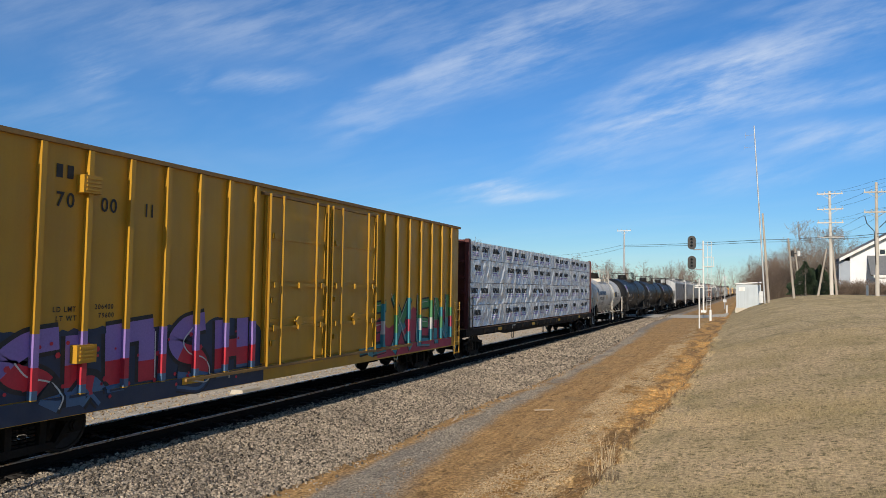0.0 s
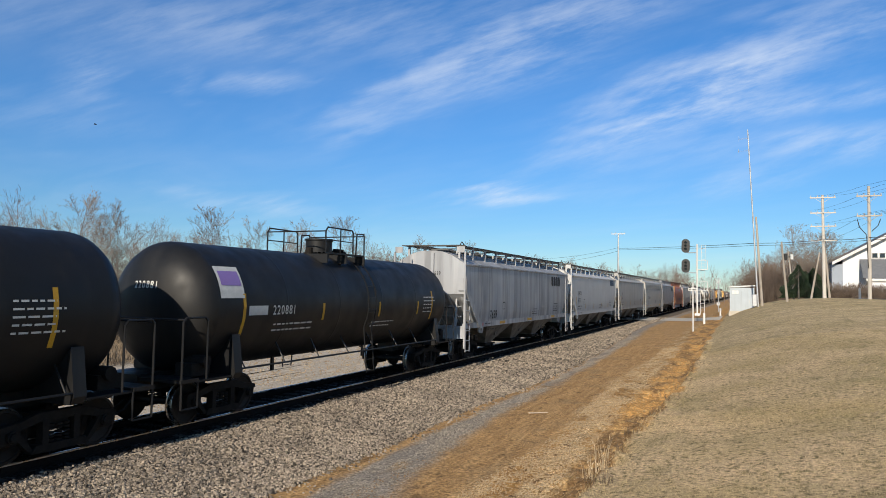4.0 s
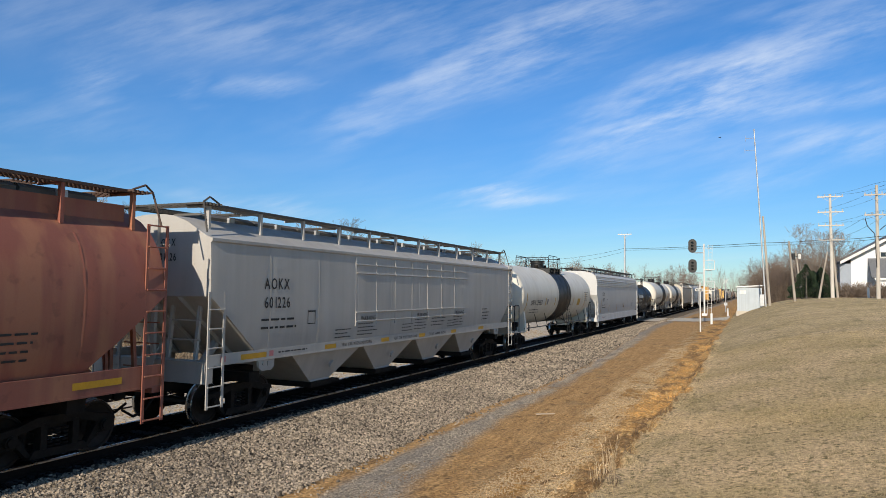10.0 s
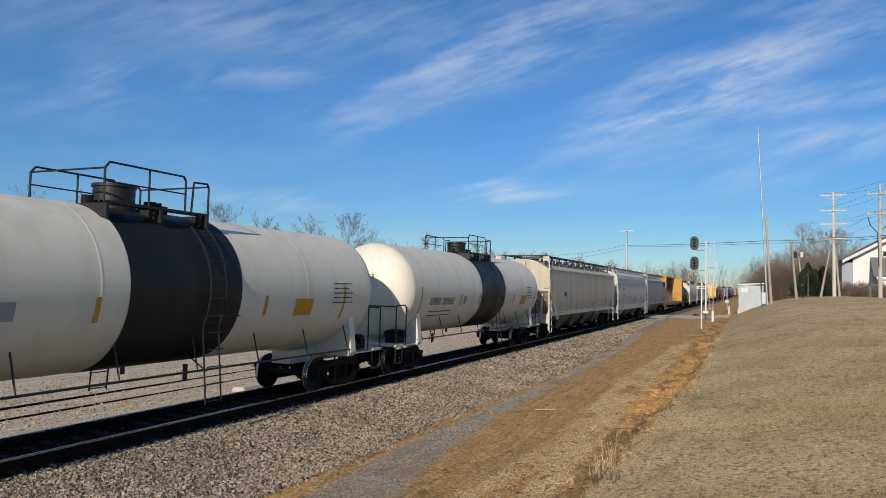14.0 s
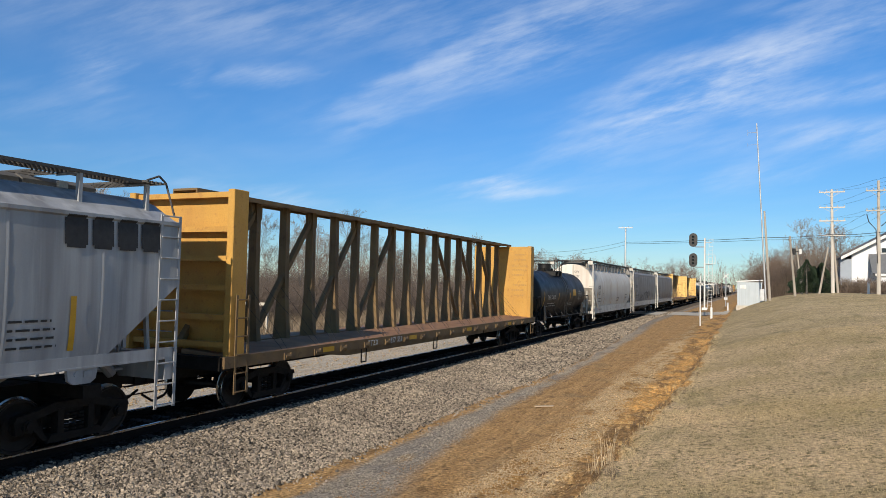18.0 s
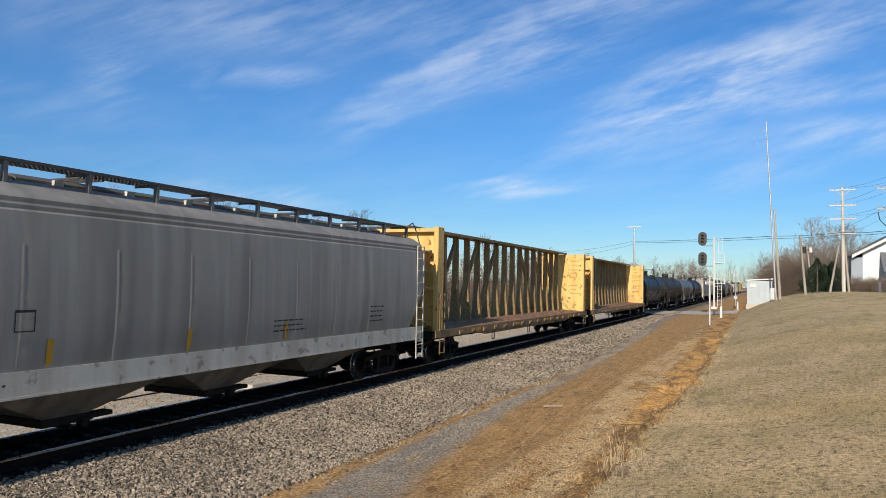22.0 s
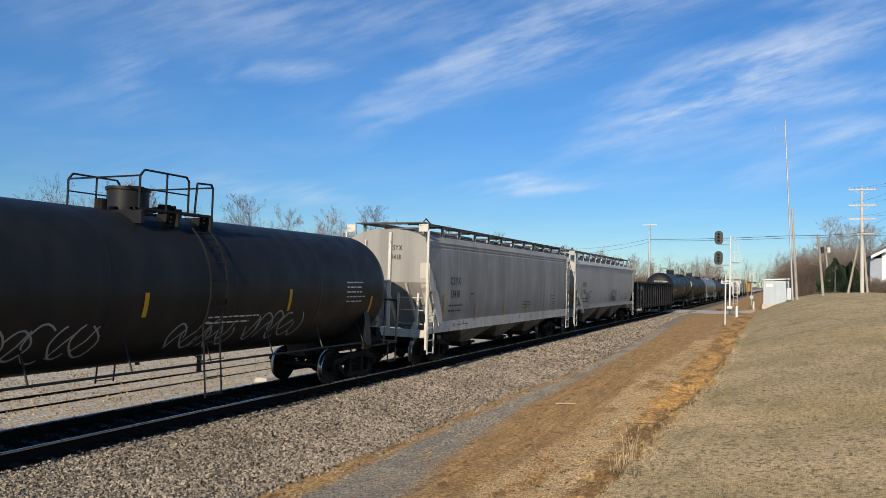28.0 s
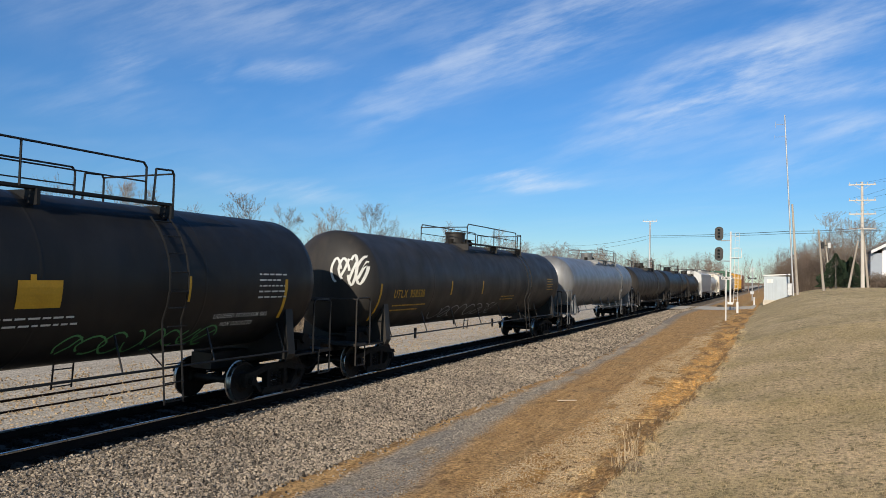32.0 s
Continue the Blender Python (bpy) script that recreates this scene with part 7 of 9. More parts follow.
def later_set():
    car, at, n, bi = centrebeam(394.95, 418.7, BEAM_BROWN, BEAM_BROWN, BULK_YELLOW, "empty centre-beam flat car, ochre steel with yellow bulkheads", posts=17)
    lettering(car, "857 557", at, 7.6, 1.07, 0.16, MARK_WHITE, 0.9)
    lettering(car, "TTZX", at, 6.2, 1.07, 0.16, MARK_WHITE, 0.9)
    car, at, hd, n = tank_car(419.5, 432.6, TANK_BLACK, "small black tank car with white stencilling", 1.40, 2.40, platform=(-1.25, 0.5), dome=0.1, seed=31)
    tank_marks(car, at, n, 1.4, 2.4, MARK_WHITE, "TILX 136359", 2.44, 2.14, 0.23, [(1.7, 1.5, 1.1), (4.9, 2.1, 0.4), (7.8, 2.1, 0.4)], seed=31)
    mark(car, "warning_panel", at, 8.6, 2.3, 0.8, 0.4, MARK_YELLOW)
    marked_hopper(433.4, 450.9, H_RUSTWHITE, "rust-stained white round-topped covered hopper", "ACFX", "45227", 1.78, 2.72, 0.25, profile=ROUND, trim=TRIM_WHITE, stripes=((1.4, 1.55, 0.95), (4.2, 1.55, 0.5), (7.3, 1.55, 0.5), (10.38, 1.55, 0.5), (13.67, 1.59, 0.47), (16.3, 1.55, 0.8)), sill_z=(0.98, 1.45), coaming=True, bay_paint=GRIME_SHADE, bay_low=0.5, seed=32, dent=0.018)
    marked_hopper(452.2, 469.9, H_SOOT, "sooty dark grey covered hopper with faded graffiti", "CSYX", "12370", 1.7, 2.85, 0.26, profile=RIBBED, trim=TRIM_WHITE, board=BOARD_DARK, lean=1.0, stripes=((1.2, 1.55, 0.9), (10.93, 1.55, 0.42), (13.67, 1.55, 0.40)), tags=((3.0, 1.2, 3.6, 0.9, 4, MARK_BLACK, 0.06), (7.5, 1.5, 4.2, 0.9, 4, BOARD_DARK, 0.14)), sill_z=(1.08, 1.50), seed=33, dent=0.008)
    marked_hopper(471.4, 489.0, H_SOOT2, "streaked mid-grey covered hopper", "CSYX", "12941", 1.68, 2.77, 0.28, profile=RIBBED, trim=TRIM_WHITE, board=BOARD_DARK, lean=1.0, stripes=((1.2, 1.55, 0.9), (4.0, 1.55, 0.42), (7.0, 1.55, 0.42), (10.1, 1.55, 0.42)), sill_z=(1.10, 1.50), seed=34, dent=0.008)
    centrebeam(490.0, 513.4, BEAM_OCHRE, SILL_RUST, BULK_PALE, "empty rust-stained centre-beam flat car with peeling yellow bulkheads")
    car, at, n, bi = centrebeam(515.0, 538.5, BEAM_OCHRE, SILL_RUST, BULK_PALE, "empty rust-stained centre-beam flat car with peeling yellow bulkheads")
    for u, line in ((2.75, "TTZX"), (4.06, "862"), (5.05, "360")):
        lettering(car, line, at, u, 1.06, 0.18, MARK_WHITE, 0.9)
    for f, r, paint, text, rr, zc, lab, sd in (
            (539.6, 557.5, TANK_BLACK, "TILX 250456", 1.52, 2.60, "long black tank car with faded white graffiti", 41),
            (558.7, 577.1, TANK_DUST, "MULX 250593", 1.52, 2.60, "dusty brown-black tank car", 42),
            (578.2, 595.3, TANK_GREY, "NATX 303552", 1.52, 2.60, "slate grey tank car with small graffiti", 43),
            (596.2, 613.85, TANK_BLACK, "DBUX 250473", 1.52, 2.60, "black tank car with sprayed scrawls along its foot", 44)):
        car, at, hd, n = tank_car(f, r, paint, lab, rr, zc, platform=(-0.6, 1.3), dome=0.0, seed=sd)
        tank_marks(car, at, n, rr, zc, MARK_WHITE, text, 2.3, 2.2, 0.23, [(1.6, 1.5, 1.1), (4.9, 2.1, 0.5), (8.0, 2.1, 0.45), (12.2, 2.1, 0.5), (15.9, 1.6, 0.8)], seed=sd)
        lettering(car, text, hd, -0.55, 3.05, 0.16, MARK_WHITE, 0.85)
        if sd == 41:
            for k, (u, w) in enumerate(((4.7, 3.6), (10.2, 2.2))):
                scrawl(car, at, u, 1.40, w, 0.95, 6, MARK_GREY, 80 + k, 0.07, "faded white spray letters")
                scrawl(car, at, u + 0.2, 1.5, w, 0.7, 6, MARK_GREY, 90 + k, 0.04)
            scrawl(car, at, 2.2, 1.35, 1.8, 0.35, 4, MARK_GREY, 85, 0.03)
        if sd == 44:
            for k, (u, v, w) in enumerate(((5.2, 1.45, 2.0), (8.9, 1.4, 1.7), (11.0, 1.5, 2.0))):
                scrawl(car, at, u, v, w, 0.55, 5, MARK_GREY, 100 + k, 0.035)
        if sd == 43 or sd == 42:
            scrawl(car, at, 7.0, 1.6, 0.8, 0.6, 2, MARK_GREY, sd, 0.04)
    marked_hopper(615.5, 632.7, H_SOOT2, "grey-brown covered hopper with white ends", "CSYX", "13418", 1.7, 2.75, 0.26, profile=RIBBED, trim=TRIM_WHITE, board=BOARD_DARK, lean=1.0, stripes=((1.17, 1.54, 0.85), (4.03, 1.54, 0.42), (7.04, 1.54, 0.42), (10.1, 1.54, 0.42)), sill_z=(1.15, 1.50), seed=45, dent=0.012)
    marked_hopper(634.0, 651.95, H_STEELGREY, "plain grey covered hopper with black scrawls", "BNGX", "31878", 1.64, 2.71, 0.24, trim=H_STEELGREY, board=BOARD_DARK, stripes=((1.38, 1.72, 0.95), (4.42, 1.75, 0.30), (7.55, 1.75, 0.30), (16.6, 1.75, 0.75)), tags=((2.5, 1.72, 0.85, 0.62, 4, MARK_GREY, 0.05), (9.14, 1.78, 2.1, 0.65, 5, MARK_BLACK, 0.045), (15.0, 1.78, 1.2, 0.8, 3, MARK_GREY, 0.03), (12.2, 1.8, 1.6, 0.35, 4, MARK_GREY, 0.03)), seed=46, dent=0.014)
    car, at, n = gondola(653.6, 674.4, GON_BLACK, "black steel gondola with heavy side posts")
    for u in (3.82, 7.35, 10.0, 12.5, 16.2, 19.1):
        mark(car, "reflective_plate", at, u, 1.39, 0.50, 0.11, MARK_YELLOW)
    for u, line, v, hh in ((0.78, "NS", 1.75, 0.21), (1.68, "202341", 1.75, 0.21), (1.70, "LD LMT", 1.54, 0.10), (2.35, "217200", 1.54, 0.10), (1.70, "LT WT", 1.38, 0.10), (2.42, "68800", 1.38, 0.10)):
        lettering(car, line, at, u, v, hh, MARK_WHITE, 0.85)
    for k in range(3):
        mark(car, "emblem", at, 0.98 + 0.04 * k, 2.70 - 0.10 * k, 0.28 - 0.08 * k, 0.06, MARK_WHITE, "white bar of a company emblem")
    for u, w in ((1.66, 0.24), (1.98, 0.34), (2.40, 0.46)):
        mark(car, "emblem", at, u, 2.38, w, 0.38, MARK_WHITE, "white block of a company emblem")
    mark(car, "notice_plate", at, 6.05, 1.52, 0.25, 0.13, MARK_WHITE)
    scrawl(car, at, 9.1, 1.95, 1.0, 0.6, 4, MARK_WHITE, 120, 0.04)
    scrawl(car, at, 10.4, 1.95, 1.1, 0.7, 4, MARK_WHITE, 121, 0.04)
    scrawl(car, at, 12.9, 1.95, 0.7, 0.6, 3, MARK_GREY, 122, 0.03)
    car, at, hd, n = tank_car(675.5, 695.2, TANK_BLACK, "very long black pressure tank car for liquefied gas", 1.52, 2.73, platform=(-0.9, 4.8), dome=-0.15, seed=51)
    tank_marks(car, at, n, 1.52, 2.73, MARK_WHITE, "CBTX 787240", 1.45, 2.22, 0.28, [(0.95, 1.6, 1.1), (4.7, 2.25, 0.5), (8.5, 2.35, 0.5), (11.4, 2.35, 0.5), (14.6, 2.35, 0.5), (17.6, 1.9, 0.9)], seed=51)
    mark(car, "warning_panel", at, 11.2, 2.32, 0.75, 0.44, MARK_YELLOW, "yellow emergency notice")
    lettering(car, "LIQUEFIED PETROLEUM GAS", at, 15.5, 1.98, 0.09, MARK_WHITE, 0.85)
    lettering(car, "NON ODORIZED", at, 15.8, 1.80, 0.09, MARK_WHITE, 0.85)
    lettering(car, "CBTX 787240", hd, -0.5, 3.2, 0.16, MARK_WHITE, 0.85)
    scrawl(car, at, 12.2, 1.45, 3.6, 0.35, 8, MARK_GREEN, 131, 0.035)
    scrawl(car, at, 7.7, 1.55, 0.9, 0.6, 3, MARK_GREY, 132, 0.03)
    scrawl(car, at, 4.5, 1.45, 1.2, 0.2, 2, MARK_GREEN, 133, 0.03)
    car, at, hd, n = tank_car(696.3, 716.8, TANK_DUST, "dusty long black tank car with white spray on its end", 1.52, 2.73, platform=(-1.7, 4.6), dome=-0.6, seed=52)
    tank_marks(car, at, n, 1.52, 2.73, MARK_YELLOW, "UTLX 958538", 2.05, 2.27, 0.24, [(1.2, 1.6, 1.1), (6.1, 2.3, 0.5), (9.0, 2.3, 0.5)], seed=52)
    scrawl(car, hd, 0.35, 2.7, 0.95, 0.75, 4, MARK_WHITE, 141, 0.07)
    scrawl(car, at, 5.2, 1.5, 6.0, 0.4, 8, MARK_GREY, 142, 0.035)
    tank_car(717.9, 737.5, TANK_SILVER, "long silver-grey tank car", 1.52, 2.73, platform=(-1.0, 4.8), dome=0.1, seed=53)
    tank_car(738.6, 756.4, TANK_DUST, "dusty black tank car with railed platform", 1.5, 2.6, platform=(-0.9, 2.8), dome=0.5, seed=54)
    tank_car(757.5, 775.3, TANK_BLACK, "plain black tank car near the end", 1.5, 2.6, platform=(-0.9, 2.8), dome=0.5, seed=55)
    tank_car(776.4, 790.2, TANK_DUST, "dusty black tank car with railed platform", 1.45, 2.5, platform=(-0.9, 2.8), dome=0.5, seed=56)
    hopper(791.3, 808.8, H_CLEAN, "pale grey steel covered hopper car", seed=57)
    tank_car(809.9, 826.0, TANK_WHITE, "white tank car with black rails", 1.5, 2.6, seed=58)
    hopper(827.1, 844.6, H_RUSTWHITE, "stained white covered hopper", seed=59)
    boxcar(845.8, 862.0, GREEN_BOX, GREEN_BOX, "dull green ribbed steel boxcar", door=(6.0, 10.0))
    hopper(863.2, 880.7, H_STEELGREY, "plain grey covered hopper car", seed=60)
    boxcar(881.9, 900.2, YELLOW, YELLOW_ROOF, "yellow ribbed steel boxcar", door=(6.7, 11.5))
    boxcar(901.4, 919.7, YELLOW, YELLOW_ROOF, "yellow ribbed steel boxcar", door=(6.7, 11.5))
    boxcar(920.9, 937.1, BROWN_BOX, BROWN_BOX, "brown ribbed steel boxcar", door=(6.0, 10.0))


LOADS = []
build_train()


# ---------------------------------------------------------------- lawn and bank
def scatter_blades(name, count, xr, yr, tall, wide, seed, fall=0.0, keep=None, material=None, base=None):
    """Single leaning blades, as one mesh."""
    g = np.random.default_rng(seed)
    x = g.uniform(*xr, count)
    y = yr[0] + (yr[1] - yr[0]) * g.uniform(0, 1, count) ** (1 + fall)
    if keep is not None:
        ok = keep(x, y, g)
        x, y = x[ok], y[ok]
    count = len(x)
    z = ground_z(x, y) + (0.0 if base is None else base)
    hgt = tall * g.uniform(0.4, 1.3, count)
    w = wide * g.uniform(0.6, 1.4, count)
    a, b = g.uniform(0, 2 * np.pi, count), g.uniform(0, 2 * np.pi, count)
    lean = g.uniform(0.2, 1.3, count) * hgt
    p = np.stack([x, y, z - 0.01], -1)
    side = np.stack([np.cos(a) * w, np.sin(a) * w, np.zeros(count)], -1)
    mid = p + np.stack([np.cos(b) * lean * 0.35, np.sin(b) * lean * 0.35, hgt * 0.65], -1)
    tip = p + np.stack([np.cos(b) * lean, np.sin(b) * lean, hgt], -1)
    v = np.stack([p - side, p + side, mid + side * 0.7, mid - side * 0.7, tip], 1).reshape(-1, 3)
    k = np.arange(count)[:, None] * 5
    quads, tris = k + np.array([0, 1, 2, 3]), k + np.array([3, 2, 4])
    return soup(name, v.tolist(), quads.tolist() + tris.tolist(), material or BLADES)


def on_lawn(x, y, g):
    edge = np.interp(y, EDGE_Y, LIP) + 0.10 * np.sin(y * 1.7) + 0.08 * np.sin(y * 0.6 + 1)
    return x > edge + g.uniform(-0.25, 0.25, len(x))


for n_blades, ya, yb, tall, wide, sd in ((150000, 8, 18, 0.034, 0.0026, 1), (90000, 16, 36, 0.036, 0.0050, 2), (16000, 34, 60, 0.022, 0.005, 3)):
    tagged(scatter_blades("dry_grass", n_blades, (-2.8, 4 + yb * 0.16), (ya, yb), tall, wide, sd, 0.35, on_lawn), "short dry winter lawn grass", "grass", kind="stuff")


def near_edge(x, y, g):
    edge = np.interp(y, EDGE_Y, LIP) + 0.05 + 0.10 * np.sin(y * 1.7) + 0.08 * np.sin(y * 0.6 + 1)
    return np.abs(x - edge) < g.uniform(0, 0.45, len(x))


tagged(scatter_blades("overhanging_grass", 9000, (-3.1, -1.0), (8, 45), 0.085, 0.004, 7, 0.4, near_edge), "longer dead grass hanging over the bank", "grass", kind="stuff")


def weed_clump(name, x, y, tall, count, spread, seed, label):
    g = random.Random(seed)
    bm = bmesh.new()
    for _ in range(count):
        a, r = g.uniform(0, 6.28), spread * math.sqrt(g.random())
        px, py = r * math.cos(a), r * math.sin(a)
        hh = tall * g.uniform(0.45, 1.0)
        dx, dy = g.uniform(-0.25, 0.25) * hh, g.uniform(-0.25, 0.25) * hh
        rod(bm, (px, py, -0.03), (px + dx * 0.5, py + dy * 0.5, hh * 0.6), 0.0045, 3, 0.0035)
        rod(bm, (px + dx * 0.5, py + dy * 0.5, hh * 0.6), (px + dx * 1.3, py + dy * 1.3, hh), 0.0035, 3, 0.0015)
        if g.random() < 0.3:
            rod(bm, (px + dx * 1.2, py + dy * 1.2, hh * 0.92), (px + dx * 1.45, py + dy * 1.45, hh * 1.04), 0.010, 4, 0.003)
    ob = new(name, mesh_of(name, bm, BLADES))
    ob.location = (x, y, float(ground_z(x, y)))
    return tagged(ob, label, "grass")


WEED = surface("dull_brown_weed", (0.22, 0.15, 0.085), (0.15, 0.10, 0.06), 0.95, 0, 2, islands=0.3)
weed_clump("grass_tuft", -2.38, 13.2, 0.72, 26, 0.12, 1, "tall pale dead grass tuft on the bank")
weed_clump("grass_tuft", -2.30, 12.2, 0.34, 26, 0.22, 2, "tall pale dead grass tuft on the bank")
STRAW = surface("bleached_straw", (0.66, 0.52, 0.33), (0.52, 0.39, 0.23), 0.9, 0, 2, islands=0.3)
for tuft in [ob for ob in bpy.data.objects if ob.name.startswith("grass_tuft")]:
    tuft.data.materials[0] = STRAW
for k in range(16):
    yy = 11.9 + k * 2.3 + random.uniform(-0.5, 0.5)
    ob = weed_clump("dry_weed", float(np.interp(yy, EDGE_Y, LIP)) - 0.12 + random.uniform(-0.2, 0.15), yy, random.uniform(0.10, 0.20), 30, random.uniform(0.15, 0.3), 20 + k, "small dark clump of dry weeds on the bank")
    ob.data.materials[0] = WEED

CHIP = surface("pale_limestone_chips", (0.43, 0.33, 0.205), (0.33, 0.225, 0.12), 0.95, 0, 1.0, islands=0.35, own=False)
CLOD = surface("brown_clods", (0.27, 0.165, 0.075), (0.20, 0.115, 0.05), 0.95, 0, 1.0, islands=0.3, own=False)
GRIT = surface("grey_grit", (0.32, 0.275, 0.215), (0.22, 0.185, 0.145), 0.95, 0, 1.0, islands=0.45, own=False)
tagged(scatter_stones("bank_stones", 30000, (-4.6, -2.5), (8, 42), 0.012, CHIP, 0.5, seed=11, edges=(CHIPS, FACE_FOOT), clump=1.0), "pale stone chips in the clay bank", "gravel", kind="stuff")
tagged(scatter_stones("dirt_stones", 4200, (-6.4, -4.0), (7, 45), 0.013, CLOD, 0.5, seed=12), "scattered stone chips on the dirt", "gravel", kind="stuff")
tagged(scatter_stones("grit", 16000, (-7.0, -6.2), (8, 52), 0.012, GRIT, 0.7, seed=13, edges=(DUST_FAR, DUST_NEAR), clump=0.9), "grey stone dust in a wheel track", "gravel", kind="stuff")
tagged(scatter_stones("ballast_toe_stones", 700, (-8.0, -7.25), (6, 40), 0.024, STONES, 0.5, seed=14, edges=(TOE, DUST_FAR), clump=0.8), "stray ballast stones at the toe of the slope", "gravel", kind="stuff")
tagged(scatter_stones("road_stones", 7000, (-22, -14.5), (8, 60), 0.028, CHIP, 0.4, seed=15), "loose pale stones on the road", "gravel", kind="stuff")

bm = bmesh.new()
box(bm, -0.32, 0.32, -0.035, 0.035, 0, 0.03)
bmesh.ops.bevel(bm, geom=bm.edges[:], offset=0.008, segments=1, affect="EDGES")
lath = tagged(new("timber_lath", mesh_of("timber_lath", bm, surface("bleached_lath", (0.62, 0.50, 0.35), (0.5, 0.4, 0.28), 0.9))), "pale broken lath lying on the dirt", "timber")
lath.location, lath.rotation_euler = (-5.39, 19.84, float(ground_z(-5.39, 19.84)) + 0.02), (0, 0.05, 0.9)

bm = bmesh.new()
slab(bm, [(-0.28, 0), (0.28, 0), (0.20, 0.17), (-0.22, 0.15)], -0.45, 0.45)
bmesh.ops.bevel(bm, geom=bm.edges[:], offset=0.02, segments=1, affect="EDGES")
kerb = tagged(new("concrete_block", mesh_of("concrete_block", bm, CONCRETE)), "old grey concrete block beside the siding", "concrete block")
kerb.location = (-14.6, 18.2, float(ground_z(-14.6, 18.2)) - 0.02)


# ---------------------------------------------------------------- bare trees and scrub
def grow(seed, tall, kids=(6, 4, 3)):
    """Branch segments of a leafless tree: (start, end, radius, end radius, level). kids: branches on each limb, level by level."""
    g = random.Random(seed)
    out = []

    def limb(p, d, length, r, level):
        steps = (4, 3, 2, 2)[min(level - 1, 3)]
        more = kids[level - 1] if level <= len(kids) else 0
        marks = sorted(g.uniform(0.22, 1.0) for _ in range(more))
        bow = Vector((g.uniform(-1, 1), g.uniform(-1, 1), 0)) * 0.10
        for k in range(steps):
            d = (d + Vector((g.uniform(-1, 1), g.uniform(-1, 1), g.uniform(-0.5, 1.0))) * 0.13 + bow).normalized()
            q = p + d * (length / steps)
            r2 = r * 0.72
            out.append((p, q, r, r2, level))
            for m in [m for m in marks if k / steps < m <= (k + 1) / steps]:
                side = d.orthogonal().normalized()
                side.rotate(Matrix.Rotation(g.uniform(0, 6.28), 3, d))
                a = radians(g.uniform(26, 52))
                fork = (d * math.cos(a) + side * math.sin(a) + Vector((0, 0, 0.16))).normalized()
                limb(p.lerp(q, m * steps - k), fork, length * g.uniform(0.42, 0.66) * (1.15 - 0.4 * m), r * 0.60, level + 1)
            p, r = q, r2

    p, d, r = Vector((0, 0, -0.2)), Vector((g.uniform(-0.08, 0.08), g.uniform(-0.08, 0.08), 1)).normalized(), tall * 0.0115
    steps, turn = 8, g.uniform(0, 6.28)
    for k in range(steps):
        d = (d + Vector((g.uniform(-1, 1), g.uniform(-1, 1), 0.25)) * 0.07).normalized()
        q = p + d * (tall * 0.80 / steps)
        out.append((p, q, r, r * 0.83, 0))
        p, r = q, r * 0.83
        for _ in range(2 if k > 0 else 0):
            turn += 2.4 + g.uniform(-0.5, 0.5)
            f = k / (steps - 1)
            a = radians(g.uniform(44, 62) - 24 * f)
            limb(p, Vector((math.cos(turn) * math.sin(a), math.sin(turn) * math.sin(a), math.cos(a))), tall * (0.46 - 0.24 * f) * g.uniform(0.8, 1.15), r * 0.58, 1)
    limb(p, d, tall * 0.22, r, 1)
    return out


def tree_meshes(seed, tall, kids):
    segs = grow(seed, tall, kids)
    made = []
    for pick, material, name, sides in ((lambda l: l < 2, BARK, "trunk", 6), (lambda l: l >= 2, TWIGS, "crown", 3)):
        verts, faces = [], []
        for p, q, r, r2, level in segs:
            if not pick(level):
                continue
            r, r2 = max(r, 0.009), max(r2, 0.006)
            d = (q - p).normalized()
            u = d.orthogonal().normalized()
            w = d.cross(u)
            b = len(verts)
            for c, rad in ((p, r), (q, r2)):
                for i in range(sides):
                    a = 2 * math.pi * i / sides
                    verts.append(tuple(c + rad * (math.cos(a) * u + math.sin(a) * w)))
            for i in range(sides):
                j = (i + 1) % sides
                faces.append((b + i, b + j, b + sides + j, b + sides + i))
        me = bpy.data.meshes.new(name)
        me.from_pydata(verts, [], faces)
        me.materials.append(material)
        made.append(me)
    return made


KINDS = [tree_meshes(100 + k, 9.0, (6, 4, 3)) for k in range(7)]
SMALL = [tree_meshes(200 + k, 9.0, (5, 3)) for k in range(5)]


def plant(kind, x, y, scale, turn, label="leafless grey-brown tree at the wood's edge"):
    tree = tagged(new("bare_tree"), label, "tree", group="trees of the wood")
    tree.location = (x, y, float(ground_z(x, y)))
    tree.scale, tree.rotation_euler = (scale, scale, scale), (0, 0, turn)
    part("trunk", kind[0], None, tree)
    part("crown", kind[1], None, tree)
    return tree


g_tree = random.Random(5)
for k in range(46):
    y = 8 + k * 2.6 + g_tree.uniform(-1.2, 1.2)
    x = -g_tree.uniform(35, 50) - max(0, y - 70) * 0.12
    plant(g_tree.choice(KINDS), x, y, g_tree.uniform(0.52, 0.74) * (0.78 if y < 30 else 1.0), g_tree.uniform(0, 6.28))
for x, y, s in ((-36, 24.7, 0.64), (-36, 29.2, 0.90), (-37, 33.6, 0.84), (-36, 41.3, 0.93), (-38, 47.6, 0.88), (-36, 51.2, 0.92), (-36, 59.7, 1.06), (-37, 68.5, 0.72), (-36, 78.5, 0.98), (-36, 94, 1.0), (-36, 130, 1.0), (-34, 150, 0.96), (-42, 118, 0.96), (-41, 20, 0.7), (-40, 14, 0.65)):
    plant(g_tree.choice(KINDS), x, y, s, g_tree.uniform(0, 6.28), "tall leafless tree above the scrub")
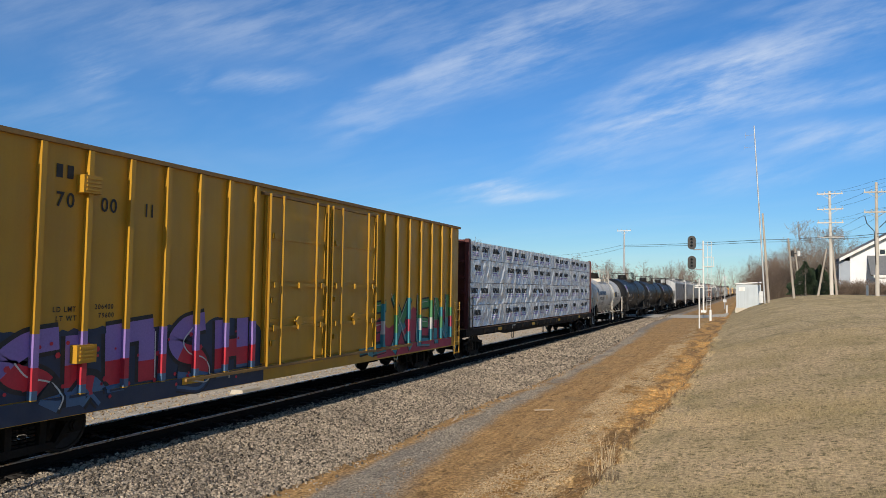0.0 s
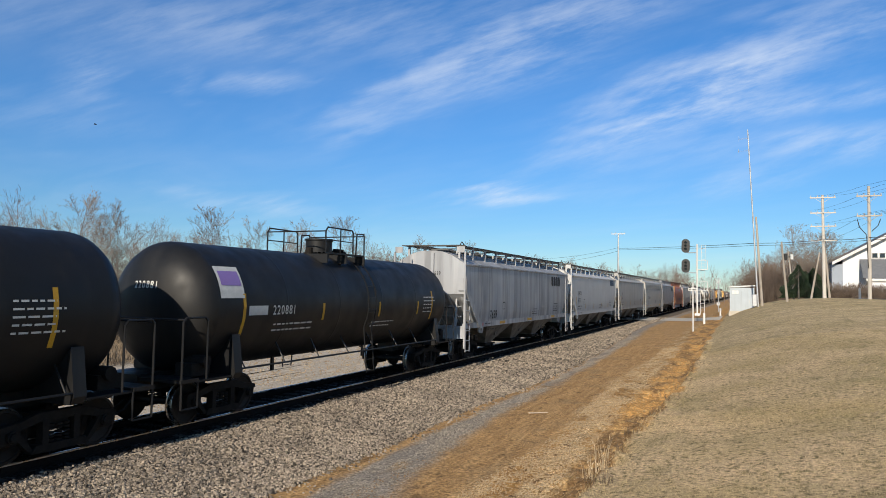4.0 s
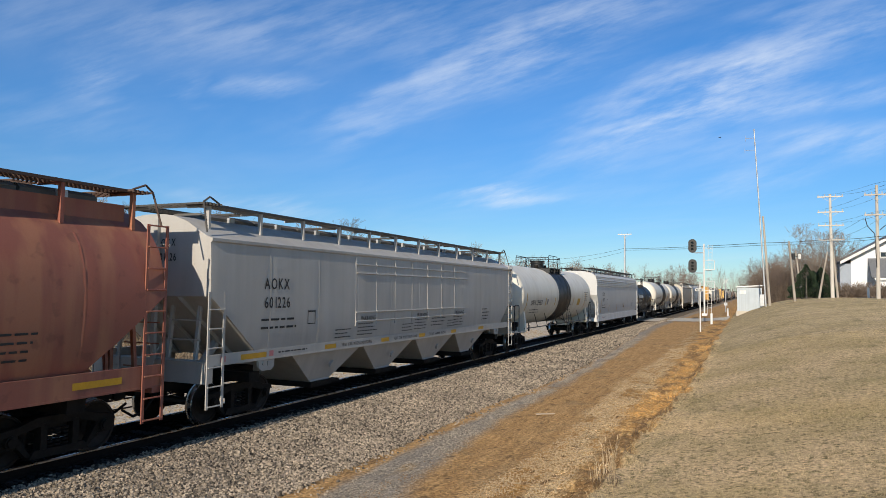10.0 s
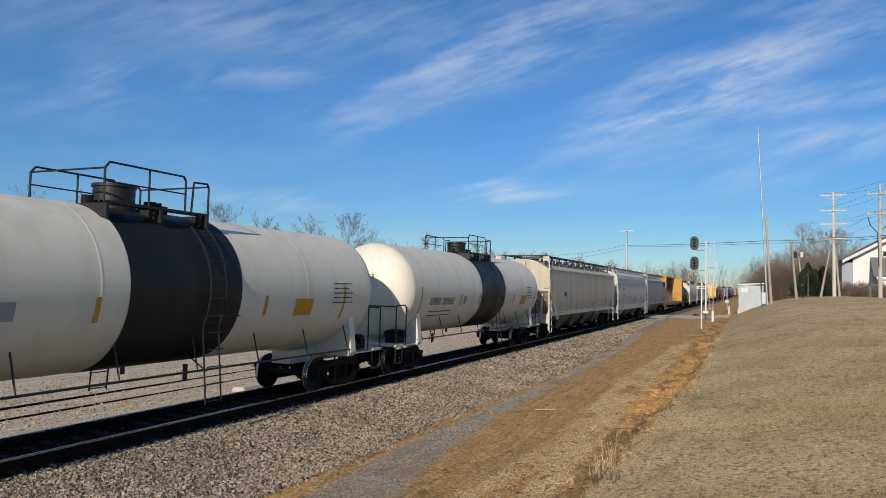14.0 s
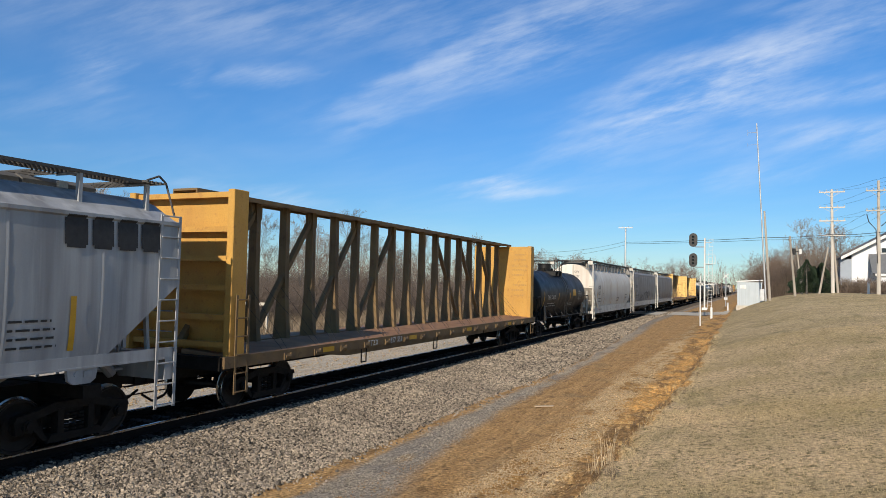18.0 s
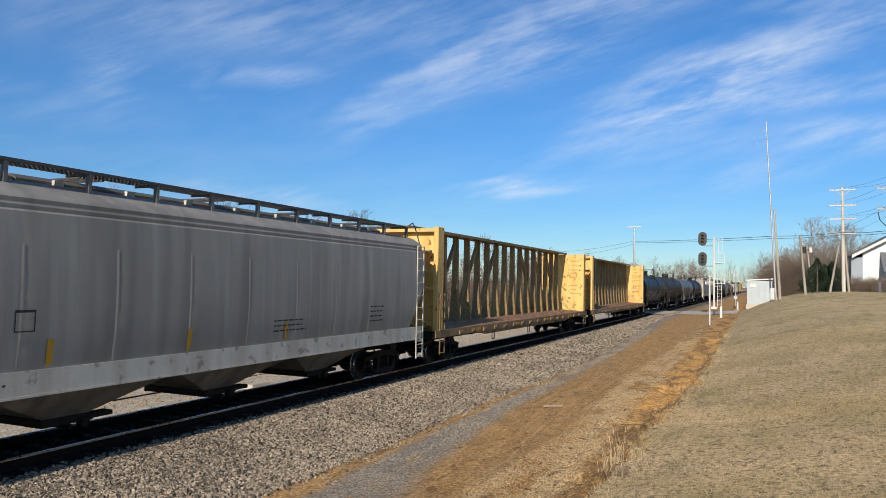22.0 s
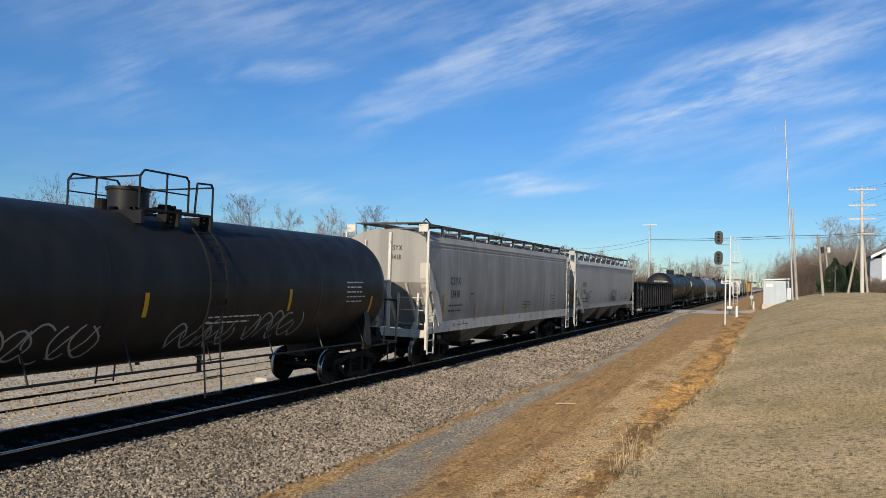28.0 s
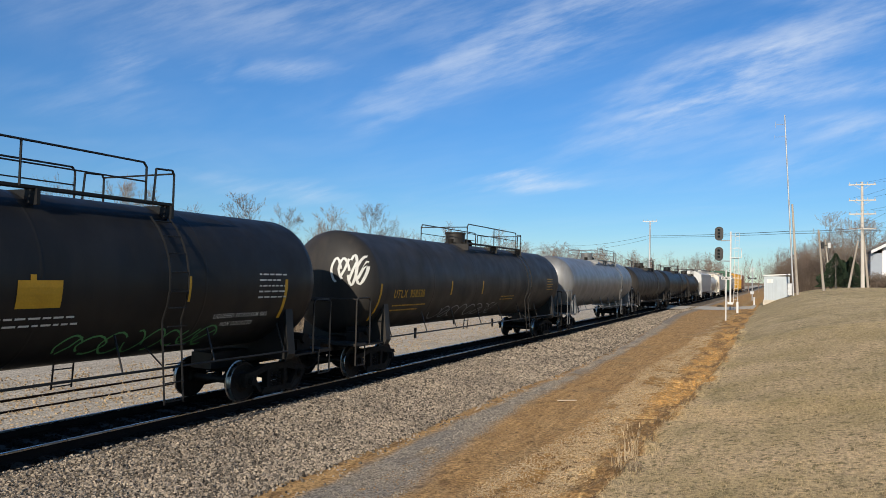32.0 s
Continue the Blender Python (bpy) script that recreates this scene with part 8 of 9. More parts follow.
for x, y, s in ((6.4, 108, 1.10), (9.6, 112, 1.05), (10.9, 112, 1.0), (11.8, 118, 1.05)):
    plant(g_tree.choice(KINDS), x, y, s, g_tree.uniform(0, 6.28), "leafless tree behind the utility poles")


WOODS = surface("distant_branches", (0.225, 0.165, 0.128), (0.17, 0.122, 0.095), 0.95, 0, 0.6, fine=0.2, islands=0.35)


def wood(name, places, kinds, label):
    """Many bare trees far off, as one mesh."""
    verts, faces = [], []
    for x, y, s, turn, kind in places:
        z = float(ground_z(x, y))
        ca, sa = math.cos(turn) * s, math.sin(turn) * s
        for me in kinds[kind]:
            n = len(me.vertices)
            co = np.empty(n * 3)
            me.vertices.foreach_get("co", co)
            co = co.reshape(-1, 3)
            b = sum(len(v) for v in verts)
            verts.append(np.stack([x + co[:, 0] * ca - co[:, 1] * sa, y + co[:, 0] * sa + co[:, 1] * ca, z + co[:, 2] * s], -1))
            faces += [tuple(i + b for i in p.vertices) for p in me.polygons]
    return tagged(soup(name, np.concatenate(verts), faces, WOODS), label, "woods", kind="stuff")


THIN = [tree_meshes(300 + k, 9.0, (4,)) for k in range(4)]
wood("left_wood", [(-g_tree.uniform(46, 66), 0 + k * 1.55 + g_tree.uniform(-1, 1), g_tree.uniform(0.70, 0.95), g_tree.uniform(0, 6), g_tree.randrange(5)) for k in range(80)], SMALL, "dense leafless wood behind the road")
wood("far_wood", [(g_tree.uniform(-75, -14), 190 + g_tree.uniform(0, 110), g_tree.uniform(0.9, 1.35), g_tree.uniform(0, 6), g_tree.randrange(5)) for k in range(120)], SMALL, "distant leafless wood beyond the crossing")
wood("crossing_wood", [(g_tree.uniform(0.6, 15), 116 + g_tree.uniform(0, 40), g_tree.uniform(0.62, 0.92), g_tree.uniform(0, 6), g_tree.randrange(5)) for k in range(120)], SMALL, "brown leafless wood behind the crossing")
wood("crossing_wood", [(g_tree.uniform(-14, 40), 230 + g_tree.uniform(0, 60), g_tree.uniform(0.9, 1.3), g_tree.uniform(0, 6), g_tree.randrange(4)) for k in range(70)], THIN, "brown leafless wood behind the crossing")


def thicket(name, count, xr, yr, tall, seed, label, thick=0.012):
    """A tangle of dry stems."""
    g = np.random.default_rng(seed)
    x, y = g.uniform(*xr, count), g.uniform(*yr, count)
    z = ground_z(x, y)
    verts, faces = [], []
    segs_a, segs_b, rad = [], [], []
    hgt = tall * g.uniform(0.35, 1.0, count)
    base = np.stack([x, y, z - 0.05], -1)
    tip = base + np.stack([g.normal(0, 0.22, count) * hgt, g.normal(0, 0.22, count) * hgt, hgt], -1)
    segs_a.append(base), segs_b.append(tip), rad.append(np.full(count, thick))
    for k in range(4):
        f = g.uniform(0.25, 0.9, count)[:, None]
        a = base + (tip - base) * f
        d = np.stack([g.normal(0, 0.35, count), g.normal(0, 0.35, count), g.uniform(0.1, 0.5, count)], -1) * hgt[:, None]
        segs_a.append(a), segs_b.append(a + d * 0.8), rad.append(np.full(count, thick * 0.55))
    a, b, r = np.concatenate(segs_a), np.concatenate(segs_b), np.concatenate(rad)
    d = b - a
    d /= np.linalg.norm(d, axis=1)[:, None]
    u = np.cross(d, np.array([0.3, 1.0, 0.2]))
    u /= np.linalg.norm(u, axis=1)[:, None]
    w = np.cross(d, u)
    rows = []
    for c, k in ((a, 1.0), (b, 0.45)):
        for i in range(3):
            t = 2 * math.pi * i / 3
            rows.append(c + (r * k)[:, None] * (math.cos(t) * u + math.sin(t) * w))
    v = np.stack(rows, 1).reshape(-1, 3)
    k = np.arange(len(a))[:, None, None] * 6
    f = (k + np.array([(0, 1, 4, 3), (1, 2, 5, 4), (2, 0, 3, 5)])[None]).reshape(-1, 4)
    return tagged(soup(name, v, f, BRUSH), label, "scrub", kind="stuff")


thicket("scrub", 15000, (-52, -31), (4, 90), 3.4, 31, "tangled brown winter scrub")
thicket("scrub", 3500, (-60, -31), (85, 190), 3.8, 32, "tangled brown winter scrub", 0.022)
thicket("scrub", 8000, (0.3, 16), (113, 150), 5.0, 33, "brown scrub behind the crossing", 0.018)
thicket("scrub", 3000, (-60, -13), (180, 260), 5.5, 34, "distant brown scrub", 0.05)
WEEDS = surface("grey_brown_weeds", (0.27, 0.205, 0.135), (0.19, 0.145, 0.10), 0.95, 0, 0.5, islands=0.35, own=False)
tagged(scatter_blades("tall_dead_weeds", 26000, (-33, -24.3), (6, 80), 0.65, 0.010, 35, 0.2, material=WEEDS), "tall dead weeds along the wood", "weeds", kind="stuff")


# ---------------------------------------------------------------- signal, shed, poles, house
def put(thing, x, y, z=None):
    thing.location = (x, y, float(ground_z(x, y)) if z is None else z)
    return thing


def signal():
    s = tagged(new("railway_signal"), "white signal mast with ladder and two black hooded heads", "railway signal")
    put(s, -4.35, 78, 0.80)
    top = 7.35
    bm = bmesh.new()
    rod(bm, (0, 0, -0.1), (0, 0, top), 0.085, 12)
    box(bm, -0.25, 0.25, -0.25, 0.25, -0.1, 0.15)
    part("mast", bm, WHITE_PAINT, s)
    bm = bmesh.new()
    for x in (0.42, 0.80):
        rod(bm, (x - 0.12, 0.2, 0), (x, 0.2, top - 0.1), 0.022)
    k = 0.4
    while k < top - 0.1:
        rod(bm, (0.32 + 0.10 * k / top, 0.2, k), (0.70 + 0.10 * k / top, 0.2, k), 0.014)
        k += 0.38
    for z in (2.2, 4.6, 6.9):
        rod(bm, (0, 0, z), (0.7, 0.2, z), 0.02)
    part("ladder", bm, WHITE_PAINT, s)
    bm = bmesh.new()
    for z in (2.5, 4.65):
        box(bm, -0.1, 1.0, -0.1, 0.6, z, z + 0.05)
        pipe(bm, [(1.0, -0.1, z), (1.0, -0.1, z + 0.95), (1.0, 0.6, z + 0.95), (1.0, 0.6, z)], 0.02)
        pipe(bm, [(-0.1, -0.1, z + 0.95), (1.0, -0.1, z + 0.95)], 0.02)
    part("service_platform", bm, WHITE_PAINT, s)
    for z in (7.15, 5.05):
        bm = bmesh.new()
        pts = [(0.42 * math.cos(a), z + 0.30 * math.copysign(1, math.sin(a)) + 0.42 * math.sin(a)) for a in [2 * math.pi * i / 20 + 0.05 for i in range(20)]]
        slab(bm, [(x - 1.12, zz) for x, zz in pts], -0.12, -0.08)
        box(bm, -1.30, -0.94, -0.08, 0.25, z - 0.5, z + 0.5)
        h = part("signal_head", bm, BLACK_PAINT, s, "black oval signal backing")
        for dz in (0.33, 0.0, -0.33):
            bm = bmesh.new()
            for i in range(9):
                a, b = math.pi * i / 8 - 0.15, math.pi * (i + 1) / 8 - 0.15
                for q in ((a, b),):
                    p = [(-1.12 + 0.125 * math.cos(t), zz, z + dz + 0.125 * math.sin(t)) for t in q for zz in (-0.42, -0.12)]
                    v = [bm.verts.new(c) for c in p]
                    bm.faces.new((v[0], v[1], v[3], v[2]))
            part("lamp_hood", bm, BLACK_PAINT, h)
            bm = bmesh.new()
            rod(bm, (-1.12, -0.14, z + dz), (-1.12, -0.11, z + dz), 0.10, 14)
            part("lens", bm, LENS, h)
        bm = bmesh.new()
        pipe(bm, [(0, 0, z - 0.72), (-0.9, 0, z - 0.72), (-1.12, 0, z - 0.5)], 0.05)
        part("bracket_arm", bm, GALV, s)


def sign_post():
    s = tagged(new("sign_post"), "white post with a small black-lettered board", "sign post")
    put(s, -3.42, 56, None)
    bm = bmesh.new()
    rod(bm, (0, 0, -0.2), (0, 0, 3.7), 0.05, 8)
    part("post", bm, WHITE_PAINT, s)
    bm = bmesh.new()
    box(bm, -0.32, 0.32, -0.09, -0.06, 3.0, 3.2)
    b = part("board", bm, WHITE_PAINT, s)
    bm = bmesh.new()
    for k in range(6):
        patch(bm, lambda u, v: (u, -0.094, v), -0.27 + k * 0.09, -0.21 + k * 0.09, 3.05, 3.15, 1, 1)
    part("letters", bm, MARK_BLACK, b)


def relay_shed():
    s = tagged(new("relay_shed"), "small pale blue-grey metal equipment shed", "shed")
    x0, x1, y = -1.25, 1.12, 80.0
    put(s, 0, y, 1.22)
    bm = bmesh.new()
    box(bm, x0, x1, 0, 2.6, 0, 2.45)
    part("wall", bm, SHED_METAL, s)
    k = x0 + 0.2
    while k < x1:
        bm = bmesh.new()
        box(bm, k - 0.02, k + 0.02, -0.025, 0, 0.05, 2.40)
        part("wall_rib", bm, SHED_METAL, s)
        k += 0.3
    bm = bmesh.new()
    plate_pts = [(x0 - 0.1, 2.45), (x1 + 0.1, 2.62), (x1 + 0.1, 2.74), (x0 - 0.1, 2.57)]
    slab(bm, plate_pts, -0.12, 2.72)
    part("roof", bm, WHITE_PAINT, s)
    bm = bmesh.new()
    box(bm, x0 + 0.25, x0 + 0.85, -0.05, -0.026, 1.78, 2.15)
    part("notice_plate", bm, WHITE_PAINT, s)
    bm = bmesh.new()
    box(bm, -0.15, 0.75, -0.045, -0.026, 0.08, 2.05)
    d = part("door", bm, SHED_METAL, s)
    bm = bmesh.new()
    box(bm, 0.62, 0.68, -0.08, -0.045, 0.95, 1.15)
    part("handle", bm, GALV, d)
    bm = bmesh.new()
    box(bm, x0 - 0.1, x1 + 0.1, -0.2, 2.8, -0.5, 0.02)
    part("base", bm, CONCRETE, s)


def pole(name, x, y, z0, x_top, z1, r, label, category, arms=(), material=None, arm_len=2.2, insulators=True):
    s = tagged(new(name), label, category)
    put(s, x, y, z0)
    hh, dx = z1 - z0, x_top - x
    bm = bmesh.new()
    rod(bm, (0, 0, -0.3), (dx, 0, hh), r, 10, r * 0.62)
    part("pole", bm, material or POLE_WOOD, s)
    for z in arms:
        q = dx * (z - z0) / hh
        bm = bmesh.new()
        box(bm, q - arm_len / 2, q + arm_len / 2, -0.20, -0.10, z - z0 - 0.06, z - z0 + 0.06)
        for e in (-1, 1):
            rod(bm, (q + e * arm_len * 0.32, -0.12, z - z0 - 0.05), (q, -0.12, z - z0 - 0.55), 0.02, 4)
        a = part("crossarm", bm, material or POLE_WOOD, s)
        for e in (-0.46, -0.2, 0.2, 0.46):
            bm = bmesh.new()
            rod(bm, (q + e * arm_len, -0.15, z - z0 + 0.05), (q + e * arm_len, -0.15, z - z0 + 0.26), 0.05, 6, 0.035)
            part("insulator", bm, GALV, a)
    return s


CABLE_RUN = [(-17.5, 110, 9.7), (1.2, 75.4, 8.0), (7.7, 82.9, 8.8), (10.5, 72.8, 8.25), (22, 60, 8.3)]


def wire(label, points, sag, r=0.018):
    """A hanging wire from pole to pole."""
    bm = bmesh.new()
    for a, b in zip(points, points[1:]):
        a, b = Vector(a), Vector(b)
        pts = [a.lerp(b, k / 12) - Vector((0, 0, sag * 4 * (k / 12) * (1 - k / 12))) for k in range(13)]
        pipe(bm, pts, r, 4)
    return tagged(new("overhead_wire", mesh_of("overhead_wire", bm, CABLE)), label, "wire")


def crossing_things():
    p = tagged(new("crossing_sign"), "white crossbuck sign with gate gear at the road crossing", "road sign")
    put(p, -3.1, 105, 0.5)
    bm = bmesh.new()
    rod(bm, (0, 0, 0), (0, 0, 4.7), 0.07, 8)
    part("post", bm, GALV, p)
    for s in (-1, 1):
        bm = bmesh.new()
        rod(bm, (-s * 0.38, -0.1, 3.85), (s * 0.38, -0.1, 4.50), 0.07, 4)
        part("crossbuck_arm", bm, WHITE_PAINT, p)
    bm = bmesh.new()
    box(bm, -0.45, 0.45, -0.15, 0.0, 3.0, 3.10)
    for e in (-0.38, 0.38):
        rod(bm, (e, -0.2, 3.05), (e, 0.0, 3.05), 0.15, 12)
    part("flashing_lamps", bm, BLACK_PAINT, p)
    bm = bmesh.new()
    box(bm, -0.22, 0.22, -0.2, 0.2, 0.9, 1.3)
    rod(bm, (0, -0.2, 1.1), (0.1, -0.3, 3.6), 0.04, 6)
    part("gate_mechanism", bm, GALV, p)
    for x, y in ((-3.3, 70), (-2.6, 96), (-1.2, 108), (10.2, 77)):
        bm = bmesh.new()
        rod(bm, (0, 0, -0.2), (0, 0, 0.95), 0.11, 10)
        rod(bm, (0, 0, 0.95), (0, 0, 1.0), 0.09, 10)
        b = tagged(new("marker_post", mesh_of("marker_post", bm, WHITE_PAINT)), "short white plastic marker post", "marker post")
        put(b, x, y)
    # pale road and pad at the crossing
    xs, ys = np.linspace(-16, -2.2, 40), np.linspace(79.5, 90, 20)
    gx, gy = np.meshgrid(xs, ys)
    gz = ground_z(gx, gy) + 0.03
    gz = np.where((gx < -10.4) & (gx > -13.3), -0.03, np.maximum(gz, -0.03))
    nx = len(xs)
    f = [(r * nx + c, r * nx + c + 1, (r + 1) * nx + c + 1, (r + 1) * nx + c) for r in range(len(ys) - 1) for c in range(nx - 1)]
    tagged(soup("road", np.stack([gx, gy, gz], -1).reshape(-1, 3), f, CONCRETE), "pale worn road over the track", "road", kind="structure")
    xs, ys = np.linspace(10.6, 24, 20), np.linspace(79, 92, 16)
    gx, gy = np.meshgrid(xs, ys)
    gz = ground_z(gx, gy) + 0.04
    nx = len(xs)
    f = [(r * nx + c, r * nx + c + 1, (r + 1) * nx + c + 1, (r + 1) * nx + c) for r in range(len(ys) - 1) for c in range(nx - 1)]
    tagged(soup("driveway", np.stack([gx, gy, gz], -1).reshape(-1, 3), f, ASPHALT), "dark asphalt drive beside the house", "road", kind="structure")


def house():
    s = tagged(new("house"), "large white gabled building with a grey shingled porch", "house")
    y = 110.0
    put(s, 0, y, 0.9)
    x0, x1, apex, eave, ridge = 12.6, 35.0, 23.8, 7.0, 13.6
    bm = bmesh.new()
    slab(bm, [(x0, 0), (x1, 0), (x1, eave), (apex, ridge - 0.2), (x0, eave)], 0, 24)
    part("wall", bm, SIDING, s)
    for e in (-1, 1):
        bm = bmesh.new()
        xe = x0 - 1.35 if e < 0 else x1 + 1.35
        ze = eave - 0.55
        slab(bm, [(xe, ze), (apex, ridge), (apex, ridge + 0.25), (xe, ze + 0.25)], -0.9, 24.5)
        part("roof", bm, SHINGLE, s)
        bm = bmesh.new()
        slab(bm, [(xe, ze - 0.15), (apex, ridge - 0.15), (apex, ridge + 0.27), (xe, ze + 0.27)], -0.98, -0.9)
        part("bargeboard", bm, WHITE_PAINT, s, "white board along the gable edge")
    bm = bmesh.new()
    box(bm, x0 - 1.35, x0, -0.1, 24, 0, eave - 0.6)
    part("side_wing", bm, SIDING_SHADED, s, "side wall with its shade painted in as grey")
    bm = bmesh.new()
    plate(bm, [(-3.0, 4.35), (0.05, 6.95), (0.05, 7.15), (-3.2, 4.45)], 14.6, 32)
    part("porch_roof", bm, SHINGLE, s, "grey shingled porch roof")
    bm = bmesh.new()
    box(bm, 14.9, 32, -3.25, -3.05, 4.1, 4.42)
    part("gutter", bm, WHITE_PAINT, s)
    bm = bmesh.new()
    box(bm, 15.3, 31.5, -2.9, -2.75, 0, 4.15)
    part("porch_wall", bm, SIDING, s)
    for x in (16.1, 16.95):
        bm = bmesh.new()
        box(bm, x, x + 0.6, -0.05, 0.02, 7.3, 7.9)
        w = part("window", bm, WINDOW, s)
        bm = bmesh.new()
        for a, b, c, d in ((x - 0.08, x, 7.22, 7.98), (x + 0.6, x + 0.68, 7.22, 7.98), (x - 0.08, x + 0.68, 7.9, 7.98), (x - 0.08, x + 0.68, 7.22, 7.3)):
            box(bm, a, b, -0.08, 0.02, c, d)
        part("window_frame", bm, WHITE_PAINT, w)


def evergreen(x, y, tall, wide, seed):
    g = random.Random(seed)
    t = tagged(new("evergreen_tree"), "dark green conical evergreen tree", "tree")
    put(t, x, y)
    bm = bmesh.new()
    rod(bm, (0, 0, 0), (0, 0, tall * 0.9), 0.12, 8, 0.02)
    part("trunk", bm, BARK, t)
    verts, faces = [], []
    for _ in range(5200):
        k = g.random() ** 0.7
        z = tall * (1 - k) * 0.97 + 0.1
        r = wide * k * (0.55 + 0.45 * math.sqrt(g.random())) * (1 + 0.18 * math.sin(z * 4 + seed))
        a = g.uniform(0, 6.28)
        c = Vector((r * math.cos(a), r * math.sin(a), z))
        d = Vector((math.cos(a) + g.uniform(-0.5, 0.5), math.sin(a) + g.uniform(-0.5, 0.5), g.uniform(-0.2, 0.9))).normalized()
        u = d.orthogonal().normalized()
        q = g.uniform(0.10, 0.24)
        b = len(verts)
        verts += [tuple(c - u * 0.045), tuple(c + u * 0.045), tuple(c + d * q)]
        faces.append((b, b + 1, b + 2))
    me = bpy.data.meshes.new("crown")
    me.from_pydata(verts, [], faces)
    me.materials.append(NEEDLES)
    part("crown", me, None, t)


def shrub(x, y, size, seed):
    g = random.Random(seed)
    verts, faces = [], []
    for _ in range(1500):
        d = Vector((g.gauss(0, 1), g.gauss(0, 1), abs(g.gauss(0, 0.8)))).normalized()
        c = d * size * g.uniform(0.2, 1.0)
        e = (d + Vector((g.uniform(-0.6, 0.6), g.uniform(-0.6, 0.6), g.uniform(-0.2, 0.8)))).normalized() * size * 0.25
        u = e.orthogonal().normalized() * 0.03
        b = len(verts)
        verts += [tuple(c - u), tuple(c + u), tuple(c + e)]
        faces.append((b, b + 1, b + 2))
    ob = tagged(soup("shrub", verts, faces, BRUSH), "brown leafless shrub by the house", "shrub", group="shrubs by the house")
    put(ob, x, y)


def build_surroundings():
    signal()
    sign_post()
    relay_shed()
    house()
    crossing_things()
    pole("radio_mast", 1.40, 75, 1.7, 0.55, 19.2, 0.085, "very tall thin grey metal radio mast", "mast", material=GALV)
    a = pole("telephone_pole", 1.76, 75.5, 1.75, 1.25, 10.6, 0.14, "plain grey timber pole beside the mast", "pole")
    bm = bmesh.new()
    pipe(bm, [(0.55, 75, 18.3), (-0.25, 75, 18.3)], 0.02)
    rod(bm, (-0.25, 75, 18.0), (-0.25, 75, 18.6), 0.015)
    rod(bm, (-0.3, 75, 16.9), (-0.3, 75, 17.3), 0.015)
    pipe(bm, [(0.6, 75, 17.1), (-0.3, 75, 17.1)], 0.012)
    tagged(new("aerial", mesh_of("aerial", bm, GALV)), "thin side aerial on the radio mast", "aerial")
    bm = bmesh.new()
    box(bm, 0.85, 1.25, 74.5, 74.9, 1.85, 3.0)
    bmesh.ops.bevel(bm, geom=bm.edges[:], offset=0.03, segments=1, affect="EDGES")
    tagged(new("equipment_cabinet", mesh_of("equipment_cabinet", bm, GALV)), "grey metal cabinet at the mast's foot", "cabinet")
    pole("telephone_pole", 3.95, 75, 2.2, 3.46, 8.1, 0.13, "leaning brown timber pole", "pole")
    s = pole("lamp_pole", 5.75, 95, 2.0, 5.1, 8.3, 0.12, "small timber pole with a transformer and lamp", "pole")
    bm = bmesh.new()
    rod(bm, (-0.95, -0.2, 5.2), (-0.95, -0.2, 5.95), 0.22, 10)
    box(bm, -1.3, -0.2, -0.2, -0.1, 5.55, 5.65)
    part("transformer", bm, BLACK_PAINT, s)
    bm = bmesh.new()
    rod(bm, (-0.25, -0.2, 5.3), (-0.25, -0.2, 5.9), 0.17, 10)
    part("lamp", bm, WHITE_PAINT, s)
    pole("utility_pole", 7.82, 83, 2.6, 7.74, 13.5, 0.19, "tall pale utility pole with four crossarms", "utility pole", arms=(13.2, 11.6, 10.2, 8.7), material=surface("whitened_pole", (0.62, 0.58, 0.52), (0.5, 0.46, 0.41), 0.9), arm_len=2.4)
    pole("prop_pole", 8.35, 83.4, 2.6, 7.95, 8.0, 0.13, "pale timber prop against the utility pole", "pole")
    pole("prop_pole", 6.5, 83, 2.5, 7.4, 7.5, 0.12, "slanting timber prop beside the utility pole", "pole")
    s = pole("utility_pole", 10.45, 73, 2.5, 10.5, 12.9, 0.18, "pale utility pole with crossarms and cable drops", "utility pole", arms=(12.0, 10.2), arm_len=2.0, material=surface("pale_pole", (0.50, 0.46, 0.41), (0.42, 0.38, 0.33), 0.9))
    bm = bmesh.new()
    pipe(bm, [(-0.9, -0.15, 7.4), (-0.75, -0.15, 6.7), (-0.2, -0.2, 6.0), (-0.1, -0.2, 3.0)], 0.035)
    pipe(bm, [(0.9, -0.15, 7.4), (0.7, -0.15, 6.8), (0.2, -0.2, 6.3)], 0.035)
    part("cable_drop", bm, CABLE, s)
    pole("street_pole", -17.55, 110, -0.3, -17.5, 12.0, 0.17, "pale pole with a short bar across its top", "pole", arms=(11.9,), arm_len=2.1, material=GALV)
    wire("slack black overhead cable across the crossing", CABLE_RUN, 0.10, 0.030)
    wire("slack black overhead cable across the crossing", [(x, y, z - 0.22) for x, y, z in CABLE_RUN], 0.10, 0.022)
    for k, (z0, z1) in enumerate(((13.4, 12.9), (11.9, 12.2), (10.5, 10.4), (8.95, 10.3))):
        wire("thin power line between the utility poles", [(7.0, 82.8, z0), (10.0, 72.8, z1), (20, 45, z1 + 0.2)], 0.2, 0.010)
        wire("thin power line between the utility poles", [(8.7, 82.8, z0), (11.3, 72.8, z1), (22, 45, z1 + 0.2)], 0.2, 0.010)
    wire("overhead line running back to the wood", [(-17.5, 110, 9.8), (-34, 118, 8.5), (-60, 130, 7.5)], 0.5, 0.02)
    wire("overhead line running back to the wood", [(-17.5, 110, 9.3), (-34, 118, 7.6), (-60, 130, 6.5)], 0.5, 0.02)
    evergreen(6.0, 92, 4.0, 2.3, 3)
    evergreen(7.6, 93, 3.5, 2.0, 4)
    evergreen(6.9, 94, 3.2, 2.2, 5)
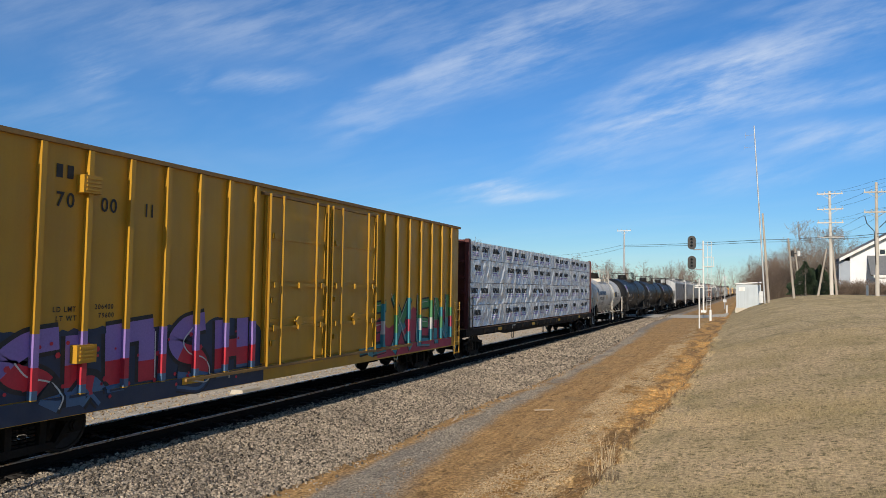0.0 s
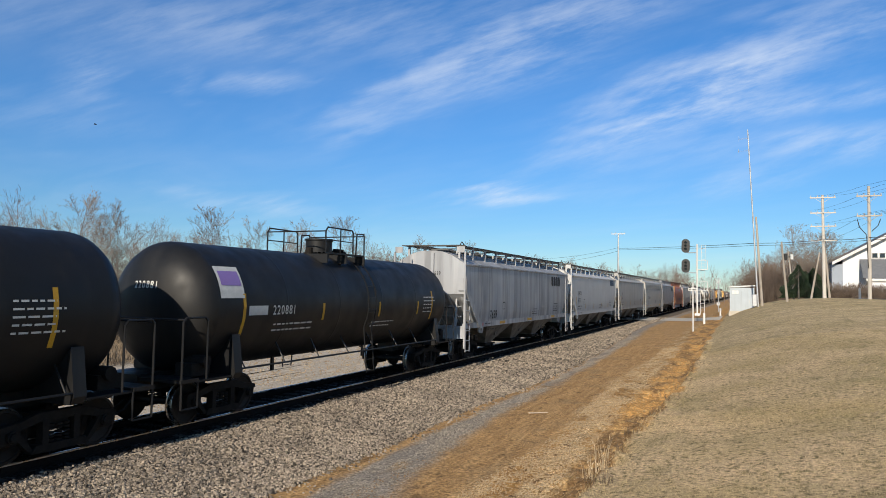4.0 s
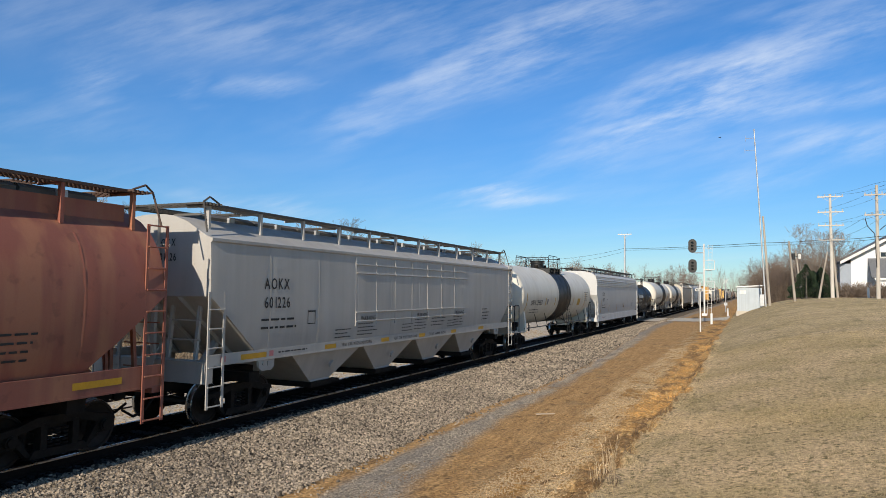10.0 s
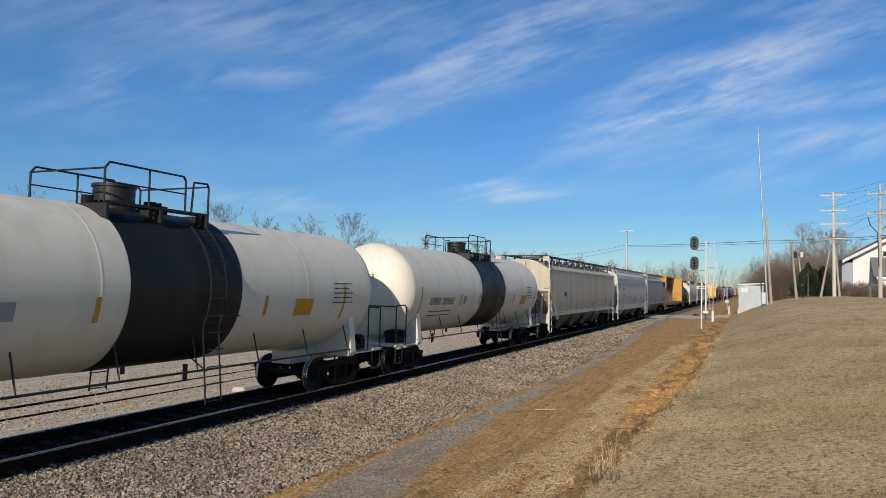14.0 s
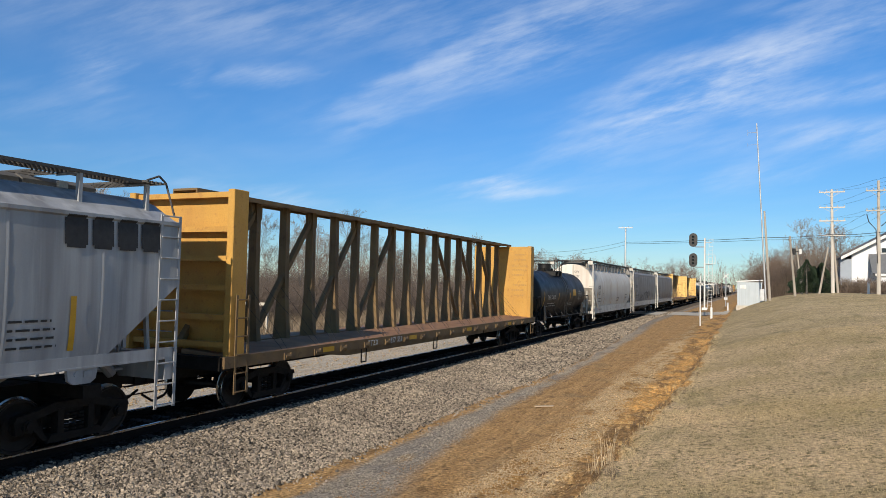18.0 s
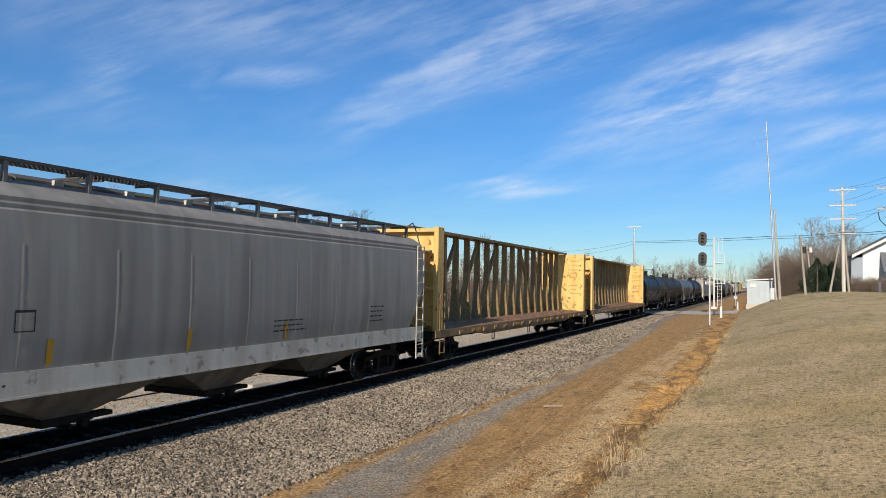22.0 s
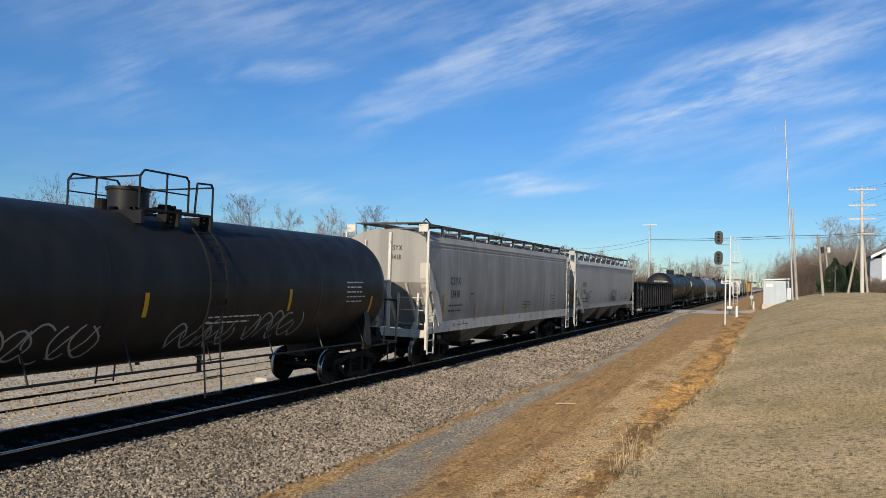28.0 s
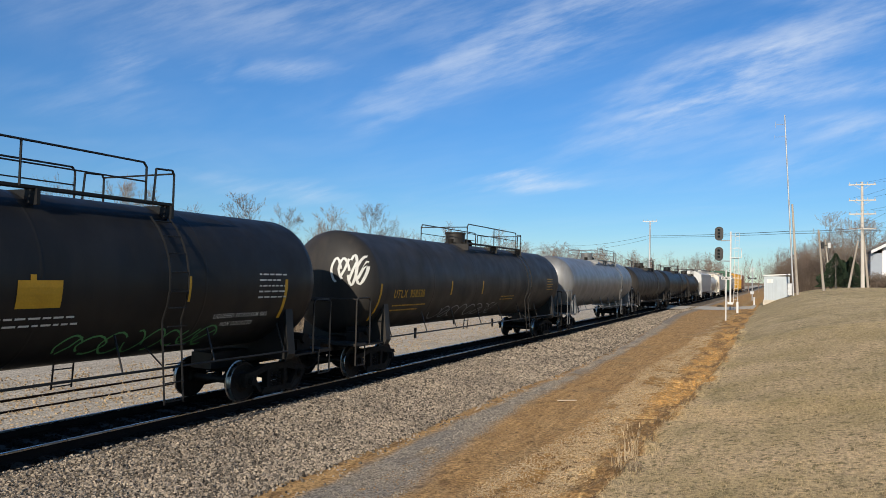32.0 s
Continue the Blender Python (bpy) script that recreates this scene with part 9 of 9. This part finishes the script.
    for k in range(11):
        shrub(9.4 + k * 0.75, 98 + (k % 3) * 1.2, 1.5 + 0.35 * (k % 2), 40 + k)
    # a small board hut and a rail by the wood
    hut = tagged(new("hut"), "small weathered board hut at the wood's edge", "hut")
    put(hut, -31.2, 33.3)
    for k in range(9):
        bm = bmesh.new()
        box(bm, -1.0, 1.0, -0.02 + 0.008 * (k % 2), 0.02, k * 0.2, k * 0.2 + 0.19)
        part("board", bm, HUT_WOOD, hut)
    bm = bmesh.new()
    box(bm, -1.0, 1.0, 0.04, 1.6, 0, 1.8)
    part("body", bm, HUT_WOOD, hut)
    bm = bmesh.new()
    slab(bm, [(-1.2, 1.78), (1.2, 1.78), (1.2, 1.86), (-1.2, 1.86)], -0.25, 1.8)
    part("roof", bm, SHINGLE, hut)
    rail = tagged(new("timber_rail"), "pale board on two posts beside the hut", "rail")
    put(rail, -31.2 + 2.9, 33.3 + 2.3)
    for x in (-1.1, 1.1):
        bm = bmesh.new()
        box(bm, x - 0.06, x + 0.06, -0.06, 0.06, -0.1, 1.7)
        part("post", bm, HUT_WOOD, rail)
    bm = bmesh.new()
    box(bm, -1.4, 1.4, -0.08, -0.06, 1.6, 1.78)
    part("plank", bm, CONCRETE, rail)


build_surroundings()


def bird():
    b = tagged(new("bird"), "small dark bird in flight", "bird")
    bm = bmesh.new()
    rod(bm, (-0.13, 0, 0), (0.03, 0, 0), 0.012, 6, 0.04)
    rod(bm, (0.03, 0, 0), (0.14, 0, 0.01), 0.04, 6, 0.015)
    part("body", bm, BLACK_PAINT, b)
    for s in (-1, 1):
        bm = bmesh.new()
        v = [bm.verts.new(p) for p in ((0.06, 0, 0.02), (0.04, s * 0.18, 0.07), (-0.03, s * 0.30, 0.04), (-0.04, s * 0.15, 0.05), (-0.03, 0, 0.01))]
        bm.faces.new(v)
        r = bmesh.ops.solidify(bm, geom=bm.faces[:], thickness=0.008)
        part("wing", bm, BLACK_PAINT, b)
    return b


BIRD = bird()
FLIGHT = [
    (0, -68, 25, 11.5),
    (3, -56.13, 39.99, 15.23),
    (5.5, -43.61, 52.48, 18.58),
    (6, -39.23, 55.82, 18.64),
    (7.5, -24.27, 63.96, 17.8),
    (8.5, -15, 66.68, 18.08),
    (9, -10.34, 67.52, 18.27),
    (10, -2.36, 68.5, 17.22),
    (12, 14, 69, 16.5),
    (32, 190, 72, 22),
]


def motions():
    """The train runs past at a steady pace; its wheels turn while it is near."""
    stops = [0.0, 2.0, 5.0, 8.0, 12.0, 16.0, 20.0, 24.0, 28.0, 30.0, 32.0]
    for car, y in CARS:
        walk(car, [(t, pose(TRACK_X, y - gone(t), 0)) for t in stops])
    for pack, y, x, z, turn in LOADS:
        walk(pack, [(t, pose(TRACK_X + x, y - gone(t), z, 0, 0, math.degrees(turn))) for t in stops])
    for wheel, dy, index in WHEELSETS:
        y = CARS[index][1]
        rows = []
        for k in range(961):
            t = k / 30.0
            if -25 < y - gone(t) < 55:
                rows.append((t, pose(0, dy, 0.457, math.degrees(gone(t) / 0.4572), 0, 0)))
        if not rows:
            rows = [(0.0, pose(0, dy, 0.457)), (32.0, pose(0, dy, 0.457))]
        first, last = rows[0], rows[-1]
        if first[0] > 0.1:
            rows.insert(0, (0.0, first[1]))
        if last[0] < 31.9:
            rows.append((32.0, last[1]))
        walk(wheel, rows)
    walk(BIRD, [(t, pose(x, y, z, 0, 0, 35)) for t, x, y, z in FLIGHT])


motions()
